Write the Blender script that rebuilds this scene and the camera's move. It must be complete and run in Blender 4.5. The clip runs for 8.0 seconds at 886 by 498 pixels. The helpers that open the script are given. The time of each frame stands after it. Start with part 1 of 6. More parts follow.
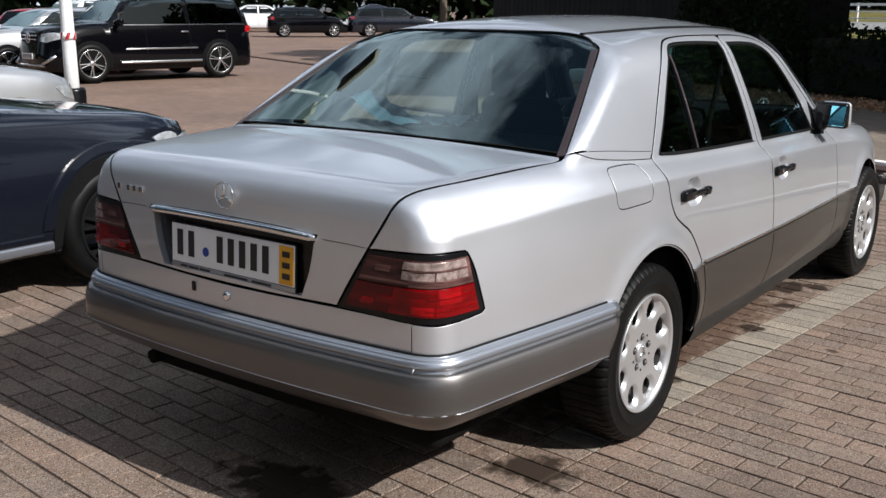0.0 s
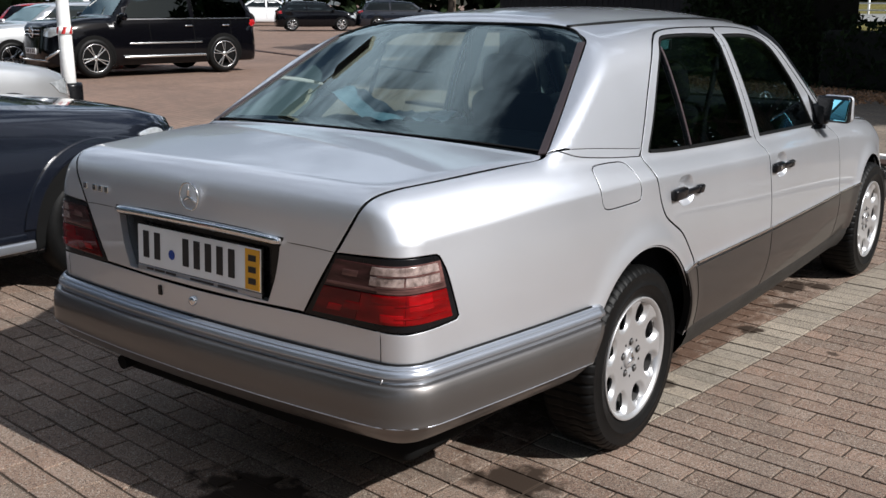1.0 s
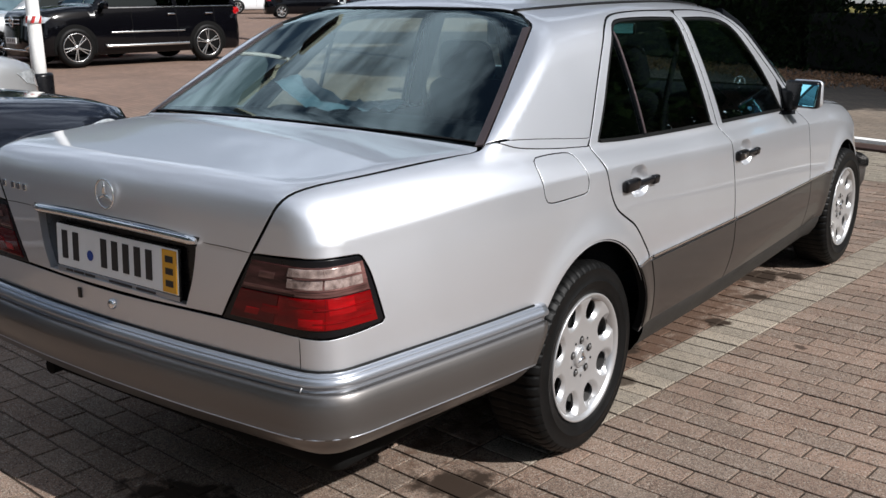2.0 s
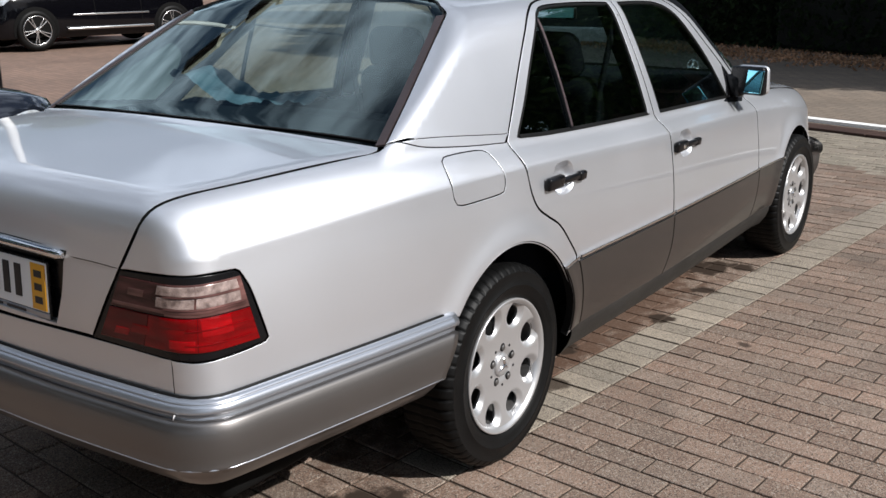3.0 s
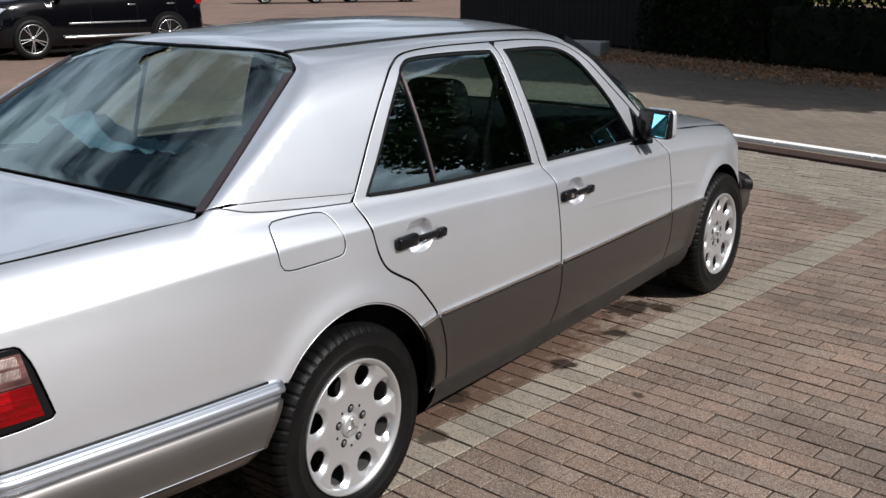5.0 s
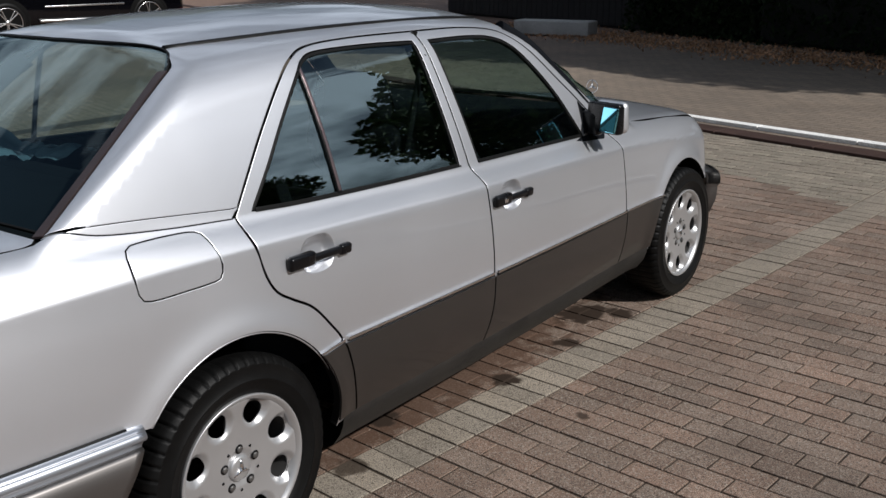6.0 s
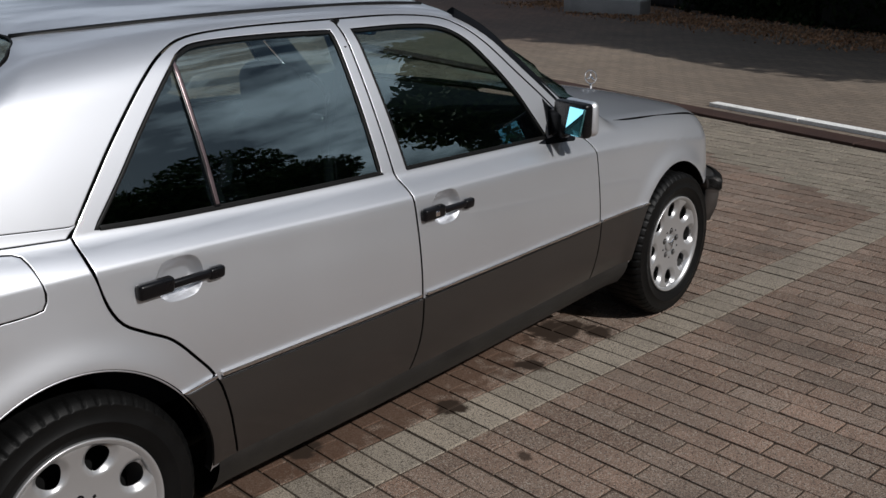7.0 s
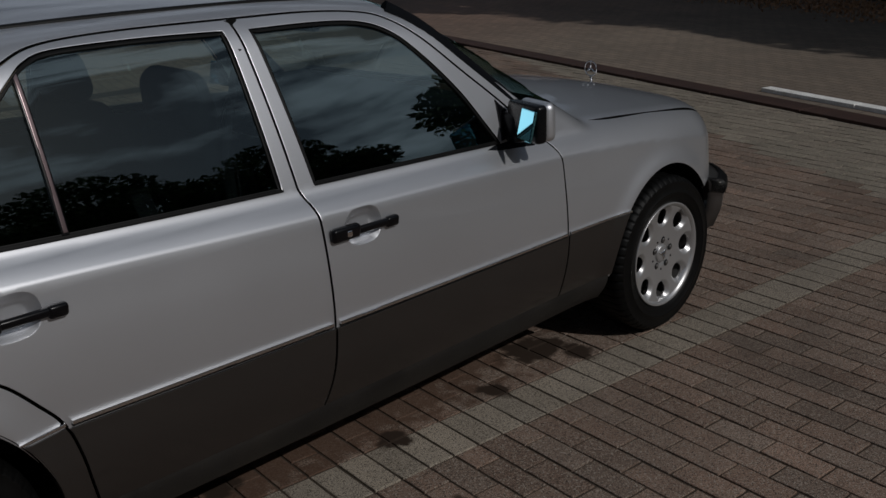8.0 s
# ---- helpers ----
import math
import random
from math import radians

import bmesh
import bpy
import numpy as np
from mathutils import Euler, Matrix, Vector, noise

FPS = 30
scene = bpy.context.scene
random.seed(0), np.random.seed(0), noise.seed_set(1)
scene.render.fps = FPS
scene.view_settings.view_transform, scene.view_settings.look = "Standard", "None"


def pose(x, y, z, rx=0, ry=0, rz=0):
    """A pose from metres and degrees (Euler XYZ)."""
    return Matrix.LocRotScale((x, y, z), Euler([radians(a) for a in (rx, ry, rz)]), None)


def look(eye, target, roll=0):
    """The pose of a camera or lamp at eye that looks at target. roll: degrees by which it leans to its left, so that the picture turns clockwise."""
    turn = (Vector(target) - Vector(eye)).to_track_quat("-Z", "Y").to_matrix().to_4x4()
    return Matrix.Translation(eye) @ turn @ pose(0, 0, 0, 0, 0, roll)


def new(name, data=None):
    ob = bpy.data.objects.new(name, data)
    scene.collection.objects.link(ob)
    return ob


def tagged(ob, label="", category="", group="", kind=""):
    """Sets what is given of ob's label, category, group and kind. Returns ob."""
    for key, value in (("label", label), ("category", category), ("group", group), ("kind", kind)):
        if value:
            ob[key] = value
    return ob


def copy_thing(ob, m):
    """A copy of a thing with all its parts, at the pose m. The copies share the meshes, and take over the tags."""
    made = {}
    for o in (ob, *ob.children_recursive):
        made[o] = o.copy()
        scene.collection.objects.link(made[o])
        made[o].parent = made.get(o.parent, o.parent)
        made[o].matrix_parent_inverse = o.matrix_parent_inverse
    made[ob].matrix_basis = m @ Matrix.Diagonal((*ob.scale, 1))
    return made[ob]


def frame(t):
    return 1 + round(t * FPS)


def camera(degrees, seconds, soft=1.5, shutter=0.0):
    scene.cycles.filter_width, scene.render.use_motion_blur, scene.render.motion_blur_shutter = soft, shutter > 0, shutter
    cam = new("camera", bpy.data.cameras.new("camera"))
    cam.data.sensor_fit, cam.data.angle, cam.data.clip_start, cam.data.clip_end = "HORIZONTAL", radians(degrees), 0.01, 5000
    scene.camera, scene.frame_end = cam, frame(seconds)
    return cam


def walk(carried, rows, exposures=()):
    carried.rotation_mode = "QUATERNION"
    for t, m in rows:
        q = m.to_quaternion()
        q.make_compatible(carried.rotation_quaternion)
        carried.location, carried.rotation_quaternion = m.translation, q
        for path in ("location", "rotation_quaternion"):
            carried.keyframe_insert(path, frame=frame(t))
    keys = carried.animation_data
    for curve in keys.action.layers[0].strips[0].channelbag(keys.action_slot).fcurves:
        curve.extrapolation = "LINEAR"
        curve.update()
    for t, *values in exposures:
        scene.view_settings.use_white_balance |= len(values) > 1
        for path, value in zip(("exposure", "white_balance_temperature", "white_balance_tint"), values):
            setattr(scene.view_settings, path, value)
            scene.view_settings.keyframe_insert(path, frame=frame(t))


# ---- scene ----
from mathutils import geometry

cam = camera(48.0, 8.0)
PATH = [
    (0, (2.227, -3.042, 1.467), (1.062, -1.484, 1.000), 0.3),
    (0.5, (2.223, -2.997, 1.462), (1.054, -1.445, 0.987), 0.0),
    (1, (2.225, -2.875, 1.461), (1.046, -1.332, 0.982), 0.1),
    (2.5, (2.304, -2.527, 1.453), (1.147, -0.984, 0.925), -0.6),
    (3, (2.324, -2.371, 1.475), (1.192, -0.815, 0.930), -0.7),
    (3.5, (2.362, -2.254, 1.493), (1.255, -0.668, 0.982), -2.1),
    (4, (2.470, -2.199, 1.520), (1.348, -0.617, 1.033), -0.2),
    (4.5, (2.630, -2.142, 1.575), (1.478, -0.586, 1.075), -0.0),
    (4.7, (2.661, -2.090, 1.601), (1.503, -0.545, 1.081), -0.1),
    (5.8, (2.689, -1.688, 1.633), (1.528, -0.158, 1.075), -0.5),
    (6, (2.679, -1.563, 1.629), (1.526, -0.034, 1.053), -0.7),
    (6.5, (2.710, -1.258, 1.620), (1.521, 0.237, 1.027), -0.4),
    (7, (2.758, -0.967, 1.638), (1.517, 0.473, 1.015), 0.0),
    (7.5, (2.795, -0.671, 1.628), (1.521, 0.729, 0.982), -0.4),
    (8, (2.875, -0.390, 1.639), (1.516, 0.923, 0.985), -1.7),
]
walk(cam, [(t, look(eye, target, roll)) for t, eye, target, roll in PATH],
     exposures=[(0.0, 0.3), (4.5, 0.22), (6.0, -0.34), (6.5, -0.46), (7.0, -0.66), (7.5, -1.27), (8.0, -1.9)])

# ---- light ----
SUN_WAY = Vector((1.28, 0.07, 1.0)).normalized()
world = bpy.data.worlds.new("sky")
scene.world = world
world.use_nodes = True
wn, wl = world.node_tree.nodes, world.node_tree.links
sky = wn.new("ShaderNodeTexSky")
sky.sky_type, sky.sun_disc = "NISHITA", False
sky.sun_elevation, sky.sun_rotation = math.asin(SUN_WAY.z), radians(87)
sky.air_density, sky.dust_density = 1.0, 1.6
coord = wn.new("ShaderNodeTexCoord")
stretch = wn.new("ShaderNodeMapping")
stretch.inputs["Scale"].default_value = (1.6, 1.6, 4.0)
puffs = wn.new("ShaderNodeTexNoise")
puffs.inputs["Scale"].default_value, puffs.inputs["Detail"].default_value, puffs.inputs["Roughness"].default_value = 2.1, 9.0, 0.58
cover = wn.new("ShaderNodeMapRange")
cover.inputs["From Min"].default_value, cover.inputs["From Max"].default_value = 0.46, 0.63
cover.inputs["To Max"].default_value = 0.85
clouded = wn.new("ShaderNodeMix")
clouded.data_type = "RGBA"
clouded.inputs["B"].default_value = (24.5, 27.8, 33.0, 1)
wl.new(coord.outputs["Generated"], stretch.inputs["Vector"])
wl.new(stretch.outputs["Vector"], puffs.inputs["Vector"])
wl.new(puffs.outputs["Fac"], cover.inputs["Value"])
wl.new(cover.outputs["Result"], clouded.inputs["Factor"])
wl.new(sky.outputs["Color"], clouded.inputs["A"])
wl.new(clouded.outputs["Result"], wn["Background"].inputs["Color"])
wn["Background"].inputs["Strength"].default_value = 0.039
sun = new("sun", bpy.data.lights.new("sun", "SUN"))
sun.data.energy, sun.data.angle, sun.data.color = 5.0, radians(0.6), (1.0, 0.98, 0.962)
sun.matrix_world = look(SUN_WAY * 40, (0, 0, 0))


# ---- materials ----
def mat(name, color, rough=0.5, metal=0.0, coat=0.0, vary=0.12, scale=6.0, grain=0.0, grain_scale=300.0, piece=0.0, spec=0.5, island=False, dirt=None, dirt_scale=1.5, tone=None, chips=None, yard=False):
    """A surface with soft large-scale variation, fine grain as relief, and a shade of its own for each piece."""
    m = bpy.data.materials.new(name)
    m.use_nodes = True
    n, l = m.node_tree.nodes, m.node_tree.links
    b = n["Principled BSDF"]
    b.inputs["Metallic"].default_value = metal
    b.inputs["Coat Weight"].default_value = coat
    b.inputs["Coat Roughness"].default_value = 0.04
    b.inputs["Specular IOR Level"].default_value = spec
    place = n.new("ShaderNodeNewGeometry").outputs["Position"] if yard else n.new("ShaderNodeTexCoord").outputs["Object"]
    big = n.new("ShaderNodeTexNoise")
    big.inputs["Scale"].default_value, big.inputs["Detail"].default_value = scale, 4
    l.new(place, big.inputs["Vector"])
    shade = n.new("ShaderNodeMapRange")
    shade.inputs["From Min"].default_value, shade.inputs["From Max"].default_value = 0.25, 0.75
    shade.inputs["To Min"].default_value, shade.inputs["To Max"].default_value = 1 - vary, 1 + vary
    l.new(big.outputs["Fac"], shade.inputs["Value"])
    value = shade.outputs["Result"]
    if piece:
        own = n.new("ShaderNodeNewGeometry" if island else "ShaderNodeObjectInfo")
        span = n.new("ShaderNodeMapRange")
        span.inputs["To Min"].default_value, span.inputs["To Max"].default_value = 1 - piece, 1 + piece
        l.new(own.outputs["Random Per Island" if island else "Random"], span.inputs["Value"])
        both = n.new("ShaderNodeMath")
        both.operation = "MULTIPLY"
        l.new(value, both.inputs[0])
        l.new(span.outputs["Result"], both.inputs[1])
        value = both.outputs[0]
    tint = n.new("ShaderNodeVectorMath")
    tint.operation = "SCALE"
    tint.inputs[0].default_value = color
    l.new(value, tint.inputs["Scale"])
    if tone:
        spin, turn, pick = n.new("ShaderNodeMath"), n.new("ShaderNodeMath"), n.new("ShaderNodeMix")
        spin.operation, spin.inputs[1].default_value, turn.operation = "MULTIPLY", 13.7, "FRACT"
        pick.data_type = "RGBA"
        pick.inputs["A"].default_value, pick.inputs["B"].default_value = (*color, 1), (*tone, 1)
        l.new(own.outputs["Random Per Island" if island else "Random"], spin.inputs[0])
        l.new(spin.outputs[0], turn.inputs[0])
        l.new(turn.outputs[0], pick.inputs["Factor"])
        l.new(pick.outputs["Result"], tint.inputs[0])
    out = tint.outputs["Vector"]
    if grain:
        fine = n.new("ShaderNodeTexNoise")
        fine.inputs["Scale"].default_value, fine.inputs["Detail"].default_value, fine.inputs["Roughness"].default_value = grain_scale, 4, 0.7
        l.new(place, fine.inputs["Vector"])
        bump = n.new("ShaderNodeBump")
        bump.inputs["Strength"].default_value, bump.inputs["Distance"].default_value = min(grain, 0.35), 0.002
        l.new(fine.outputs["Fac"], bump.inputs["Height"])
        l.new(bump.outputs["Normal"], b.inputs["Normal"])
        speck = n.new("ShaderNodeMapRange")
        speck.inputs["From Min"].default_value, speck.inputs["From Max"].default_value = 0.41, 0.59
        speck.inputs["To Min"].default_value, speck.inputs["To Max"].default_value = 1 - 0.75 * grain, 1 + 1.1 * grain
        l.new(fine.outputs["Fac"], speck.inputs["Value"])
        specked = n.new("ShaderNodeVectorMath")
        specked.operation = "SCALE"
        l.new(out, specked.inputs[0])
        l.new(speck.outputs["Result"], specked.inputs["Scale"])
        out = specked.outputs["Vector"]
    if chips:
        bits = n.new("ShaderNodeTexVoronoi")
        bits.inputs["Scale"].default_value = 260.0
        l.new(place, bits.inputs["Vector"])
        apart = n.new("ShaderNodeSeparateColor")
        l.new(bits.outputs["Color"], apart.inputs["Color"])
        for sock, low, high, stone, most in (("Red", 0.80, 0.90, chips, 0.75), ("Green", 0.84, 0.92, (0.035, 0.028, 0.024), 0.75)):
            some, laid = n.new("ShaderNodeMapRange"), n.new("ShaderNodeMix")
            some.inputs["From Min"].default_value, some.inputs["From Max"].default_value, some.inputs["To Max"].default_value = low, high, most
            laid.data_type, laid.inputs["B"].default_value = "RGBA", (*stone, 1)
            l.new(apart.outputs[sock], some.inputs["Value"])
            l.new(some.outputs["Result"], laid.inputs["Factor"])
            l.new(out, laid.inputs["A"])
            out = laid.outputs["Result"]
    if dirt:
        blot = n.new("ShaderNodeTexNoise")
        blot.inputs["Scale"].default_value, blot.inputs["Detail"].default_value, blot.inputs["Roughness"].default_value = dirt_scale, 6, 0.65
        l.new(place, blot.inputs["Vector"])
        amount = n.new("ShaderNodeMapRange")
        amount.inputs["From Min"].default_value, amount.inputs["From Max"].default_value, amount.inputs["To Max"].default_value = 0.5, 0.75, 0.75
        l.new(blot.outputs["Fac"], amount.inputs["Value"])
        stained = n.new("ShaderNodeMix")
        stained.data_type = "RGBA"
        stained.inputs["B"].default_value = (*dirt, 1)
        l.new(amount.outputs["Result"], stained.inputs["Factor"])
        l.new(out, stained.inputs["A"])
        out = stained.outputs["Result"]
    l.new(out, b.inputs["Base Color"])
    uneven = n.new("ShaderNodeMapRange")
    uneven.inputs["To Min"].default_value, uneven.inputs["To Max"].default_value = rough * 0.85, min(1, rough * 1.15)
    l.new(big.outputs["Fac"], uneven.inputs["Value"])
    l.new(uneven.outputs["Result"], b.inputs["Roughness"])
    return m


def glass(name, tint, facing_gloss=0.09):
    """A thin pane: tinted, clear, with true reflections."""
    m = bpy.data.materials.new(name)
    m.use_nodes = True
    n, l = m.node_tree.nodes, m.node_tree.links
    n.remove(n["Principled BSDF"])
    clear, gloss, mix, fres = n.new("ShaderNodeBsdfTransparent"), n.new("ShaderNodeBsdfGlossy"), n.new("ShaderNodeMixShader"), n.new("ShaderNodeLayerWeight")
    steep, share = n.new("ShaderNodeMath"), n.new("ShaderNodeMapRange")
    clear.inputs["Color"].default_value = (*tint, 1)
    gloss.inputs["Roughness"].default_value, gloss.inputs["Color"].default_value = 0.0, (0.84, 1.0, 0.98, 1)
    fres.inputs["Blend"].default_value = 0.5
    steep.operation, steep.inputs[1].default_value = "POWER", 4.0
    share.inputs["To Min"].default_value = facing_gloss
    l.new(fres.outputs["Facing"], steep.inputs[0])
    l.new(steep.outputs[0], share.inputs["Value"])
    l.new(share.outputs["Result"], mix.inputs[0])
    l.new(clear.outputs[0], mix.inputs[1])
    l.new(gloss.outputs[0], mix.inputs[2])
    l.new(mix.outputs[0], n["Material Output"].inputs["Surface"])
    return m


def ribbed(m, along, per_metre, strength):
    """Moulded ribs in a lens."""
    n, l = m.node_tree.nodes, m.node_tree.links
    at, wave, bump = n.new("ShaderNodeTexCoord"), n.new("ShaderNodeTexWave"), n.new("ShaderNodeBump")
    wave.bands_direction, wave.inputs["Scale"].default_value = along, per_metre * 0.05
    bump.inputs["Strength"].default_value, bump.inputs["Distance"].default_value = strength, 0.004
    l.new(at.outputs["Object"], wave.inputs["Vector"])
    streak = n.new("ShaderNodeMapping")
    streak.inputs["Scale"].default_value = (0.5, 0.5, 2.6)
    l.new(at.outputs["Object"], streak.inputs["Vector"])
    l.new(streak.outputs["Vector"], n["Noise Texture"].inputs["Vector"])
    l.new(wave.outputs["Fac"], bump.inputs["Height"])
    l.new(bump.outputs["Normal"], n["Principled BSDF"].inputs["Normal"])
    return m


SILVER = mat("silver_metallic_paint", (0.695, 0.71, 0.745), 0.46, 0.85, 1.0, 0.015, 1.5)
# one paint in two tones: cladding as in shade, bumpers as in light
GREIGE_SHADED = mat("grey_brown_plastic_paint", (0.090, 0.083, 0.079), 0.40, 0.85, 0.5, 0.04, 2.0)
GREIGE_LIT = mat("grey_brown_bumper_paint", (0.150, 0.141, 0.136), 0.40, 0.85, 0.5, 0.04, 2.0)
BAR = mat("mauve_brown_anodised", (0.22, 0.165, 0.17), 0.3, 0.8, 0.2, 0.1, 6)
# sill plastic coloured near black for the shade low on the flank, plus dirt
SILL = mat("dark_sill_coating", (0.014, 0.013, 0.012), 0.6, 0.1, 0, 0.3, 5, 0.2, 120, dirt=(0.032, 0.028, 0.024), dirt_scale=4)
STRIP = mat("light_grey_bumper_strip", (0.40, 0.42, 0.46), 0.30, 0.8, 0.5, 0.03, 3)
CHROME = mat("chrome", (0.82, 0.82, 0.82), 0.10, 1.0, 0, 0.02, 5)
RUBBER = mat("black_rubber", (0.006, 0.006, 0.006), 0.5, 0, 0, 0.2, 10, spec=0.2)
GAP = mat("dark_inner_metal", (0.006, 0.006, 0.006), 0.9, 0, 0, 0.2, 10, spec=0.1)
BLACK = mat("black_plastic", (0.004, 0.004, 0.005), 0.28, 0, 0.05, 0.15, 20, spec=0.3)
BOLT = mat("dull_steel_bolt", (0.16, 0.155, 0.15), 0.45, 0.7, 0, 0.1, 20)
TYRE = mat("tyre_rubber", (0.004, 0.004, 0.004), 0.5, 0, 0, 0.25, 14, 0.15, 300, spec=0.16)
ALLOY = mat("silver_alloy_lacquer", (0.50, 0.50, 0.505), 0.36, 0.65, 0.5, 0.04, 10)
PLATE = mat("white_plate_enamel", (0.84, 0.85, 0.85), 0.35, 0, 0.3, 0.03, 10)
INK = mat("black_plate_ink", (0.012, 0.012, 0.014), 0.4, 0, 0, 0.1, 10)
YELLOW = mat("yellow_plate_field", (0.75, 0.36, 0.012), 0.35, 0, 0.3, 0.03, 10)
BLUE = mat("blue_seal", (0.01, 0.05, 0.28), 0.4, 0, 0, 0.05, 10)
RED_LENS = ribbed(mat("red_lens", (0.15, 0.0, 0.001), 0.25, 0, 0.5, 0.5, 18, spec=0.1), "Z", 110, 0.08)
DEEP_LENS = ribbed(mat("dark_red_lens", (0.075, 0.0, 0.001), 0.25, 0, 0.5, 0.6, 11, spec=0.1), "Z", 110, 0.06)
# brighter red for the gleams painted into the red lens
BRIGHT_LENS = ribbed(mat("bright_red_reflector", (0.27, 0.001, 0.003), 0.25, 0, 0.5, 0.35, 30, spec=0.1), "Z", 160, 0.10)
SMOKE_LENS = ribbed(mat("smoked_lens", (0.055, 0.020, 0.019), 0.25, 0.1, 0.22, 0.8, 20, spec=0.2), "Z", 160, 0.2)
CLEAR_LENS = ribbed(mat("clear_ribbed_lens", (0.13, 0.062, 0.056), 0.22, 0.2, 0.25, 0.7, 26, spec=0.3), "Z", 220, 0.3)
FLUTED_LENS = mat("fluted_clear_lens", (0.60, 0.48, 0.44), 0.22, 0.3, 0.5, 0.75, 55)


def fluted(m, per_metre, dark):
    """Upright flutes that run round the corner of a lens, their light and dark sides put into its colour."""
    n, l = m.node_tree.nodes, m.node_tree.links
    at, along, wave, mix = n.new("ShaderNodeTexCoord"), n.new("ShaderNodeVectorMath"), n.new("ShaderNodeTexWave"), n.new("ShaderNodeMix")
    along.operation, along.inputs[1].default_value = "DOT_PRODUCT", (1, 1, 0)
    wave.inputs["Scale"].default_value = per_metre * 0.314
    sock = n["Principled BSDF"].inputs["Base Color"]
    mix.data_type, mix.inputs["B"].default_value = "RGBA", (*dark, 1)
    l.new(at.outputs["Object"], along.inputs[0])
    l.new(along.outputs["Value"], wave.inputs["Vector"])
    l.new(wave.outputs["Fac"], mix.inputs["Factor"])
    l.new(sock.links[0].from_socket, mix.inputs["A"])
    l.new(mix.outputs["Result"], sock)
    return m


fluted(FLUTED_LENS, 300, (0.09, 0.05, 0.045))
SIDE_GLASS = glass("tinted_side_glass", (0.76, 0.89, 0.86), 0.24)
REAR_GLASS = glass("tinted_rear_glass", (0.70, 0.88, 0.86), 0.095)
MIRROR_GLASS = mat("mirror_glass", (0.19, 0.52, 0.64), 0.01, 1.0, 0, 0.0, 1)
CLOTH = mat("dark_seat_cloth", (0.007, 0.008, 0.010), 0.9, 0, 0, 0.2, 12, 0.04, 500, spec=0.05)
LINING = mat("grey_headlining", (0.30, 0.30, 0.28), 0.9, 0, 0, 0.05, 8)
SHEETING = mat("pale_blue_sheeting", (0.085, 0.125, 0.16), 0.4, 0, 0, 0.2, 9)
PAPER = mat("white_paper", (0.7, 0.7, 0.68), 0.7, 0, 0, 0.05, 9)


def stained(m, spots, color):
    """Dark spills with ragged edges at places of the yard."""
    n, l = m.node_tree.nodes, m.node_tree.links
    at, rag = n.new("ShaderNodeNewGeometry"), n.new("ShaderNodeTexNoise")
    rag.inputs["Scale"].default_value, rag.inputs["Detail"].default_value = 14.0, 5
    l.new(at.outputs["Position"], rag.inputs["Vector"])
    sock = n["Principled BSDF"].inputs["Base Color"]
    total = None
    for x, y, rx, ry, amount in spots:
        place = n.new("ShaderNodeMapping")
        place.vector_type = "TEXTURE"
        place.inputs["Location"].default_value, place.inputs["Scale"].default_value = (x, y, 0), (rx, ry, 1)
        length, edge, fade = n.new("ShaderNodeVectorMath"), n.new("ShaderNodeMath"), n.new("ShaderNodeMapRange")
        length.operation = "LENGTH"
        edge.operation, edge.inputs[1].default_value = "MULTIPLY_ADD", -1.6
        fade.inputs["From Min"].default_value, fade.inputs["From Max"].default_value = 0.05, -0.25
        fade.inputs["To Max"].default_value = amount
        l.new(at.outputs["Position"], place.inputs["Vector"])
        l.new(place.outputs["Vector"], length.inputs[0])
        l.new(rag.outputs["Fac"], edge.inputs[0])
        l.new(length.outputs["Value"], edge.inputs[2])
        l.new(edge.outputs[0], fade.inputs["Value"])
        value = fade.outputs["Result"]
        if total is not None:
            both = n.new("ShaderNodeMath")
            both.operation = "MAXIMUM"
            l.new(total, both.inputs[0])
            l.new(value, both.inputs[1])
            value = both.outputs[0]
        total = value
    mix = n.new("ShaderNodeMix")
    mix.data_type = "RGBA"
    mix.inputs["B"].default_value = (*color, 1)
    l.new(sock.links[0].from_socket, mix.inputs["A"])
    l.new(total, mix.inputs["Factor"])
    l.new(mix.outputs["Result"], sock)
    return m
def smooth_curve(xs, ys):
    """A monotone-friendly cubic through a few stations."""
    xs, ys = np.array(xs, float), np.array(ys, float)
    m = np.gradient(ys, xs)

    def f(x):
        x = np.clip(x, xs[0], xs[-1])
        i = np.clip(np.searchsorted(xs, x) - 1, 0, len(xs) - 2)
        h = xs[i + 1] - xs[i]
        t = (x - xs[i]) / h
        return ((2 * t**3 - 3 * t**2 + 1) * ys[i] + (t**3 - 2 * t**2 + t) * h * m[i]
                + (3 * t**2 - 2 * t**3) * ys[i + 1] + (t**3 - t**2) * h * m[i + 1])
    return f


def smax(a, b, k):
    return np.maximum(a, b) + np.maximum(k - np.abs(a - b), 0) ** 2 / (4 * k)


def smin(a, b, k):
    return -smax(-a, -b, k)


# the car: +y ahead, +x its right side, origin on the ground under the rear axle
half_width = smooth_curve([-1.2, -1.0, -0.9, -0.7, -0.4, 0.0, 0.5, 1.2, 1.7, 2.2, 2.8, 3.2, 3.5],
                          [0.735, 0.766, 0.781, 0.812, 0.846, 0.864, 0.868, 0.866, 0.854, 0.836, 0.815, 0.778, 0.72])
belt = smooth_curve([-1.2, -0.9, -0.41, 0.145, 1.2, 1.95, 2.4, 2.9, 3.25, 3.5],
                    [0.99, 1.004, 1.017, 0.982, 0.933, 0.907, 0.882, 0.838, 0.795, 0.745])
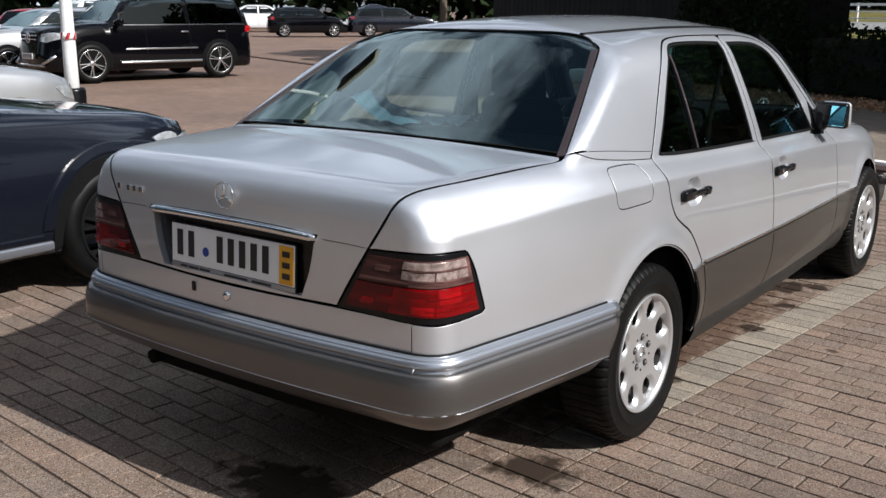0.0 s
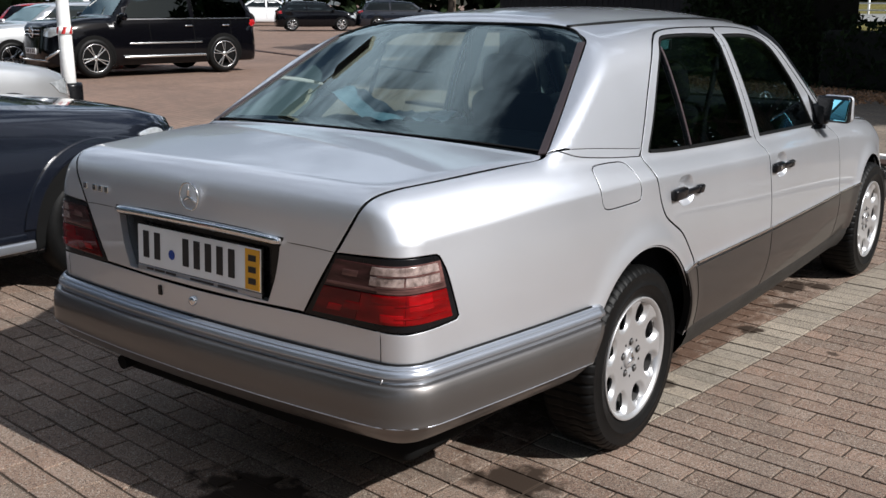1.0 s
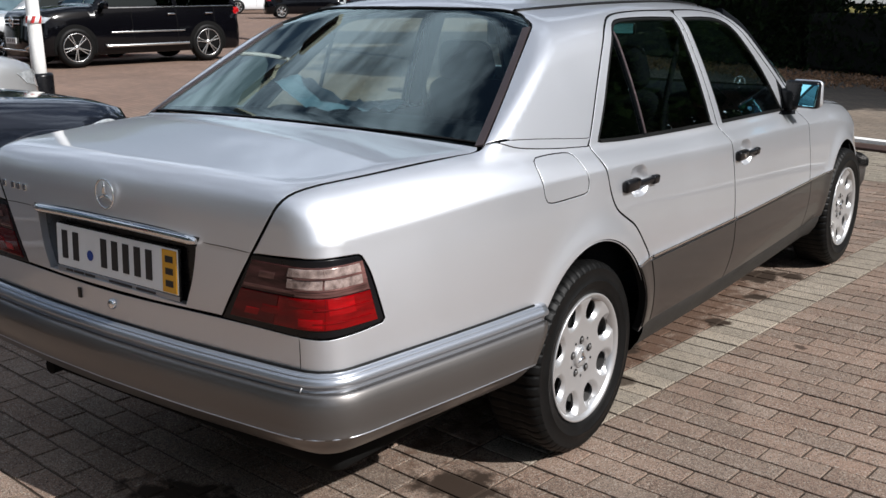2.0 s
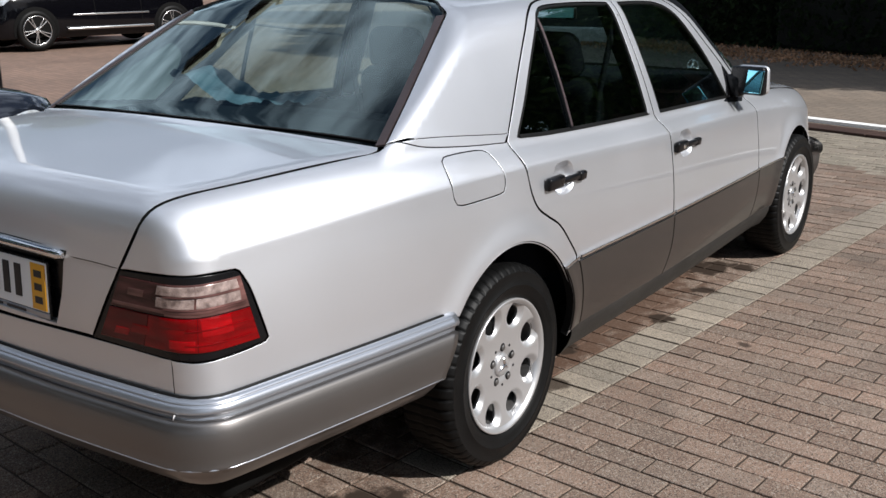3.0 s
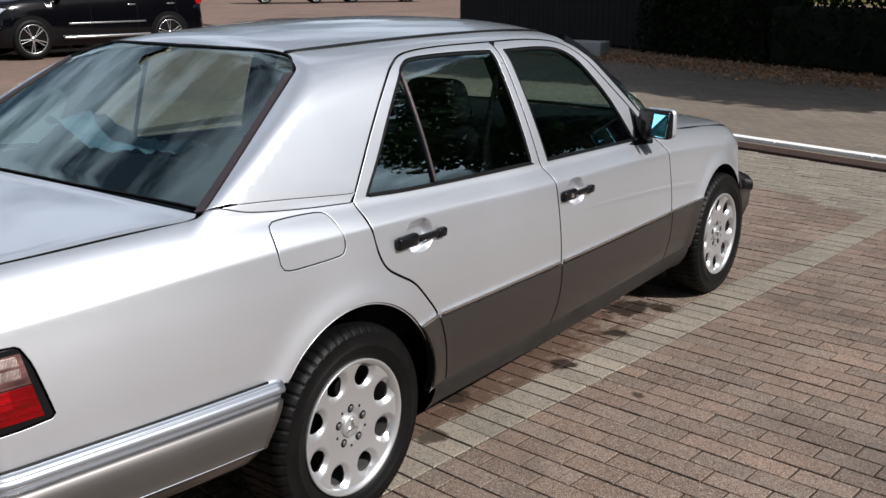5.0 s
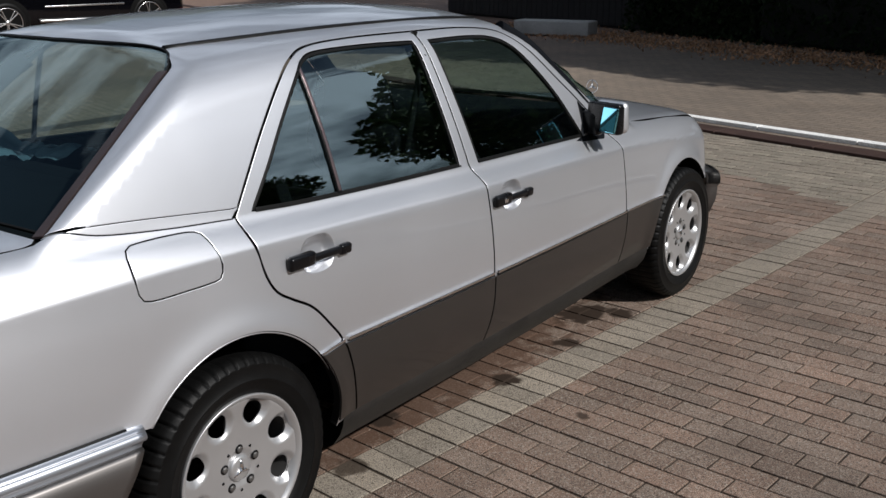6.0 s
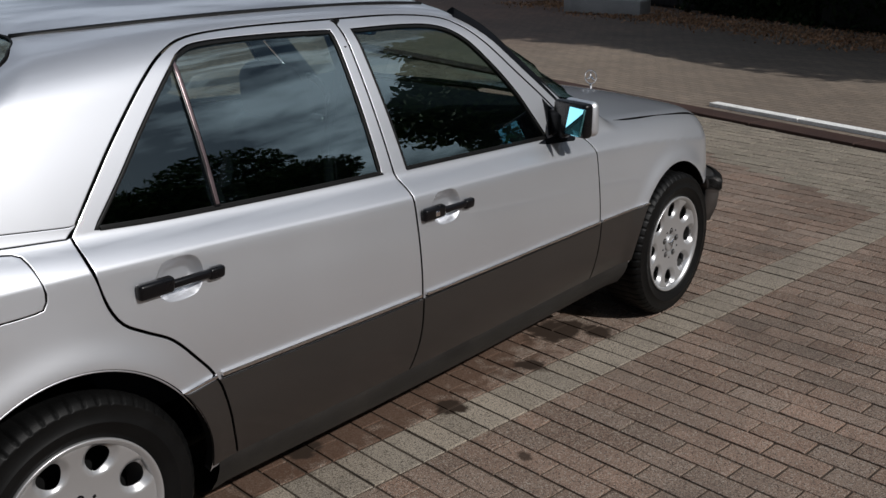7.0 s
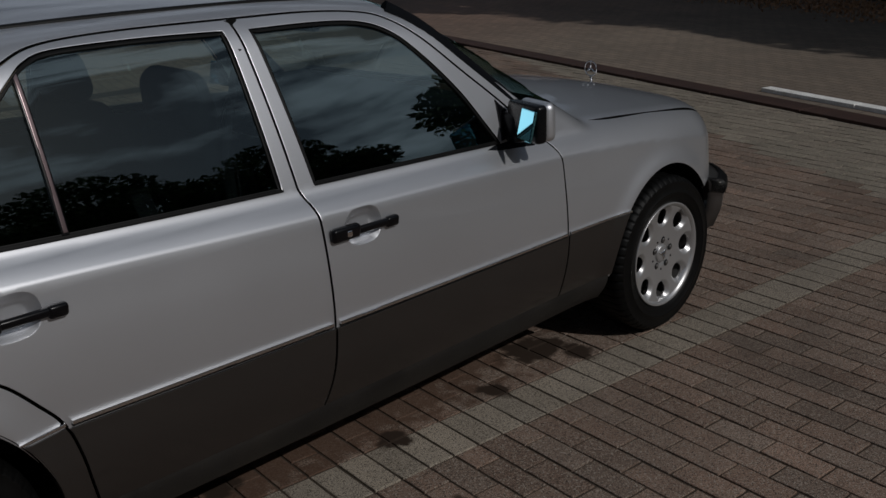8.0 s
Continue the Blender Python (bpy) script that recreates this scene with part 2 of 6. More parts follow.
tuck = smooth_curve([-1.2, -0.45, -0.3, -0.2, -0.13, -0.06, 0.0, 0.1],
                    [0.0, 0.0, 0.004, 0.012, 0.0205, 0.029, 0.0375, 0.05])
shoulder = smooth_curve([-1.2, -0.9, -0.42, 0.0, 0.35, 1.0, 1.95, 2.6, 3.5], [0.885, 0.897, 0.917, 0.914, 0.903, 0.874, 0.838, 0.795, 0.66])
deck_crown = smooth_curve([-1.2, -0.5, 0.2, 1.6, 2.3, 3.0, 3.5], [0.012, 0.03, 0.05, 0.06, 0.065, 0.06, 0.045])
roof_mid = smooth_curve([-0.2, 0.1, 0.4, 0.9, 1.3, 1.7, 2.0], [1.375, 1.416, 1.438, 1.450, 1.443, 1.408, 1.36])


def side_width(y, z):
    low = np.maximum(0.5 - z, 0)
    lean = 0.0345 / np.maximum(belt(y) - shoulder(y), 0.04)
    flare = 0.0
    for yc, ry, rz in ((-0.016, 0.354, 0.372), (2.82, 0.356, 0.336)):
        away = (np.sqrt(((y - yc) / ry) ** 2 + ((z - 0.33) / rz) ** 2) - 1) * 0.36
        flare = flare + 0.013 * np.exp(-(np.maximum(away, 0) / 0.055) ** 2)
    return half_width(y) + flare - tuck(z - belt(y)) - smax(lean * (z - shoulder(y)), 0.0 * z, 0.0025) - 0.9 * low**2


def lower_body(x, y, z):
    ax = np.abs(x)
    side = ax - side_width(y, z)
    top = z - (belt(y) + 0.012 + deck_crown(y) * np.maximum(1 - (ax / 0.72) ** 2, -0.4))
    rear = (-1.137 + 0.075 * ax**2 + 0.10 * np.maximum(z - 0.72, 0) ** 1.5) - y
    front = y - (3.47 - 0.25 * ax**2)
    f = smax(side, rear, 0.08)
    f = smax(f, front, 0.2)
    return smax(f, top, 0.085)


def cabin(x, y, z):
    ax = np.abs(x)
    h = np.maximum(z - belt(y), -0.2)
    side = (ax - (half_width(y) - 0.088 - 0.30 * h - 0.25 * h * np.abs(h))) * 0.92
    roof = z - (roof_mid(y) - 0.078 * (ax / 0.6) ** 2.4)
    back = (-0.43 + (z - 1.04) * 1.80 - 0.10 * (1 - (ax / 0.7) ** 2) - y) * 0.48
    screen = (y - (2.32 - (z - 0.95) * 1.60 + 0.10 * (1 - (ax / 0.7) ** 2))) * 0.53
    f = smax(side, roof, 0.07)
    f = smax(f, back, 0.028)
    f = smax(f, screen, 0.05)
    return np.maximum(f, belt(y) - 0.04 - z)


def skin(x, y, z):
    """Signed depth of the car's outer skin."""
    return smin(lower_body(x, y, z), cabin(x, y, z), 0.012)


def onto_skin(origin, way, reach=2.5, start=0.0, surface=None):
    """Where rays from origin along way first meet the skin."""
    surface = surface or skin
    o, w = np.atleast_2d(origin).astype(float), np.atleast_2d(way).astype(float)
    w = np.broadcast_to(w / np.linalg.norm(w, axis=1, keepdims=True), o.shape)
    ts = np.linspace(start, start + reach, 160)
    lo, hi = np.full(len(o), start), np.full(len(o), start + reach)
    found = np.zeros(len(o), bool)
    last = ts[0]
    for t in ts:
        p = o + w * t
        inside = (surface(p[:, 0], p[:, 1], p[:, 2]) < 0) & ~found
        hi[inside], lo[inside] = t, last
        found |= inside
        last = t
    for _ in range(26):
        mid = (lo + hi) / 2
        p = o + w * mid[:, None]
        inside = surface(p[:, 0], p[:, 1], p[:, 2]) < 0
        hi, lo = np.where(inside, mid, hi), np.where(inside, lo, mid)
    return o + w * hi[:, None]


def skin_normal(p, surface=None):
    surface = surface or skin
    e = 0.002
    g = np.stack([surface(*(p + e * k).T) - surface(*(p - e * k).T) for k in np.eye(3)], 1)
    return g / np.linalg.norm(g, axis=1, keepdims=True)

# ---- sheets of bodywork ----
def spline(pts, step=0.018):
    """A smooth line through points, in even steps."""
    p = np.array(pts, float)
    if len(p) == 2:
        n = max(2, int(np.linalg.norm(p[1] - p[0]) / step) + 1)
        return p[0] + (p[1] - p[0]) * np.linspace(0, 1, n)[:, None]
    q = np.vstack([2 * p[0] - p[1], p, 2 * p[-1] - p[-2]])
    out = []
    for i in range(1, len(q) - 2):
        a, b, c, d = q[i - 1:i + 3]
        t = np.linspace(0, 1, 12, endpoint=False)[:, None]
        out.append(0.5 * (2 * b + (c - a) * t + (2 * a - 5 * b + 4 * c - d) * t**2 + (3 * b - a - 3 * c + d) * t**3))
    f = np.vstack(out + [p[-1:]])
    s = np.r_[0, np.cumsum(np.linalg.norm(np.diff(f, axis=0), axis=1))]
    n = max(2, int(s[-1] / step) + 1)
    return np.stack([np.interp(np.linspace(0, s[-1], n), s, f[:, k]) for k in range(f.shape[1])], 1)


def loop(*runs):
    """A closed outline from smooth runs that meet in corners."""
    out = []
    for r in runs:
        for q in r:
            if not out or np.linalg.norm(q - out[-1]) > 0.003:
                out.append(q)
    if np.linalg.norm(out[0] - out[-1]) < 0.003:
        out.pop()
    return np.array(out)


def S(pts, surface=None):
    """Points of the car's right flank from (y, z)."""
    o = np.array([(1.3, y, z) for y, z in pts])
    return onto_skin(o, (-1, 0, 0), 1.3, surface=surface)


def T(pts, surface=None):
    """Points of the car's top from (x, y)."""
    o = np.array([(x, y, 1.9) for x, y in pts])
    return onto_skin(o, (0, 0, -1), 1.6, surface=surface)


def B(pts, surface=None):
    """Points of the car's back from (x, z)."""
    o = np.array([(x, -1.6, z) for x, z in pts])
    return onto_skin(o, (0, 1, 0), 2.2, surface=surface)


def C(pts, way=(0.75, -0.66, 0)):
    """Points near the rear corner, pressed onto the skin."""
    w = np.array(way) / np.linalg.norm(way)
    return onto_skin(np.array(pts) + w * 0.3, -w, 0.8)


def inside(q, rings):
    hit = np.zeros(len(q), bool)
    for r in rings:
        a, b = r, np.roll(r, -1, 0)
        for (x0, y0), (x1, y1) in zip(a, b):
            if y0 == y1:
                continue
            cross = ((y0 > q[:, 1]) != (y1 > q[:, 1])) & (q[:, 0] < (x1 - x0) * (q[:, 1] - y0) / (y1 - y0) + x0)
            hit ^= cross
    return hit


def shrink(r, d):
    e = np.roll(r, -1, 0) - r
    e /= np.linalg.norm(e, axis=1, keepdims=True) + 1e-12
    n = np.stack([-e[:, 1], e[:, 0]], 1)
    m = n + np.roll(n, 1, 0)
    m /= np.maximum(np.linalg.norm(m, axis=1, keepdims=True), 0.5)
    return r + m * d, m


def mesh_of(name, verts, faces, normals=None):
    me = bpy.data.meshes.new(name)
    me.from_pydata([tuple(v) for v in verts], [], faces)
    if normals is not None:
        me.polygons.foreach_set("use_smooth", [True] * len(faces))
        me.normals_split_custom_set([tuple(n) for n in normals])
    return me


def sheet(name, loops, way, step=0.03, lift=0.0, rim=0.016, gap=0.0038, soft=0.002, dish=None, surface=None, flip=False, creases=(), light_holes=False):
    """A trimmed panel of a surface: an outline and holes, seen along way, laid on the skin, with rounded edges turned inward."""
    w = np.array(way, float) / np.linalg.norm(way)
    e1 = np.cross((0, 0, 1), w) if abs(w[2]) < 0.95 else np.array((1.0, 0, 0))
    e1 -= w * (e1 @ w)
    e1 /= np.linalg.norm(e1)
    e2 = np.cross(w, e1)
    deep = np.vstack(loops) @ w
    outer, inner, outward = [], [], []
    for k, lp in enumerate(loops):
        r = np.stack([lp @ e1, lp @ e2], 1)
        area = 0.5 * np.sum(r[:, 0] * np.roll(r[:, 1], -1) - np.roll(r[:, 0], -1) * r[:, 1])
        if (area > 0) != (k == 0):
            r = r[::-1]
        a, m = shrink(r, gap)
        outer.append(a)
        inner.append(shrink(r, gap + soft)[0])
        outward.append(-m)
    low, high = outer[0].min(0), outer[0].max(0)
    gx, gy = np.meshgrid(np.arange(low[0], high[0], step), np.arange(low[1], high[1], step))
    gx[1::2] += step / 2
    grid = np.stack([gx.ravel(), gy.ravel()], 1)
    grid = grid[inside(grid, inner)]
    edge = np.vstack(inner)
    if len(grid):
        near = np.array([np.min(np.sum((edge - g) ** 2, 1)) for g in grid])
        grid = grid[near > (0.55 * step) ** 2]
    folds = []
    for cr in creases:
        r = np.stack([cr @ e1, cr @ e2], 1)
        far = np.array([np.min(np.sum((edge - g) ** 2, 1)) for g in r]) > 0.004 ** 2
        keep_at = inside(r, inner) & far
        folds.append((r, keep_at))
        if len(grid):
            near = np.array([np.min(np.sum((r - g) ** 2, 1)) for g in grid])
            grid = grid[near > (0.4 * step) ** 2]
    flat = np.vstack(outer + inner + [grid]) if len(grid) else np.vstack(outer + inner)
    ties, base = [], 0
    for r, keep_at in folds:
        last_id = None
        for q, ok in zip(r, keep_at):
            if ok:
                flat = np.vstack([flat, q])
                if last_id is not None:
                    ties.append((last_id, len(flat) - 1))
                last_id = len(flat) - 1
            else:
                last_id = None
    for r in outer + inner:
        k = len(r)
        ties += [(base + i, base + (i + 1) % k) for i in range(k)]
        base += k
    count_outer = sum(len(r) for r in outer)
    co, _, tris, origin, _, _ = geometry.delaunay_2d_cdt([Vector(v) for v in flat], ties, [], 0, 1e-7)
    co = np.array([tuple(v) for v in co])
    tris = [tuple(t) for t in tris]
    mids = np.array([co[list(t)].mean(0) for t in tris])
    keep = inside(mids, outer)
    tris = [t for t, k in zip(tris, keep) if k]
    start = deep.max() + 0.25
    eye = co[:, :1] * e1 + co[:, 1:] * e2 + w * start
    pos = onto_skin(eye, -w, deep.max() - deep.min() + 0.6, surface=surface)
    nor = skin_normal(pos, surface)
    if dish:
        away = np.array([np.sqrt(np.min(np.sum((np.vstack(outer) - c) ** 2, 1))) for c in co])
        t = np.clip(away / dish[1], 0, 1)
        pos = pos - nor * (dish[0] * t * t * (3 - 2 * t))[:, None]
        around = np.zeros_like(pos)
        for t3 in tris:
            flat_n = np.cross(pos[t3[1]] - pos[t3[0]], pos[t3[2]] - pos[t3[0]])
            for i in t3:
                around[i] += flat_n
        around /= np.linalg.norm(around, axis=1, keepdims=True) + 1e-12
        around *= np.where(np.sum(around * nor, 1, keepdims=True) < 0, -1, 1)
        nor = around
    pos = pos + nor * lift
    where = {}
    for i, src in enumerate(origin):
        for s in src:
            where[s] = i
    smooth_n = nor.copy()
    out_all = np.vstack(outward)
    for s in range(count_outer):
        i = where[s]
        o3 = out_all[s, 0] * e1 + out_all[s, 1] * e2
        n = nor[i] + 0.4 * o3
        smooth_n[i] = n / np.linalg.norm(n)
        pos[i] = pos[i] - nor[i] * min(0.0016, soft * 0.4)
    verts, faces, normals = list(pos), [], []
    for t in tris:
        faces.append(t)
        normals += [smooth_n[i] for i in t]
    base = 0
    walls = len(faces)
    for lap, r in enumerate(outer):
        if lap == 0 or not light_holes:
            walls_end = len(faces) + len(r)
        k = len(r)
        ids = [where[base + i] for i in range(k)]
        down = len(verts)
        verts += [pos[i] - nor[i] * rim for i in ids]
        for i in range(k):
            j = (i + 1) % k
            quad = (ids[i], down + i, down + j, ids[j])
            n = np.cross(verts[down + i] - verts[ids[i]], verts[down + j] - verts[down + i])
            n /= np.linalg.norm(n) + 1e-12
            faces.append(quad)
            normals += [n] * 4
        base += k
    if flip:
        verts = [np.array((-v[0], v[1], v[2])) for v in verts]
        back = []
        at = 0
        for f in faces:
            back += normals[at:at + len(f)][::-1]
            at += len(f)
        normals = [np.array((-n[0], n[1], n[2])) for n in back]
        faces = [f[::-1] for f in faces]
    me = mesh_of(name, verts, faces, normals)
    me.polygons.foreach_set("material_index", [0] * walls + [1] * (walls_end - walls) + [0] * (len(faces) - walls_end))
    return me


def put(name, me, material, parent, label=""):
    """One mesh as a part under its thing."""
    me.materials.append(material)
    if material is SILVER:
        me.materials.append(GAP)  # seam walls coloured dark for the shade in the gaps
    ob = new(name, me)
    ob.parent = parent
    return tagged(ob, label)


def part(name, bm, material, parent, label=""):
    me = bpy.data.meshes.new(name)
    bm.to_mesh(me)
    bm.free()
    return put(name, me, material, parent, label)


def thing(name, label, category, m=Matrix(), group="", kind=""):
    ob = tagged(new(name), label, category, group, kind)
    ob.empty_display_size = 0.2
    ob.matrix_world = m
    return ob


def rbox(size, at=(0, 0, 0), bevel=0.02, turn=(0, 0, 0), segments=3, taper=0.0, smooth=True):
    bm = bmesh.new()
    bmesh.ops.create_cube(bm, size=1)
    for v in bm.verts:
        k = 1 - taper if v.co.z > 0 else 1
        v.co = Vector((v.co.x * size[0] * k, v.co.y * size[1] * k, v.co.z * size[2]))
    if bevel:
        bmesh.ops.bevel(bm, geom=bm.edges[:], offset=bevel, segments=segments, profile=0.5, affect="EDGES")
    bm.transform(pose(*at, *turn))
    for f in bm.faces:
        f.smooth = smooth and bevel > 0.004
    return bm


def tube(pts, radius, sides=8, closed=False):
    """A round bar along points."""
    bm = bmesh.new()
    p = [Vector(q) for q in pts]
    rings = []
    for i, q in enumerate(p):
        a = p[(i - 1) % len(p)] if closed or i else q
        b = p[(i + 1) % len(p)] if closed or i < len(p) - 1 else q
        d = (b - a).normalized()
        u = d.orthogonal().normalized() if not rings else (last - d * last.dot(d)).normalized()
        last = u
        v = d.cross(u)
        r = radius(i / max(1, len(p) - 1)) if callable(radius) else radius
        rings.append([bm.verts.new(q + (u * math.cos(2 * math.pi * k / sides) + v * math.sin(2 * math.pi * k / sides)) * r) for k in range(sides)])
    n = len(rings)
    for i in range(n if closed else n - 1):
        a, b = rings[i], rings[(i + 1) % n]
        for k in range(sides):
            bm.faces.new((a[k], a[(k + 1) % sides], b[(k + 1) % sides], b[k])).smooth = True
    if not closed:
        bm.faces.new(rings[0][::-1])
        bm.faces.new(rings[-1])
    return bm


def turned(profile, segments=64, notch=None):
    """A ring turned about the x axis from (radius, x) points; notch(k, i) lowers a radius."""
    bm = bmesh.new()
    rows = []
    for k in range(segments):
        a = 2 * math.pi * k / segments
        row = []
        for i, (r, x) in enumerate(profile):
            r = r - (notch(k, i) if notch else 0)
            row.append(bm.verts.new((x, r * math.cos(a), r * math.sin(a))))
        rows.append(row)
    for k in range(segments):
        a, b = rows[k], rows[(k + 1) % segments]
        for i in range(len(profile) - 1):
            bm.faces.new((a[i], a[i + 1], b[i + 1], b[i])).smooth = True
    bmesh.ops.recalc_face_normals(bm, faces=bm.faces[:])
    return bm


def disc(radius, x, segments=32, at=(0, 0), squash=1.0):
    bm = bmesh.new()
    bm.faces.new([bm.verts.new((x, at[0] + radius * math.cos(2 * math.pi * k / segments), at[1] + squash * radius * math.sin(2 * math.pi * k / segments))) for k in range(segments)])
    return bm


def shrink_on(ring, d, way=(1, 0, 0.25)):
    """An outline moved inward by d, seen along way."""
    w = np.array(way, float) / np.linalg.norm(way)
    e1 = np.cross((0, 0, 1), w)
    e1 /= np.linalg.norm(e1)
    e2 = np.cross(w, e1)
    r = np.stack([ring @ e1, ring @ e2], 1)
    area = np.sum(r[:, 0] * np.roll(r[:, 1], -1) - np.roll(r[:, 0], -1) * r[:, 1])
    moved = shrink(r, d if area > 0 else -d)[0]
    return moved[:, :1] * e1 + moved[:, 1:] * e2 + (ring @ w)[:, None] * w


QUARTER_LAMP = (0.8, -1, 0.1)


def mirrored(ob, parent):
    """The left-hand twin of a right-hand part."""
    me = ob.data
    verts = [(-v.co.x, v.co.y, v.co.z) for v in me.vertices]
    faces, normals = [], []
    for f in me.polygons:
        faces.append(tuple(f.vertices)[::-1])
        normals += [(-me.corner_normals[i].vector.x, me.corner_normals[i].vector.y, me.corner_normals[i].vector.z) for i in list(f.loop_indices)[::-1]]
    twin = mesh_of(me.name, verts, faces, normals)
    twin.polygons.foreach_set("material_index", [f.material_index for f in me.polygons])
    return put(ob.name.split(".")[0], twin, me.materials[0], parent, ob["label"] if "label" in ob else "")

# ---- the silver saloon ----
car = thing("saloon_car", "silver metallic four-door saloon parked on block paving", "car")

FLANK, REAR, ABOVE, PILLAR, QUARTER = (1, 0, 0.25), (0, -1, 0.12), (0, -0.15, 1), (0.75, -0.3, 0.6), (1, -0.75, 0.55)
door_rear_seam = spline(S([(0.078, 0.983), (0.091, 0.903), (0.109, 0.827), (0.138, 0.777), (0.189, 0.743), (0.257, 0.702), (0.318, 0.635),
                           (0.366, 0.571), (0.391, 0.49), (0.408, 0.403), (0.43, 0.31)]))
pillar_low = spline(S([(1.107, 0.939), (1.127, 0.874), (1.135, 0.746), (1.136, 0.566), (1.118, 0.419), (1.085, 0.31)]))
pillar_high = spline(S([(1.07, 1.372), (1.085, 1.2), (1.107, 0.939)]))
rail_rear = spline(S([(0.078, 0.983), (0.16, 1.077), (0.247, 1.17), (0.37, 1.283), (0.46, 1.338), (0.56, 1.365), (0.75, 1.374), (1.07, 1.372)]))
rail_front = spline(S([(1.07, 1.372), (1.344, 1.366), (1.53, 1.348), (1.62, 1.318), (1.72, 1.25), (1.84, 1.145), (1.96, 1.045), (2.09, 0.93)]))
door_front_seam = spline(S([(2.09, 0.93), (2.152, 0.872), (2.179, 0.815), (2.184, 0.7), (2.185, 0.546), (2.17, 0.428), (2.151, 0.31)]))
sill_rear, sill_front = spline(S([(1.085, 0.31), (0.43, 0.31)])), spline(S([(2.151, 0.31), (1.085, 0.31)]))


def arch(y, z, ry, rz, a0, a1):
    return spline(S([(y + ry * math.cos(radians(a)), z + rz * math.sin(radians(a))) for a in np.linspace(a0, a1, 13)]))


arch_rear = arch(-0.016, 0.33, 0.354, 0.372, 141, -4)
arch_front = arch(2.82, 0.33, 0.356, 0.336, 183, 33)
lid_side = spline(np.vstack([T([(0.724, -0.445), (0.70, -0.62), (0.672, -0.82), (0.645, -0.98), (0.622, -1.06)]), B([(0.603, 0.965), (0.585, 0.93), (0.535, 0.85)])]))
lamp_top = spline(C([(0.535, -1.11, 0.85), (0.62, -1.10, 0.853), (0.69, -1.085, 0.855), (0.725, -1.05, 0.854), (0.749, -0.970, 0.851)]))
lamp_side = spline(C([(0.7525, -0.963, 0.846), (0.765, -0.945, 0.80), (0.7785, -0.915, 0.686)]))
lamp_foot = spline(C([(0.776, -0.922, 0.678), (0.765, -0.99, 0.672), (0.745, -1.05, 0.669), (0.72, -1.08, 0.668), (0.667, -1.10, 0.669)]))
lamp_foot_in = spline(B([(0.667, 0.669), (0.56, 0.672), (0.43, 0.676)]))
lamp_inner = spline(B([(0.43, 0.676), (0.535, 0.85)]))
waist_seam = spline(np.vstack([S([(0.066, 0.982), (-0.122, 0.999), (-0.30, 1.022)]), T([(0.737, -0.40), (0.724, -0.445)])]))
bumper_line = spline(C([(0.667, -1.10, 0.578), (0.72, -1.08, 0.577), (0.75, -1.03, 0.576), (0.785, -0.9, 0.574), (0.83, -0.6, 0.57), (0.85, -0.318, 0.566)]))
flap = [(-0.266, 0.965), (-0.258, 0.979), (-0.235, 0.985), (-0.14, 0.983), (-0.06, 0.975), (-0.04, 0.955), (-0.028, 0.905), (-0.031, 0.872), (-0.05, 0.86),
        (-0.15, 0.859), (-0.235, 0.861), (-0.262, 0.872), (-0.269, 0.91)]
flap_ring = loop(spline(S(flap + flap[:1])))
rear_glass_r = spline(B([(0.725, 1.04), (0.676, 1.135), (0.618, 1.24), (0.558, 1.338)]))
rear_glass_top = spline(np.vstack([B([(0.535, 1.352)]), T([(0.44, 0.165), (0.22, 0.125), (0.0, 0.113)])]))
roof_strip = spline(T([(0.44, 0.165), (0.472, 0.4), (0.487, 0.8), (0.482, 1.3), (0.455, 1.6)]))
pillar_seam = spline(S([(-0.335, 1.045), (-0.198, 1.033), (0.06, 1.005), (0.098, 1.005)]))

def cut(run, z0, z1):
    """A stretch of a seam between two heights, from top to foot."""
    z = np.linspace(z1, z0, 12)
    return spline(S(list(zip(np.interp(z, run[::-1, 2], run[::-1, 1]), z))))


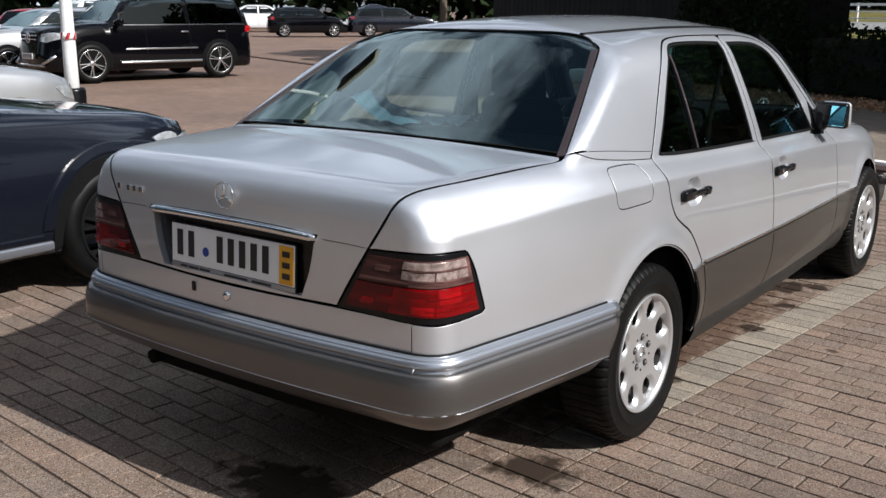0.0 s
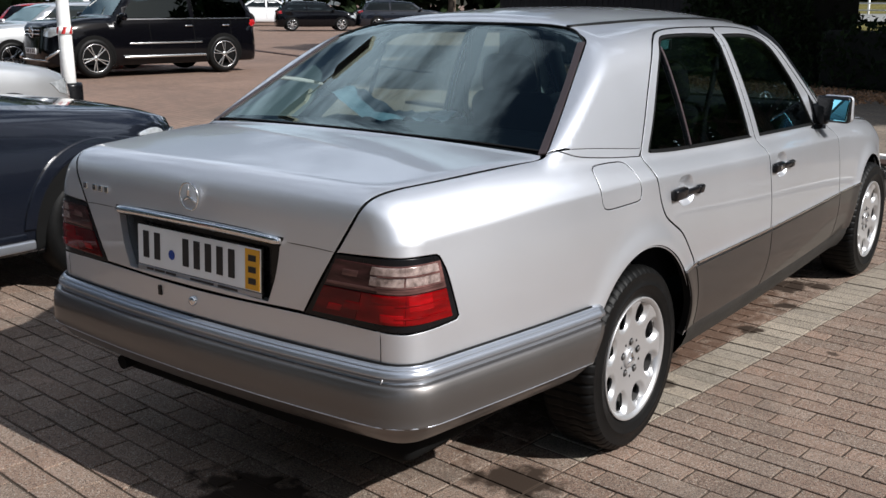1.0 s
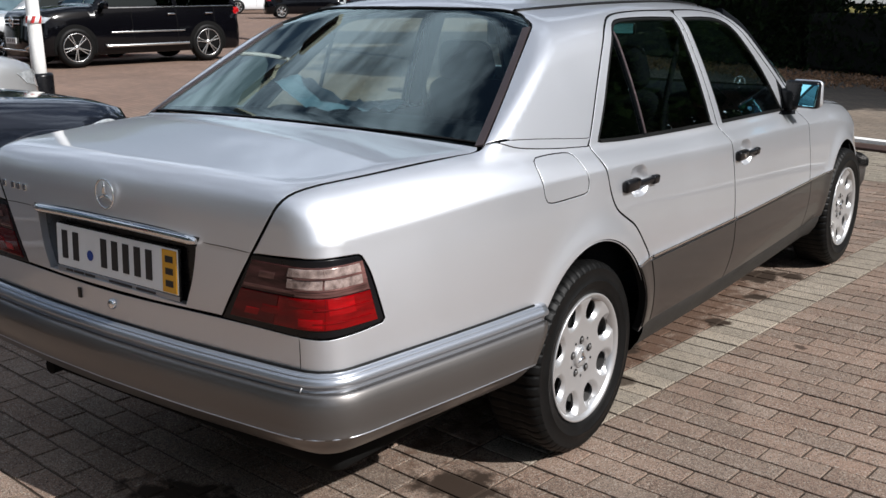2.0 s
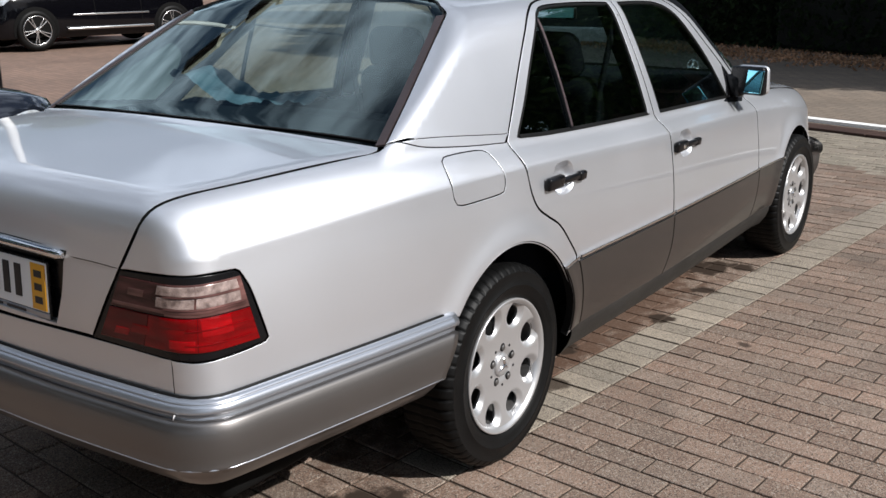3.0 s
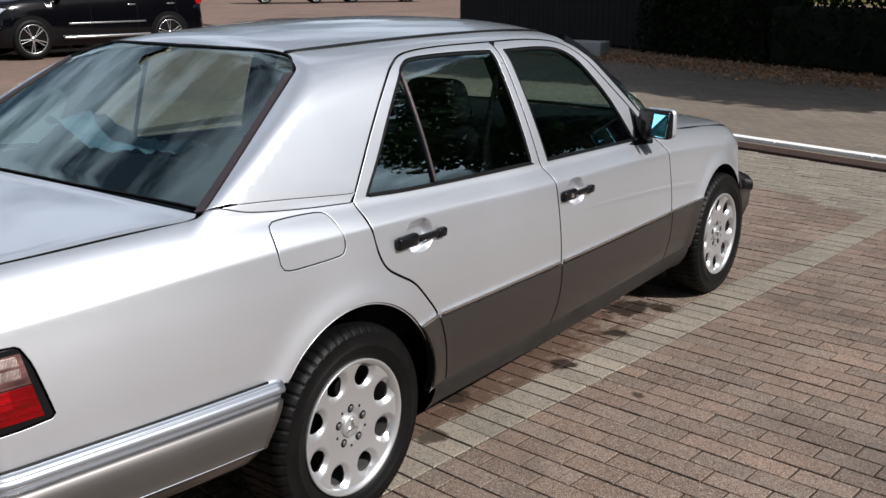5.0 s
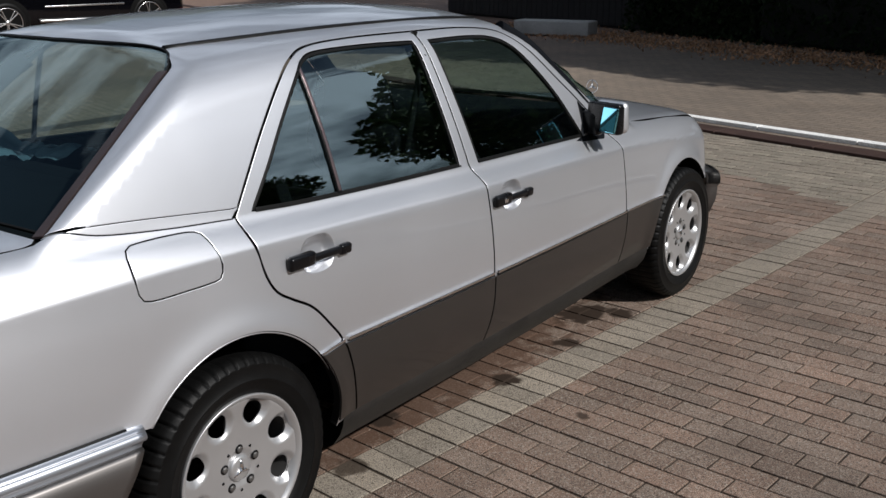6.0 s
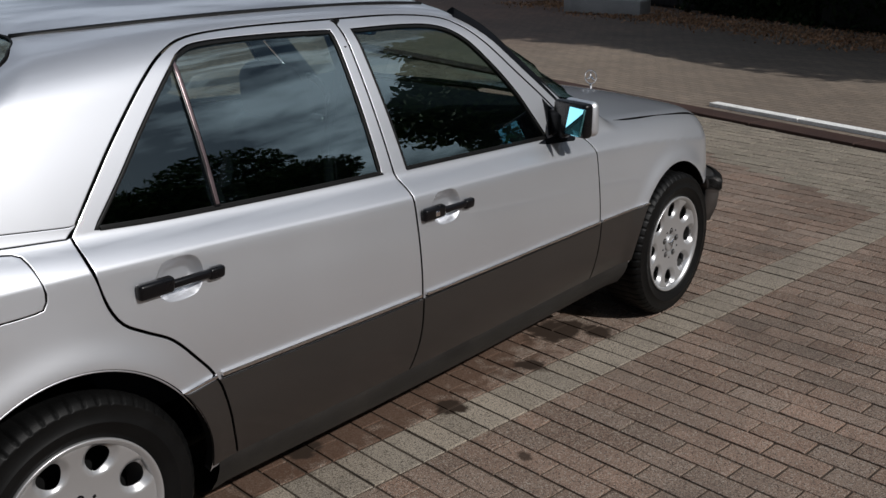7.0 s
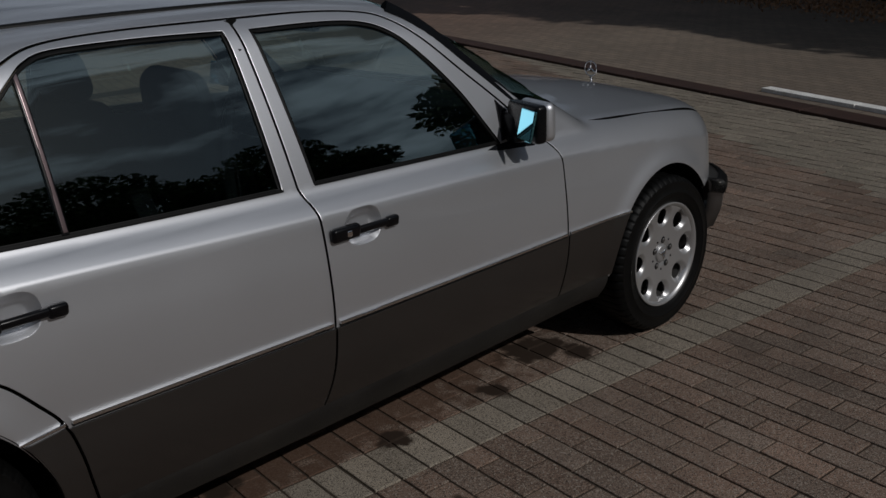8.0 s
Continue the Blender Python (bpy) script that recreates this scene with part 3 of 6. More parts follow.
FOLDS = [S([(y, float(shoulder(np.float64(y))) + o) for y in np.linspace(-1.0, 2.3, 190)]) for o in (-0.006, 0.0, 0.006)]
made_before = set(bpy.data.objects)
for flip in (False,):
    wing = put("rear_wing", sheet("rear_wing", [loop(door_rear_seam[::-1], waist_seam, lid_side, lamp_top, lamp_side, lamp_foot, spline(C([(0.667, -1.10, 0.669), (0.667, -1.10, 0.578)])),
                                                     bumper_line, arch_rear, spline(S([(0.35, 0.31), (0.43, 0.31)]))), flap_ring],
                                            QUARTER, 0.015, flip=flip, rim=0.026, creases=FOLDS), SILVER, car)
    part("arch_lip", tube(arch_rear[:int(len(arch_rear) * 0.78)] - (0.0065, 0, 0.0005), lambda f: 0.0024 * min(1, 6 * (1 - f) + 0.1), 8), SILVER, wing)
    put("fuel_flap", sheet("fuel_flap", [flap_ring], FLANK, 0.012, flip=flip, gap=-0.0002, creases=FOLDS), SILVER, wing)
    put("pillar_trim", sheet("pillar_trim", [loop(waist_seam[:-1][::-1] - (0, 0, 0.002), spline([waist_seam[0], pillar_seam[-1]])[1:], pillar_seam[::-1], 0.45 * pillar_seam[:1] + 0.55 * rear_glass_r[:1] - (0, 0, 0.002))], (1, -0.2, 0.4), 0.03, flip=flip, rim=0.008, gap=0.001), SILVER, wing)
    upright = loop(pillar_seam - (0, 0, 0.0035), spline(S([(0.098, 1.005), (0.16, 1.077), (0.247, 1.17), (0.37, 1.283), (0.46, 1.338), (0.56, 1.365), (0.75, 1.374), (1.07, 1.372)])), rail_front,
                   spline(S([(2.09, 0.93), (2.17, 0.95)])), spline(S([(2.17, 0.95), (2.0, 1.08), (1.84, 1.21), (1.72, 1.30), (1.64, 1.345)])), spline(np.vstack([S([(1.64, 1.345)]), T([(0.455, 1.6)])])),
                   roof_strip[::-1], spline(np.vstack([T([(0.44, 0.165)]), B([(0.535, 1.352), (0.558, 1.338)])])), rear_glass_r[::-1], spline(np.vstack([rear_glass_r[:1], pillar_seam[:1]])))
    put("roof_pillar", sheet("roof_pillar", [upright], PILLAR, 0.018, flip=flip, rim=0.012), SILVER, car)
    ft = put("front_wing", sheet("front_wing", [loop(door_front_seam, spline(S([(2.151, 0.31), (2.455, 0.31)])), arch_front, spline(S([(3.13, 0.52), (3.30, 0.525)])),
                                                    spline(S([(3.30, 0.525), (3.325, 0.62), (3.30, 0.72)])), spline(np.vstack([S([(3.30, 0.72)]), T([(0.655, 3.27), (0.685, 2.9), (0.70, 2.5), (0.70, 2.25)])])),
                                                    spline(np.vstack([T([(0.70, 2.25)]), S([(2.12, 0.925), (2.09, 0.93)])])))], (1, 0.25, 0.5), 0.017, flip=flip, creases=FOLDS), SILVER, car)
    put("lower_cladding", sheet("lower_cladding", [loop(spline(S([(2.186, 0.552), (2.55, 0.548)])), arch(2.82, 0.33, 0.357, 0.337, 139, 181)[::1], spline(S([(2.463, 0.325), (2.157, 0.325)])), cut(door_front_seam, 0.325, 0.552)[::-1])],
                                                   FLANK, 0.03, lift=0.006, rim=0.008, flip=flip), GREIGE_SHADED, ft)
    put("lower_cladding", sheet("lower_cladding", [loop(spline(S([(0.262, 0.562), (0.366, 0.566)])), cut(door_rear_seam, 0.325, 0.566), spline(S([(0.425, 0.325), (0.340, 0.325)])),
                                                        spline(S([(0.340, 0.325), (0.328, 0.42), (0.300, 0.50), (0.262, 0.562)])))], FLANK, 0.03, lift=0.006, rim=0.008, flip=flip), GREIGE_SHADED, wing)
    put("trim_strip", sheet("trim_strip", [loop(spline(S([(0.255, 0.571), (0.364, 0.578)])), spline(S([(0.364, 0.569), (0.262, 0.566)])))], FLANK, 0.02, lift=0.010, rim=0.010, gap=0, soft=0.002, flip=flip), CHROME, wing)
    put("trim_strip", sheet("trim_strip", [loop(spline(S([(2.192, 0.560), (2.545, 0.556)])), spline(S([(2.545, 0.549), (2.192, 0.552)])))], FLANK, 0.02, lift=0.010, rim=0.010, gap=0, soft=0.002, flip=flip), CHROME, ft)
    # doors
    window_rear = loop(spline(S([(0.139, 0.986), (0.23, 1.08), (0.315, 1.17), (0.40, 1.252), (0.462, 1.305), (0.505, 1.333), (0.58, 1.349), (0.8, 1.351), (1.032, 1.344)])),
                       spline(S([(1.032, 1.344), (1.04, 1.2), (1.055, 0.944)])), spline(S([(1.055, 0.944), (0.678, 0.957), (0.332, 0.972), (0.139, 0.986)])))
    window_front = loop(spline(S([(1.116, 1.341), (1.35, 1.337), (1.50, 1.323), (1.60, 1.285), (1.70, 1.20), (1.80, 1.09), (1.87, 0.99), (1.924, 0.912)])),
                        spline(S([(1.924, 0.912), (1.527, 0.927), (1.165, 0.939)])), spline(S([(1.165, 0.939), (1.14, 1.14), (1.116, 1.341)])))
    for name, outline, window, seam_y, hand_y, hand_z in (
            ("rear_door", loop(rail_rear, pillar_high, pillar_low, sill_rear, door_rear_seam[::-1]), window_rear, (0.375, 1.13), 0.296, 0.838),
            ("front_door", loop(rail_front, door_front_seam, sill_front, pillar_low[::-1], pillar_high[::-1]), window_front, (1.142, 2.178), 1.267, 0.806)):
        dish = [(-0.062, 0.012), (-0.040, 0.042), (-0.02, 0.05), (0.035, 0.05), (0.06, 0.035), (0.068, 0.0), (0.05, -0.032), (0.02, -0.042), (-0.03, -0.04), (-0.055, -0.02)]
        cup = loop(spline(S([(hand_y + a, hand_z + b) for a, b in dish + dish[:1]]), 0.01))
        door = put(name, sheet(name, [outline, window, cup], FLANK, 0.018, flip=flip, creases=FOLDS), SILVER, car)
        put("grip_recess", sheet("grip_recess", [cup], FLANK, 0.010, gap=-0.0045, soft=0.001, rim=0.004, dish=(0.024, 0.026), flip=flip), SILVER, door)
        put("window_seal", sheet("window_seal", [window, loop(shrink_on(window, 0.0075))], FLANK, 0.03, lift=-0.001, gap=0, soft=0.003, rim=0.012, flip=flip), RUBBER, door)
        pane = put("window", sheet("window", [window], FLANK, 0.05, lift=-0.006, rim=0.001, soft=0.001, gap=0.004, flip=flip), SIDE_GLASS, door)
        lo, hi = (seam_y[0] + 0.006, seam_y[1] - 0.007)
        aft, fore = (door_rear_seam, pillar_low) if name == "rear_door" else (pillar_low, door_front_seam)
        top_lo, top_hi = (0.562, 0.556) if name == "rear_door" else (0.556, 0.548)
        a_run, f_run = cut(aft, 0.325, top_lo), cut(fore, 0.325, top_hi)
        put("lower_cladding", sheet("lower_cladding", [loop(spline([a_run[0], f_run[0]]), f_run, spline([f_run[-1], a_run[-1]]), a_run[::-1])], FLANK, 0.035, lift=0.006, rim=0.012, flip=flip), GREIGE_SHADED, door)
        z0, z1 = (0.569, 0.563) if name == "rear_door" else (0.562, 0.551)
        put("trim_strip", sheet("trim_strip", [loop(spline(S([(lo, z0 + 0.009), (hi, z1 + 0.009)])), spline(S([(hi, z1), (lo, z0)]), 0.018))], FLANK, 0.02, lift=0.011, rim=0.011, gap=0, soft=0.003, flip=flip), CHROME, door)
        put("trim_seal", sheet("trim_seal", [loop(spline(S([(lo, z0 + 0.0005), (hi, z1 + 0.0005)])), spline(S([(hi, z1 - 0.005), (lo, z0 - 0.005)]), 0.018))], FLANK, 0.02, lift=0.0085, rim=0.008, gap=0, soft=0.001, flip=flip), RUBBER, door)
        put("belt_trim", sheet("belt_trim", [loop(spline(S([(0.15, 0.981), (0.332, 0.967), (0.678, 0.952), (1.06, 0.939)] if name == "rear_door" else [(1.165, 0.934), (1.527, 0.922), (1.92, 0.907)])),
                                                  spline(S([(1.06, 0.945), (0.678, 0.959), (0.332, 0.974), (0.15, 0.989)] if name == "rear_door" else [(1.92, 0.914), (1.527, 0.929), (1.165, 0.941)])))],
                                             FLANK, 0.03, lift=0.004, rim=0.006, gap=0, soft=0.002, flip=flip), RUBBER, door)
        if name == "rear_door":
            put("quarterlight_bar", sheet("quarterlight_bar", [loop(spline(S([(0.4645, 0.968), (0.4625, 1.306)])), spline(S([(0.4775, 1.316), (0.4815, 0.968)])))], FLANK, 0.02, lift=0.002, rim=0.008, gap=0, soft=0.003, flip=flip), BLACK, door)
            put("bar_face", sheet("bar_face", [loop(spline(S([(0.4675, 0.974), (0.4655, 1.304)])), spline(S([(0.4745, 1.312), (0.4775, 0.974)])))], FLANK, 0.02, lift=0.0045, rim=0.003, gap=0, soft=0.002, flip=flip), BAR, door, "mauve-brown anodised face of the quarterlight bar")
        # handle: a lever with a thick key end
        s = -1 if flip else 1
        hp = S([(hand_y - 0.117, hand_z + 0.004), (hand_y + 0.117, hand_z - 0.004)])
        for nm, size, y, mt, bev in (("handle", (0.018, 0.150, 0.021), 0.040, BLACK, 0.007), ("handle_end", (0.022, 0.046, 0.031), 0.100, BLACK, 0.008), ("handle_base", (0.026, 0.095, 0.040), -0.070, BLACK, 0.009)):
            p = hp.mean(0)
            d = (hp[1] - hp[0]) / np.linalg.norm(hp[1] - hp[0])
            q = p + d * y
            b = rbox(size, (s * (q[0] + 0.010), q[1], q[2]), bev, (0, s * 8, 0))
            h = part(nm, b, mt, door)
        kq = hp[0] + (hp[1] - hp[0]) * 0.22
        if name == "front_door":
            part("key_lock", rbox((0.008, 0.018, 0.018), (s * (kq[0] + 0.024), kq[1], kq[2]), 0.004), CHROME, door)

twins = {}
for ob in [o for o in bpy.data.objects if o not in made_before]:
    twins[ob] = mirrored(ob, twins.get(ob.parent, car))

# boot lid with its recess for the number plate
deck_edge = T([(0.715, -0.432), (0.5, -0.462), (0.2, -0.485), (0.0, -0.490)])
full = lambda run: np.vstack([run, (run * (-1, 1, 1))[::-1]])
half = np.vstack([spline(deck_edge)[::-1], lid_side, lamp_inner[::-1], spline(B([(0.43, 0.676), (0.2, 0.672), (0.0, 0.671)]))])
plate_hole = B([(-0.345, 0.838), (-0.1, 0.846), (0.1, 0.846), (0.345, 0.838), (0.328, 0.76), (0.300, 0.690), (-0.300, 0.690), (-0.328, 0.76)])
hole_ring = loop(spline(plate_hole[:4]), spline(plate_hole[3:6]), spline(plate_hole[5:7]), spline(np.vstack([plate_hole[6:], plate_hole[:1]])))
lid_ring = loop(half, (half * (-1, 1, 1))[::-1])
lid = put("boot_lid", sheet("boot_lid", [lid_ring, hole_ring], (0, -0.75, 0.66), 0.028, rim=0.022, light_holes=True), SILVER, car)
# recess floor coloured black to carry the shade of its depth
put("plate_recess", sheet("plate_recess", [hole_ring], REAR, 0.03, lift=-0.022, gap=-0.003, soft=0.002, rim=0.004), BLACK, lid)
rear_face = lambda x, z, out=0.0: B([(x, z)])[0] + np.array((0, -out, 0))
grip_line = spline(B([(-0.357, 0.858), (-0.2, 0.863), (0, 0.865), (0.2, 0.863), (0.357, 0.858)]), 0.02) + (0, -0.004, 0)
part("grip_strip", tube(grip_line, lambda t: 0.0125 * min(1.0, 0.55 + 25 * min(t, 1 - t)), 14), CHROME, lid, "polished chrome grip strip")
put("grip_gasket", sheet("grip_gasket", [loop(spline(B([(-0.363, 0.868), (-0.2, 0.876), (0, 0.878), (0.2, 0.876), (0.363, 0.868)])), spline(B([(0.35, 0.842), (0.2, 0.846), (0, 0.848), (-0.2, 0.846), (-0.35, 0.842)])))],
                            REAR, 0.015, lift=0.002, rim=0.004, gap=0, soft=0.002), RUBBER, lid)
ringc = rear_face(0, 0.937, 0.006)
emblem = part("emblem_ring", tube([ringc + np.array((0.039 * math.cos(a), 0.0, 0.039 * math.sin(a))) for a in np.linspace(0, 2 * math.pi, 40, endpoint=False)], 0.0028, 8, True), CHROME, lid)
for a in (90, 210, 330):
    part("emblem_arm", tube([ringc, ringc + np.array((0.037 * math.cos(radians(a)), 0, 0.037 * math.sin(radians(a))))], lambda t: 0.0062 * (1 - t) + 0.0015, 6), CHROME, emblem)
for k in (0, 1.6, 2.6, 3.6):
    q = rear_face(-0.535 + k * 0.034, 0.906, 0.003)
    part("badge_bar", rbox((0.020, 0.004, 0.020), (q[0], q[1], q[2]), 0.002, smooth=False), CHROME, lid)

for s in (1, -1):
    # thin darker strip drawn for the shade along the lid's crease
    line = spline(B([(s * 0.372, 0.857), (s * 0.46, 0.856), (s * 0.538, 0.852)]), 0.02)
    put("lid_crease", sheet("lid_crease", [loop(line + (0, 0, 0.0012), (line - (0, 0, 0.0012))[::-1])], REAR, 0.02, lift=0.0006, gap=0, soft=0.0004, rim=0.001), GREIGE_SHADED, lid)

# number plate on the lid, its characters as plain bars
py = rear_face(0, 0.757)[1] + 0.012
tilt = -3
board = part("number_plate", rbox((0.536, 0.006, 0.121), (0.007, py, 0.763), 0.004, (tilt, 0, 0)), PLATE, lid, "white number plate with a yellow end field")


def on_plate(name, x, z, wx, hz, material, lift=0.0042):
    b = rbox((wx, 0.0025, hz), (0, 0, 0), 0.0, smooth=False)
    b.transform(pose(0.007, py, 0.763, tilt, 0, 0) @ pose(x, -lift, z))
    return part(name, b, material, board)


on_plate("yellow_field", 0.237, 0.0, 0.056, 0.112, YELLOW)
for x in (-0.226, -0.174, -0.044, 0.005, 0.054, 0.103, 0.152):
    on_plate("character_bar", x, 0.004, 0.025, 0.080, INK)
for z in (0.032, 0.0, -0.032):
    on_plate("date_bar", 0.237, z, 0.030, 0.017, INK, 0.0052)
bm = disc(0.0145, 0)
bm.transform(pose(0.007, py, 0.763, tilt, 0, 0) @ pose(-0.107, -0.0045, -0.012) @ pose(0, 0, 0, 0, 0, -90))
part("seal", bm, BLUE, board)
holder = part("plate_holder", rbox((0.546, 0.008, 0.142), (0.007, py + 0.003, 0.757), 0.004, (tilt, 0, 0)), BLACK, lid)
part("holder_ledge", rbox((0.540, 0.004, 0.014), (0.007, py - 0.0045, 0.6945), 0.002, (tilt, 0, 0)), STRIP, holder)
for x, wx in ((-0.215, 0.03), (-0.17, 0.045), (-0.118, 0.045), (0.02, 0.1), (0.13, 0.08)):
    part("writing_bar", rbox((wx, 0.002, 0.006), (x + 0.012, py - 0.0073, 0.6945), 0, smooth=False), INK, holder)

# panel below the lid
low = loop(spline(B([(-0.6745, 0.668), (-0.43, 0.673), (0, 0.668), (0.43, 0.673), (0.6745, 0.668)])), spline(B([(0.6745, 0.578), (0.3, 0.577), (0, 0.577), (-0.3, 0.577), (-0.6745, 0.578)])))
apron = put("rear_panel", sheet("rear_panel", [low], REAR, 0.03, gap=0.0012), SILVER, car)
lock_at = rear_face(0.0, 0.634, 0.004)
bm = turned([(0.0, -0.008), (0.010, -0.008), (0.014, -0.004), (0.015, 0.004)], 24)
bm.transform(Matrix.Translation(lock_at) @ pose(0, 0, 0, 0, 0, 90))
part("boot_lock", bm, CHROME, apron)
part("plug", rbox((0.014, 0.006, 0.03), tuple(rear_face(-0.155, 0.638, 0.002)), 0.002), BLACK, apron)

# tail lamps: black frame, smoked and clear strip above, red below
made_before = set(bpy.data.objects)
for flip in (False,):
    ring = loop(lamp_top, lamp_side, lamp_foot, lamp_foot_in, lamp_inner)
    lamp = put("tail_lamp", sheet("tail_lamp", [ring], QUARTER_LAMP, 0.03, lift=-0.001, flip=flip, gap=0.001, rim=0.02), BLACK, car, "wrap-round tail lamp with smoked upper and red lower lenses")
    bands = ((0.7665, 0.7705, 0.838, 0.840), (0.688, 0.691, 0.7645, 0.7685))
    x_in = lambda z: 0.43 + (z - 0.676) * 0.105 / 0.174 + 0.02
    y_out = lambda z: -0.916 - (z - 0.692) * 0.3 - 0.013
    for (z0, z0b, z1, z1b), cells in zip(bands, (((0.0, 0.46, SMOKE_LENS, "reversing_lens"), (0.46, 1.0, CLEAR_LENS, "indicator_lens")),
                                                 ((0.0, 0.33, DEEP_LENS, "fog_lens"), (0.33, 0.66, RED_LENS, "brake_lens"), (0.66, 1.0, RED_LENS, "side_lens")))):
        def across(z, f0, f1):
            whole = spline(C([(x_in(z), -1.12, z), (0.58, -1.11, z), (0.66, -1.095, z), (0.705, -1.082, z), (0.728, -1.05, z), (0.75, -0.99, z), (0.765, y_out(z), z)]), 0.004)
            n = len(whole) - 1
            return whole[int(f0 * n):int(f1 * n) + 1]
        for f0, f1, mt, nm in cells:
            put(nm, sheet(nm, [loop(across(z1, f0, f1), across(z0, f0, f1)[::-1])], QUARTER_LAMP, 0.012, lift=0.003, gap=0.0005, soft=0.003, rim=0.006, flip=flip), mt, lamp)
    # gleams in the lenses laid on as brighter pieces, then the fluted panels
    for nm, z0, z1, f0, f1, mt in (("reflector", 0.7035, 0.722, 0.10, 0.21, BRIGHT_LENS), ("reflector", 0.714, 0.736, 0.22, 0.36, RED_LENS), ("reflector", 0.694, 0.716, 0.50, 0.65, BRIGHT_LENS),
                                   ("reflector", 0.722, 0.762, 0.68, 0.86, BRIGHT_LENS), ("reflector", 0.740, 0.762, 0.42, 0.62, RED_LENS), ("bulb_window", 0.800, 0.817, 0.12, 0.27, CLEAR_LENS),
                                   ("flute_panel", 0.7725, 0.781, 0.02, 0.98, CLEAR_LENS), ("flute_panel", 0.8125, 0.834, 0.38, 0.655, FLUTED_LENS), ("flute_panel", 0.8125, 0.834, 0.66, 0.965, FLUTED_LENS),
                                   ("flute_panel", 0.785, 0.8085, 0.38, 0.655, FLUTED_LENS), ("flute_panel", 0.785, 0.8085, 0.66, 0.965, FLUTED_LENS)):
        put(nm, sheet(nm, [loop(across(z1, f0, f1), across(z0, f0, f1)[::-1])], QUARTER_LAMP, 0.012, lift=0.0042, gap=0.0004, soft=0.003, rim=0.004, flip=flip), mt, lamp)
    for z in (0.810, 0.783, 0.738, 0.706):
        run = across(z, 0.45 if z > 0.77 else 0.60, 0.97)
        put("lens_ridge", sheet("lens_ridge", [loop(run + (0, 0, 0.0016), (run - (0, 0, 0.0016))[::-1])], QUARTER_LAMP, 0.02, lift=0.006, gap=0, soft=0.001, rim=0.004, flip=flip), CLEAR_LENS if z > 0.77 else RED_LENS, lamp)

twins = {}
for ob in [o for o in bpy.data.objects if o not in made_before]:
    twins[ob] = mirrored(ob, twins.get(ob.parent, car))

# roof, bonnet, glass
roof_half = np.vstack([spline(T([(0.0, 0.113), (0.22, 0.125), (0.44, 0.165)])), roof_strip, spline(T([(0.455, 1.6), (0.2, 1.665), (0.0, 1.68)]))])
put("roof", sheet("roof", [loop(roof_half, (roof_half * (-1, 1, 1))[::-1])], (0, 0, 1), 0.04, gap=0.004), SILVER, car)
for s in (1, -1):
    part("roof_strip", tube([(s * p[0], p[1], p[2] - 0.003) for p in roof_strip[::3]], 0.010, 8), RUBBER, car)
bonnet_half = np.vstack([spline(T([(0.0, 2.36), (0.35, 2.34), (0.70, 2.25)])), spline(T([(0.70, 2.25), (0.70, 2.5), (0.685, 2.9), (0.655, 3.27)])), spline(T([(0.655, 3.27), (0.4, 3.37), (0.0, 3.41)]))])
bonnet = put("bonnet", sheet("bonnet", [loop(bonnet_half, (bonnet_half * (-1, 1, 1))[::-1])], (0, 0.15, 1), 0.022, gap=0.0025), SILVER, car)
star_at = Vector((0.0, 3.40, float(T([(0.0, 3.40)])[0][2])))
mast = part("hood_ornament", tube([star_at, star_at + Vector((0, -0.01, 0.03))], 0.006, 8), CHROME, bonnet)
mid = star_at + Vector((0, -0.012, 0.066))
part("ornament_ring", tube([mid + Vector((0.034 * math.cos(a), 0, 0.034 * math.sin(a))) for a in np.linspace(0, 2 * math.pi, 28, endpoint=False)], 0.0026, 6, True), CHROME, mast)
for a in (90, 210, 330):
    part("ornament_arm", tube([mid, mid + Vector((0.034 * math.cos(radians(a)), 0, 0.034 * math.sin(radians(a))))], lambda t: 0.005 * (1 - t) + 0.0012, 6), CHROME, mast)

glass_half = np.vstack([spline(B([(0.0, 1.066), (0.25, 1.063), (0.5, 1.056), (0.722, 1.043)])), rear_glass_r[1:], rear_glass_top])
glass_ring = loop(glass_half, (glass_half * (-1, 1, 1))[::-1])
inner_ring = loop(shrink_on(glass_ring, 0.007, (0, -0.5, 0.86)))
rear_window = put("rear_window", sheet("rear_window", [glass_ring], (0, -0.5, 0.86), 0.05, lift=-0.004, rim=0.002, soft=0.002), REAR_GLASS, car, "tinted curved rear window")
put("window_seal", sheet("window_seal", [glass_ring, inner_ring], (0, -0.5, 0.86), 0.03, lift=0.001, rim=0.008, soft=0.004, gap=0.001), RUBBER, rear_window)
SEAL = mat("brown_black_seal", (0.052, 0.039, 0.041), 0.40, 0.3, 0, 0.15, 10)
for s in (1, -1):
    run = [(0.725, 1.04), (0.676, 1.135), (0.618, 1.24), (0.558, 1.338)]
    band = loop(spline(B([(s * x, z) for x, z in run])), spline(B([(s * (x - 0.020), z - 0.003) for x, z in run]))[::-1])
    put("side_seal", sheet("side_seal", [band], (s * 0.3, -0.5, 0.8), 0.02, lift=0.003, rim=0.006, soft=0.003, gap=0.0005), SEAL, rear_window)
screen_half = np.vstack([spline(T([(0.0, 1.69), (0.25, 1.675), (0.45, 1.62)])), spline(S([(1.66, 1.335), (1.84, 1.215), (2.0, 1.085), (2.17, 0.955)])), spline(T([(0.68, 2.255), (0.35, 2.36), (0.0, 2.39)]))])
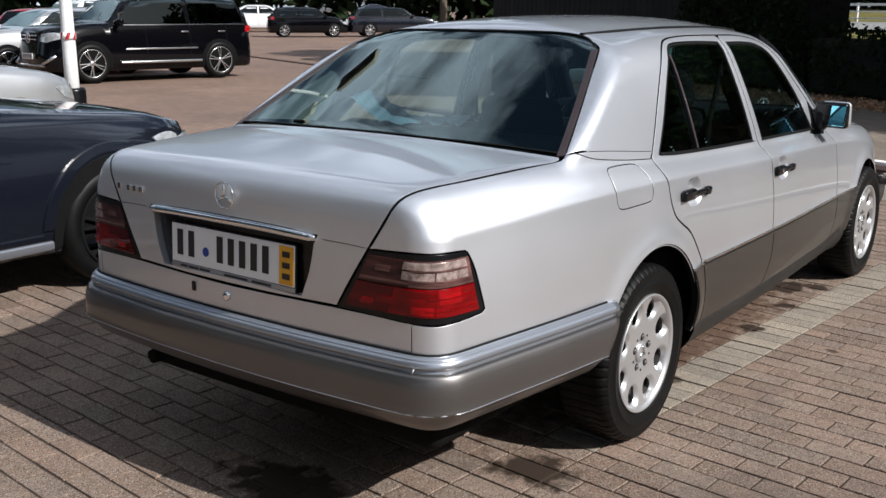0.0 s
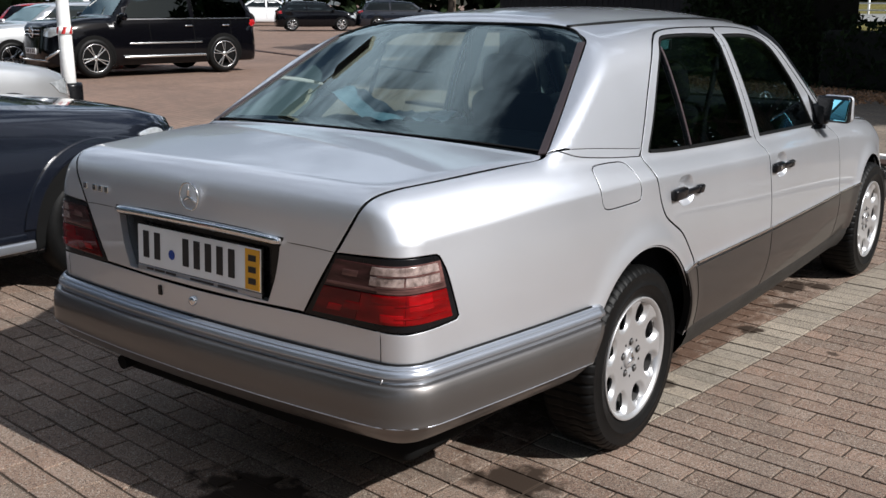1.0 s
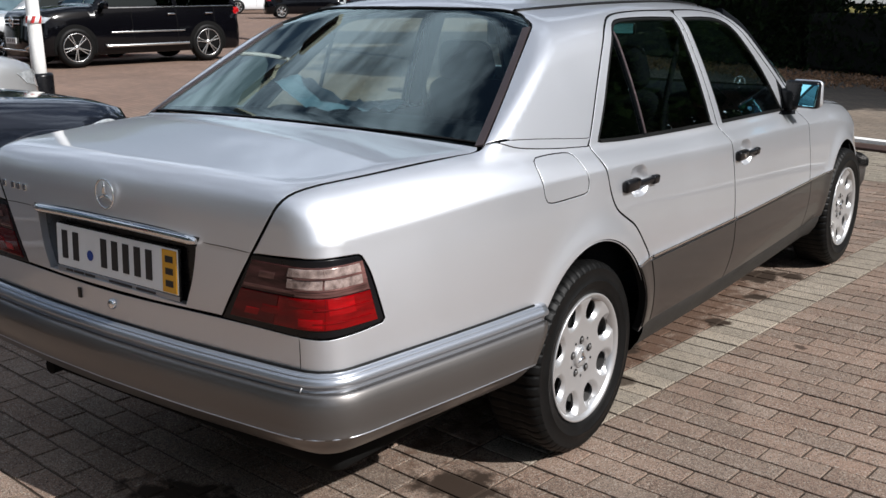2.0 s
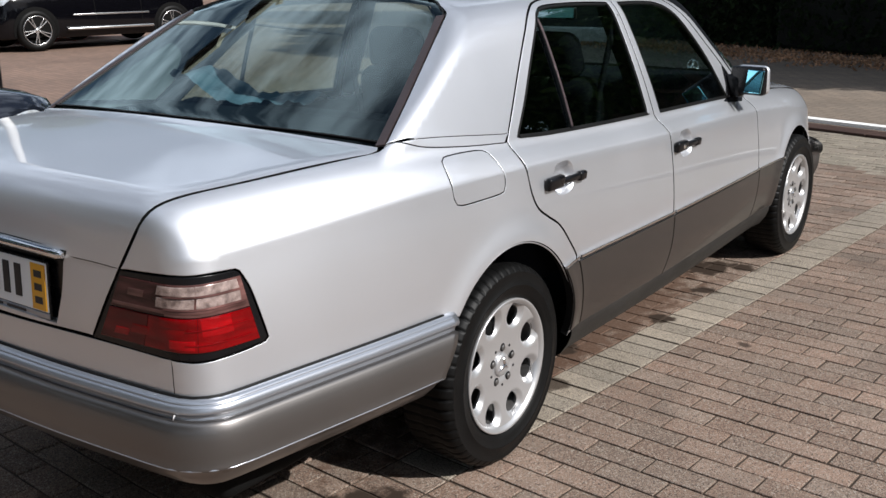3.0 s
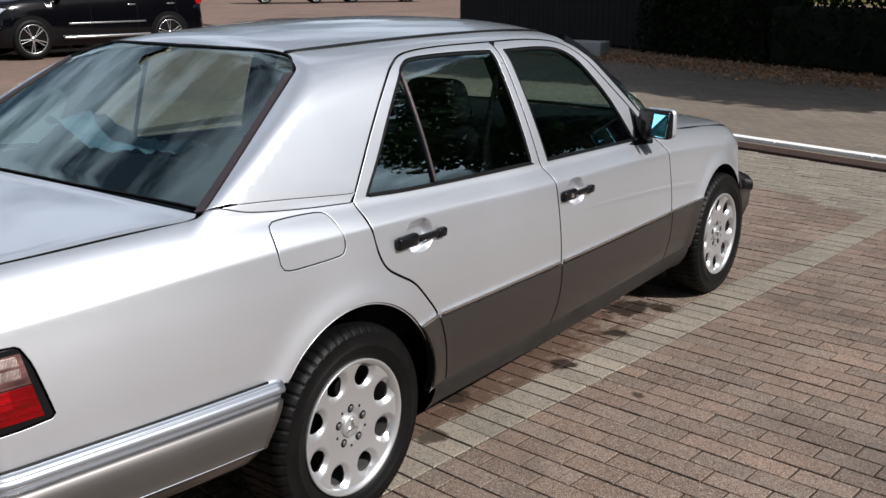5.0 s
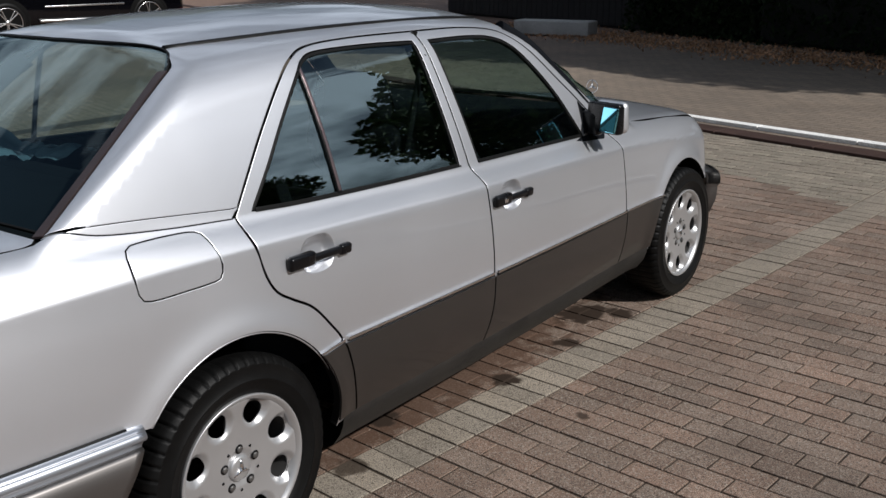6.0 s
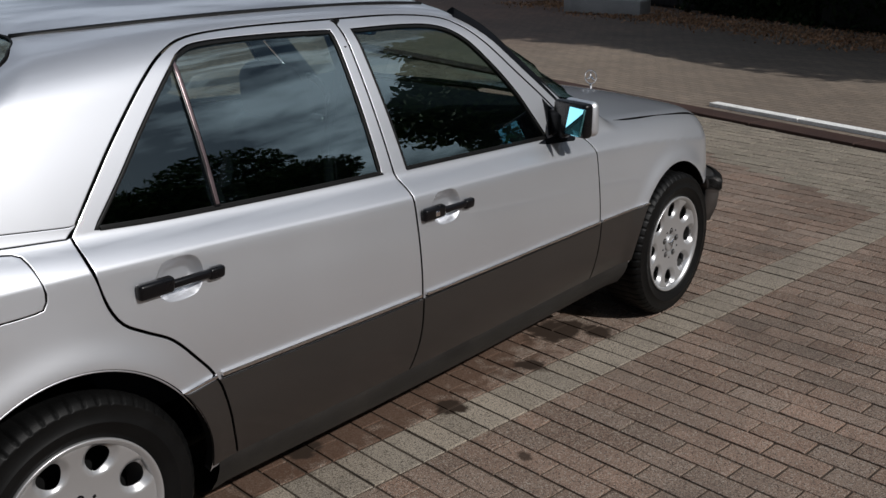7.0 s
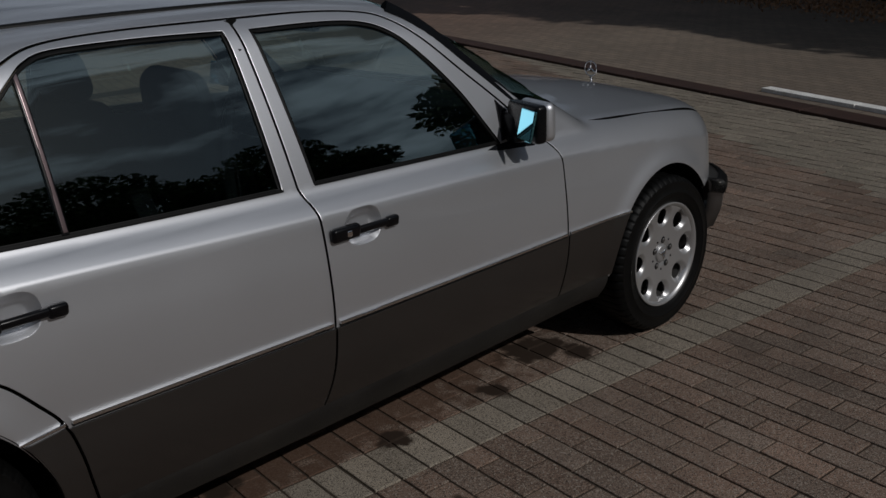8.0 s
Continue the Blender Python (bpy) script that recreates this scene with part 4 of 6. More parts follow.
put("windscreen", sheet("windscreen", [loop(screen_half, (screen_half * (-1, 1, 1))[::-1])], (0, 0.5, 0.86), 0.06, lift=-0.004, rim=0.002, soft=0.002), REAR_GLASS, car, "tinted windscreen")

# bumpers swept round the ends
def swept(name, base, profile, material, parent, label="", end=None):
    n = skin_normal(base)
    n[:, 2] = 0
    n /= np.linalg.norm(n, axis=1, keepdims=True)
    s = np.r_[0, np.cumsum(np.linalg.norm(np.diff(base, axis=0), axis=1))]
    cols = 70
    rows = []
    for out, z in profile:
        stop = s[-1] - (end(z) if end else 0)
        f = np.linspace(0, 1, cols) * stop
        p = np.stack([np.interp(f, s, base[:, k]) for k in range(3)], 1)
        m = np.stack([np.interp(f, s, n[:, k]) for k in range(3)], 1)
        q = p + m * out
        q[:, 2] = z
        tail = q[-1] - m[-1] * 0.06
        rows.append(np.vstack([(q[1:] * (-1, 1, 1))[::-1], q]))
        rows[-1] = np.vstack([tail * (-1, 1, 1), rows[-1], tail])
    bm = bmesh.new()
    grid = [[bm.verts.new(v) for v in r] for r in rows]
    for a, b in zip(grid, grid[1:]):
        for i in range(len(a) - 1):
            bm.faces.new((a[i], a[i + 1], b[i + 1], b[i])).smooth = True
    bmesh.ops.recalc_face_normals(bm, faces=bm.faces[:])
    return part(name, bm, material, parent, label)


hull = spline(C([(0.0, -1.137, 0.60), (0.3, -1.13, 0.60), (0.55, -1.11, 0.60), (0.66, -1.10, 0.60), (0.70, -1.085, 0.60), (0.727, -1.06, 0.60), (0.748, -1.02, 0.60), (0.785, -0.9, 0.60), (0.83, -0.6, 0.60), (0.85, -0.31, 0.60)]), 0.01)
slant = lambda z: max(0.0, 0.7 * (0.563 - z)) if z > 0.375 else 0.1316 + (0.375 - z) * 1.6
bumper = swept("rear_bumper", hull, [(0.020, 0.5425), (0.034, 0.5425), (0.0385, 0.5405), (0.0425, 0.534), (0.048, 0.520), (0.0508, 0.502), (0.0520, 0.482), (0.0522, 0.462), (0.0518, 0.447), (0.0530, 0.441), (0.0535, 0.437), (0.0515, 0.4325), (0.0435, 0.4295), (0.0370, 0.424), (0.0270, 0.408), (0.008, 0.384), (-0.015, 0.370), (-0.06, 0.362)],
               GREIGE_LIT, car, "grey-brown painted plastic rear bumper", slant)
swept("bumper_strip", hull, [(-0.012, 0.586), (0.006, 0.586), (0.015, 0.5835), (0.0195, 0.579), (0.0205, 0.5775), (0.0200, 0.5765), (0.0225, 0.5755), (0.0270, 0.570), (0.0295, 0.563), (0.0300, 0.559), (0.0285, 0.5565), (0.0225, 0.5555), (0.0205, 0.553), (0.0205, 0.546), (0.0225, 0.5435), (0.022, 0.5400)],
      STRIP, bumper, "", slant)
nick = np.argmin(np.abs(hull[:, 0] - 0.69))
nick_at = hull[nick] + skin_normal(hull[nick:nick + 1])[0] * (1, 1, 0) * 0.0345
part("paint_nick", tube([(nick_at[0], nick_at[1], 0.545), (nick_at[0] + 0.006, nick_at[1] + 0.001, 0.558)], 0.0014, 5), PLATE, bumper, "white scratch in the strip")
groove_line = hull[:-4] + 0.0
crease_line = hull[:-9] + 0.0
for s2 in (1, -1):
    nn = skin_normal(groove_line) * (1, 1, 0)
    nn /= np.linalg.norm(nn, axis=1, keepdims=True)
    nc = skin_normal(crease_line) * (1, 1, 0)
    nc /= np.linalg.norm(nc, axis=1, keepdims=True)
    # pale tube added as the highlight along the bumper's crease
    part("bumper_crease", tube([(s2 * q[0], q[1], 0.4365) for q in (crease_line + nc * 0.0524)[::3]], 0.0022, 6), STRIP, bumper)
    # black tube added for the dark of the gap above the strip
    part("strip_gasket", tube([(s2 * q[0], q[1], 0.5865) for q in (groove_line + nn * 0.0035)[::3]], 0.0042, 6), RUBBER, bumper)
nose = spline(C([(0.0, 3.47, 0.58), (0.3, 3.45, 0.58), (0.5, 3.41, 0.58), (0.63, 3.36, 0.58), (0.71, 3.27, 0.58), (0.755, 3.17, 0.58)], (0.6, 0.8, 0)), 0.01)
front_bumper = swept("front_bumper", nose, [(0.0, 0.535), (0.048, 0.531), (0.070, 0.515), (0.076, 0.475), (0.068, 0.465), (0.070, 0.455), (0.065, 0.40), (0.04, 0.33), (-0.02, 0.30)], GREIGE_LIT, car, "", lambda z: 0.0)
swept("bumper_strip", nose, [(0.044, 0.536), (0.066, 0.531), (0.078, 0.520), (0.082, 0.505), (0.081, 0.482), (0.074, 0.474)], RUBBER, front_bumper, "black rubber strip", lambda z: 0.0)
put("front_face", sheet("front_face", [loop(spline(C([(-0.64, 3.35, 0.70), (0, 3.47, 0.73), (0.64, 3.35, 0.70)], (0, 1, 0))), spline(C([(0.64, 3.35, 0.55), (0, 3.47, 0.55), (-0.64, 3.35, 0.55)], (0, 1, 0))))], (0, 1, 0), 0.06), BLACK, car)

# dark inner shell, underbody and wheel wells
for flip in (False, True):
    shell = loop(spline(S([(-0.9, 0.64), (-0.9, 0.93)])), spline(S([(-0.9, 0.93), (-0.3, 0.97), (0.1, 0.95), (1.1, 0.905), (2.1, 0.88), (3.2, 0.72)])), spline(S([(3.2, 0.72), (3.2, 0.56)])),
                 arch(2.82, 0.33, 0.40, 0.385, 30, 183), spline(S([(2.42, 0.31), (0.355, 0.31)])), arch(-0.012, 0.33, 0.40, 0.415, -3, 140))
    put("inner_shell", sheet("inner_shell", [shell], FLANK, 0.08, lift=-0.03, rim=0.002, soft=0.002, flip=flip), GAP, car)
    for y in (-0.012, 2.82):
        bm = turned([(0.385, 0.755), (0.40, 0.45), (0.0, 0.45)], 40)
        bm.transform(Matrix.Translation((0, y, 0.33)) if not flip else Matrix.Translation((0, y, 0.33)) @ pose(0, 0, 0, 0, 0, 180))
        for v in bm.verts:
            v.co.z = max(v.co.z, 0.37)
        part("wheel_well", bm, GAP, car)
deck = loop(spline(T([(-0.76, -0.44), (0.76, -0.44)])), spline(T([(0.76, -0.44), (0.70, -0.98)])), spline(T([(0.70, -0.98), (-0.70, -0.98)])), spline(T([(-0.70, -0.98), (-0.76, -0.44)])))
put("inner_deck", sheet("inner_deck", [deck], (0, 0, 1), 0.08, lift=-0.026, rim=0.002), GAP, car)
back = loop(spline(B([(-0.62, 0.94), (0.62, 0.94)])), spline(B([(0.62, 0.94), (0.70, 0.60)])), spline(B([(0.70, 0.60), (-0.70, 0.60)])), spline(B([(-0.70, 0.60), (-0.62, 0.94)])))
put("inner_back", sheet("inner_back", [back], (0, -1, 0.1), 0.08, lift=-0.036, rim=0.002), GAP, car)
part("underbody", rbox((1.1, 4.1, 0.12), (0, 1.2, 0.26), 0.03), GAP, car)
part("underbody", rbox((1.56, 1.75, 0.07), (0, 1.36, 0.305), 0.02), GAP, car)
for s in (1, -1):
    ys = np.linspace(0.365, 2.445, 40)
    edge = S([(y, 0.316) for y in ys])
    bm = bmesh.new()
    rows = [[bm.verts.new((s * (p[0] - d), p[1], z)) for p in edge] for d, z in ((-0.004, 0.330), (-0.005, 0.322), (-0.002, 0.30), (0.012, 0.265), (0.040, 0.225), (0.075, 0.204), (0.13, 0.196), (0.25, 0.20))]
    for ra, rb2 in zip(rows, rows[1:]):
        for i in range(len(ys) - 1):
            bm.faces.new((ra[i], ra[i + 1], rb2[i + 1], rb2[i])).smooth = True
    bmesh.ops.recalc_face_normals(bm, faces=bm.faces[:])
    part("sill", bm, SILL, car)
# floor box made extra deep to keep light off the ground below
part("boot_floor", rbox((1.3, 0.68, 0.28), (0, -0.63, 0.37), 0.05), GAP, car)
part("tail_pipe", tube([(-0.52, -0.8, 0.305), (-0.52, -1.04, 0.300)], 0.024, 12), GAP, car)

# mirrors
for s in (1, -1):
    base = S([(1.99, 0.965)])[0]
    tri_ring = loop(spline(S([(1.945, 1.044), (1.93, 0.912)])), spline(S([(1.93, 0.912), (2.08, 0.925)])), spline(S([(2.08, 0.925), (1.945, 1.044)])))
    put("mirror_base", sheet("mirror_base", [tri_ring], FLANK, 0.02, lift=0.006, rim=0.01, flip=s < 0), BLACK, car)
    mirror = part("door_mirror", rbox((0.158, 0.050, 0.125), (s * 0.838, 2.012, 0.983), 0.022, (0, 0, s * -12), 5, 0.06), SILVER, car, "silver door mirror with a black inner housing")
    part("mirror_housing", rbox((0.164, 0.044, 0.122), (s * 0.832, 1.970, 0.982), 0.014, (0, 0, s * -12), 4), BLACK, mirror)
    part("mirror_face", rbox((0.084, 0.010, 0.098), (s * 0.874, 1.921, 0.983), 0.0028, (-12, 0, s * -20), 2), MIRROR_GLASS, mirror)
    part("mirror_arm", rbox((0.09, 0.06, 0.10), (s * 0.765, 1.985, 0.955), 0.02, (0, 0, 0)), BLACK, mirror)

# wheels: eight-hole alloy
def car_wheel(parent, y, s):
    m = Matrix.Translation((s * 0.745, y, 0.314)) @ pose(0, 0, 0, 0, 0, 0 if s > 0 else 180)
    wheel = tagged(new("wheel"), "eight-hole silver alloy wheel")
    wheel.parent, wheel.matrix_basis = parent, m
    tread = {6, 7, 8, 9, 10, 11, 12}
    prof = [(0.196, -0.07), (0.215, -0.092), (0.25, -0.100), (0.285, -0.096), (0.303, -0.085), (0.310, -0.074), (0.313, -0.055), (0.314, -0.02), (0.314, 0.0), (0.314, 0.02), (0.313, 0.055), (0.310, 0.074),
            (0.303, 0.086), (0.294, 0.0925), (0.290, 0.0955), (0.288, 0.0945), (0.270, 0.0985), (0.2525, 0.1002), (0.2510, 0.1018), (0.2490, 0.1002), (0.230, 0.0965), (0.216, 0.0905), (0.2105, 0.084), (0.204, 0.078), (0.196, 0.07)]
    part("tyre", turned(prof, 504, lambda k, i: 0.007 if (k % 9 < 2 and 6 <= i <= 11) or i in (7, 9) else (0.0035 if k % 9 < 2 and i in (5, 12, 13) else 0.0)), TYRE, wheel)
    holes = []
    ring = [np.array((math.cos(a), math.sin(a))) for a in np.linspace(0, 2 * math.pi, 96, endpoint=False)]
    for k in range(8):
        a = 2 * math.pi * (k + 0.5) / 8
        u, v = np.array((math.cos(a), math.sin(a))), np.array((-math.sin(a), math.cos(a)))
        pts = []
        for b in np.linspace(0, 2 * math.pi, 22, endpoint=False):
            r, t = math.cos(b), math.sin(b)
            pts.append(u * (0.1535 + 0.0310 * r) + v * (0.0305 + 0.006 * r) * t)
        holes.append(np.array([(0, *p) for p in pts]))
    face = lambda r: 0.071 + 0.013 * np.clip((r - 0.06) / 0.13, 0, 1) ** 2 - 0.010 * np.clip((0.055 - r) / 0.03, 0, 1)
    dishes = [np.array((math.cos(2 * math.pi * (k + 0.5) / 8), math.sin(2 * math.pi * (k + 0.5) / 8))) * 0.160 for k in range(8)]

    def disc_skin(x, y2, z2):
        r = np.sqrt(y2**2 + z2**2)
        h = face(r)
        for d in dishes:
            q = np.sqrt((y2 - d[0]) ** 2 + (z2 - d[1]) ** 2)
            h = h - 0.015 * (1 - np.clip((q - 0.026) / 0.024, 0, 1) ** 2 * (3 - 2 * np.clip((q - 0.026) / 0.024, 0, 1)))
        return x - h
    rim = put("rim_face", sheet("rim_face", [np.array([(0, *(p * 0.1945)) for p in ring])] + holes, (1, 0, 0), 0.006, surface=disc_skin, gap=0, soft=0.003, rim=0.016), ALLOY, wheel)
    part("rim_lip", turned([(0.184, 0.050), (0.190, 0.076), (0.194, 0.0845), (0.1985, 0.0885), (0.2035, 0.0930), (0.2080, 0.0940), (0.2100, 0.0915), (0.2095, 0.086), (0.204, 0.05)], 96), ALLOY, wheel)
    # barrel in a darker metal than the face, for the shade behind the holes
    part("rim_barrel", turned([(0.186, 0.07), (0.180, 0.02), (0.172, -0.06)], 48), BOLT, wheel)
    part("brake_disc", disc(0.175, -0.015, 40), GAP, wheel)
    part("hub_cap", turned([(0.0, 0.0755), (0.026, 0.0750), (0.0335, 0.0735), (0.0365, 0.069), (0.0365, 0.058)], 32), ALLOY, wheel)
    for a in (90, 210, 330):
        part("cap_arm", tube([(0.0765, 0, 0), (0.0755, 0.030 * math.cos(radians(a)), 0.030 * math.sin(radians(a)))], lambda t: 0.0065 * (1 - t) + 0.0018, 6), CHROME, wheel)
    for k in range(5):
        a = 2 * math.pi * k / 5 + 0.3
        bm = turned([(0.0, 0.0765), (0.0075, 0.0765), (0.0088, 0.0755), (0.0092, 0.0715)], 6)
        bm.transform(Matrix.Translation((0.0, 0.056 * math.cos(a), 0.056 * math.sin(a))))
        part("wheel_bolt", bm, BOLT, wheel)
        # flat black discs stand for the shade in bolt wells and small holes
        well = turned([(0.0, 0.0722), (0.0122, 0.0722), (0.0135, 0.0712)], 18)
        well.transform(Matrix.Translation((0.0, 0.056 * math.cos(a), 0.056 * math.sin(a))))
        part("bolt_well", well, BLACK, wheel)
        dot = turned([(0.0, 0.0726), (0.0042, 0.0726), (0.0046, 0.0712)], 12)
        dot.transform(Matrix.Translation((0.0, 0.064 * math.cos(a + 0.628), 0.064 * math.sin(a + 0.628))))
        part("balance_hole", dot, BLACK, wheel)
    return wheel


first = car_wheel(car, 0.0, 1)
for y, s in ((2.8, 1), (0.0, -1), (2.8, -1)):
    w = copy_thing(first, Matrix.Translation((s * 0.745, y, 0.314)) @ pose(0, 0, 0, 0, 0, 0 if s > 0 else 180) @ pose(0, 0, 0, 25 * y, 0, 0))

# inside
for x in (-0.36, 0.38):
    seat = part("front_seat", rbox((0.50, 0.52, 0.16), (x, 1.37, 0.50), 0.06, (6, 0, 0)), CLOTH, car)
    part("backrest", rbox((0.50, 0.15, 0.58), (x, 1.09, 0.785), 0.06, (14, 0, 0), 4, 0.16), CLOTH, seat)
    part("headrest", rbox((0.30, 0.11, 0.175), (x, 1.005, 1.150), 0.05, (10, 0, 0), 4, 0.14), CLOTH, seat)
    for d in (-0.06, 0.06):
        part("headrest_post", tube([(x + d, 1.02, 1.01), (x + d, 1.005, 1.09)], 0.006, 8), CHROME, seat)
bench = part("rear_seat", rbox((1.24, 0.50, 0.2), (0, 0.42, 0.50), 0.06), CLOTH, car)
part("backrest", rbox((1.24, 0.16, 0.55), (0, 0.10, 0.76), 0.06, (18, 0, 0)), CLOTH, bench)
part("parcel_shelf", rbox((1.30, 0.46, 0.03), (0, -0.22, 1.005), 0.012), CLOTH, car)
part("cabin_floor", rbox((1.45, 2.2, 0.05), (0, 1.1, 0.36), 0.02), CLOTH, car)
part("dashboard", rbox((1.38, 0.44, 0.38), (0, 2.03, 0.80), 0.07, (0, 0, 0), 4), CLOTH, car)
hub = Vector((-0.36, 1.72, 0.86))
rimw = part("steering_wheel", tube([hub + Vector((0.19 * math.cos(a), 0.07 * math.sin(a), 0.178 * math.sin(a))) for a in np.linspace(0, 2 * math.pi, 32, endpoint=False)], 0.014, 8, True), BLACK, car)
part("steering_boss", rbox((0.34, 0.05, 0.09), tuple(hub), 0.02, (-20, 0, 0)), BLACK, rimw)
inside_mirror = part("rear_view_mirror", rbox((0.22, 0.03, 0.06), (0, 1.70, 1.27), 0.012, (0, 0, 14)), BLACK, car)
part("mirror_face", rbox((0.20, 0.004, 0.046), (0.004, 1.685, 1.27), 0.001, (0, 0, 14)), MIRROR_GLASS, inside_mirror)
lining_half = np.vstack([spline(T([(0.0, 0.15), (0.25, 0.17), (0.48, 0.22)])), spline(T([(0.48, 0.22), (0.5, 0.8), (0.48, 1.5)])), spline(T([(0.48, 1.5), (0.25, 1.58), (0.0, 1.6)]))])
put("headlining", sheet("headlining", [loop(lining_half, (lining_half * (-1, 1, 1))[::-1])], (0, 0, 1), 0.08, lift=-0.035, rim=0.002), LINING, car)
for s in (1, -1):
    part("centre_post", tube([S([(1.075, 1.36)])[0] * (s, 1, 1) - (s * 0.03, 0, 0), S([(1.11, 0.93)])[0] * (s, 1, 1) - (s * 0.04, 0, 0)], 0.03, 8), GAP, car)
    part("door_card", rbox((0.05, 2.0, 0.42), (s * 0.745, 1.1, 0.70), 0.02), CLOTH, car)
    runs = [S([(y, z)])[0] - (0.040, 0, 0) for y, z in ((2.12, 0.94), (1.99, 1.055), (1.86, 1.165), (1.74, 1.27), (1.64, 1.335))]
    part("pillar_lining", tube([q * (s, 1, 1) for q in spline(runs, 0.05)], 0.040, 10), CLOTH, car)
    rear_runs = [S([(y, z)])[0] - (0.060, 0, 0) for y, z in ((0.03, 0.985), (0.11, 1.05), (0.21, 1.145), (0.31, 1.235), (0.38, 1.285))]
    part("pillar_lining", tube([q * (s, 1, 1) for q in spline(rear_runs, 0.05)], 0.034, 10), CLOTH, car)
    part("belt_strap", tube([(s * 0.63, 1.06, 1.30), (s * 0.60, 1.0, 1.0), (s * 0.55, 1.05, 0.6)], 0.012, 6), CLOTH, car)
# crumpled sheeting over the back of the rear seat
bm = bmesh.new()
bmesh.ops.create_grid(bm, x_segments=26, y_segments=16, size=0.5)
for v in bm.verts:
    x, y = v.co.x * 0.46, v.co.y * 0.20
    fold = noise.noise(Vector((x * 9, y * 12, 2.0))) * 0.030 + noise.noise(Vector((x * 26, y * 30, 5.0))) * 0.020
    v.co = Vector((x - 0.30, y + 0.02 + 0.3 * (x + 0.26), 1.036 + fold + 0.10 * max(0, 1 - abs(x + 0.20) * 7)))
for f in bm.faces:
    f.smooth = True
sheeting = tagged(part("plastic_sheeting", bm, SHEETING, None), "crumpled pale blue sheeting on the rear shelf of the saloon", "sheeting")

# ---- other parked cars ----
def capsule(name, surface, reach, mid=0.62, nu=84, na=44):
    """The whole closed skin of a car body, seen from outside towards its long axis."""
    u = np.linspace(-1, 1, nu)
    a = np.linspace(0, 2 * math.pi, na, endpoint=False)
    pts, ways = [], []
    for t in u:
        along = np.clip(t / 0.78, -1, 1) * (reach - 0.55)
        tip = np.sign(t) * max(0.0, (abs(t) - 0.72) / 0.28) * radians(84)
        d = np.stack([np.cos(tip) * np.cos(a), np.full(na, np.sin(tip)), np.cos(tip) * np.sin(a)], 1)
        pts.append(np.array((0, along, mid)) + d * 2.2)
        ways.append(-d)
    p = onto_skin(np.vstack(pts), np.vstack(ways), 2.2, surface=surface)
    n = skin_normal(p, surface)
    faces, normals = [], []
    for i in range(nu - 1):
        for j in range(na):
            f = (i * na + j, i * na + (j + 1) % na, (i + 1) * na + (j + 1) % na, (i + 1) * na + j)
            faces.append(f[::-1])
            normals += [n[k] for k in f[::-1]]
    for row, turn in ((0, 1), (nu - 1, -1)):
        f = tuple(row * na + j for j in range(na))[::turn]
        faces.append(f)
        normals += [n[k] for k in f]
    return mesh_of(name, p, faces, normals)


HEADLAMP = mat("headlamp_glass", (0.55, 0.58, 0.60), 0.08, 0.5, 1.0, 0.4, 25)
TAIL_RED = mat("tail_lamp_red", (0.32, 0.006, 0.008), 0.15, 0, 1.0, 0.25, 20)
DARK_GLASS = glass("dark_privacy_glass", (0.06, 0.065, 0.065), 0.08)
CLEAR_GLASS = glass("green_tinted_glass", (0.5, 0.58, 0.55), 0.07)
SPOKE = mat("machined_spokes", (0.55, 0.55, 0.55), 0.25, 0.9, 0.3, 0.05, 12)


def other_wheel(parent, x, y, r, spokes=5, turn=0.0):
    s = 1 if x > 0 else -1
    wheel = new("wheel")
    wheel.parent, wheel.matrix_basis = parent, Matrix.Translation((x, y, r)) @ pose(0, 0, 0, turn, 0, 0) @ pose(0, 0, 0, 0, 0, 0 if s > 0 else 180)
    q = r / 0.36
    part("tyre", turned([(0.24 * q, -0.2), (0.34 * q, -0.2), (0.36 * q, -0.16), (0.36 * q, -0.04), (0.345 * q, -0.01), (0.30 * q, 0.0), (0.262 * q, -0.005), (0.25 * q, -0.03)], 48), TYRE, wheel)
    part("rim", turned([(0.265 * q, -0.006), (0.262 * q, 0.002), (0.25 * q, 0.0), (0.24 * q, -0.05), (0.22 * q, -0.12), (0.0, -0.13)], 48), GAP if spokes == 5 else ALLOY, wheel)
    ringb = part("rim_edge", turned([(0.262 * q, -0.004), (0.262 * q, 0.003), (0.248 * q, 0.003), (0.246 * q, -0.01)], 48), SPOKE, wheel)
    for k in range(spokes):
        a = 2 * math.pi * k / spokes
        for off in ((-0.11, 0.11) if spokes == 5 else (0,)):
            bm = rbox((0.022, 0.205 * q, 0.021 * q if spokes == 5 else 0.06 * q), (-0.012, 0, 0), 0.006, smooth=False)
            bm.transform(pose(0, 0, 0, math.degrees(a + off * 1.25), 0, 0) @ Matrix.Translation((0, 0.142 * q, 0)))
            part("spoke", bm, SPOKE, wheel)
    part("hub", turned([(0.0, -0.002), (0.045 * q, -0.004), (0.055 * q, -0.02)], 24), SPOKE, wheel)
    return wheel


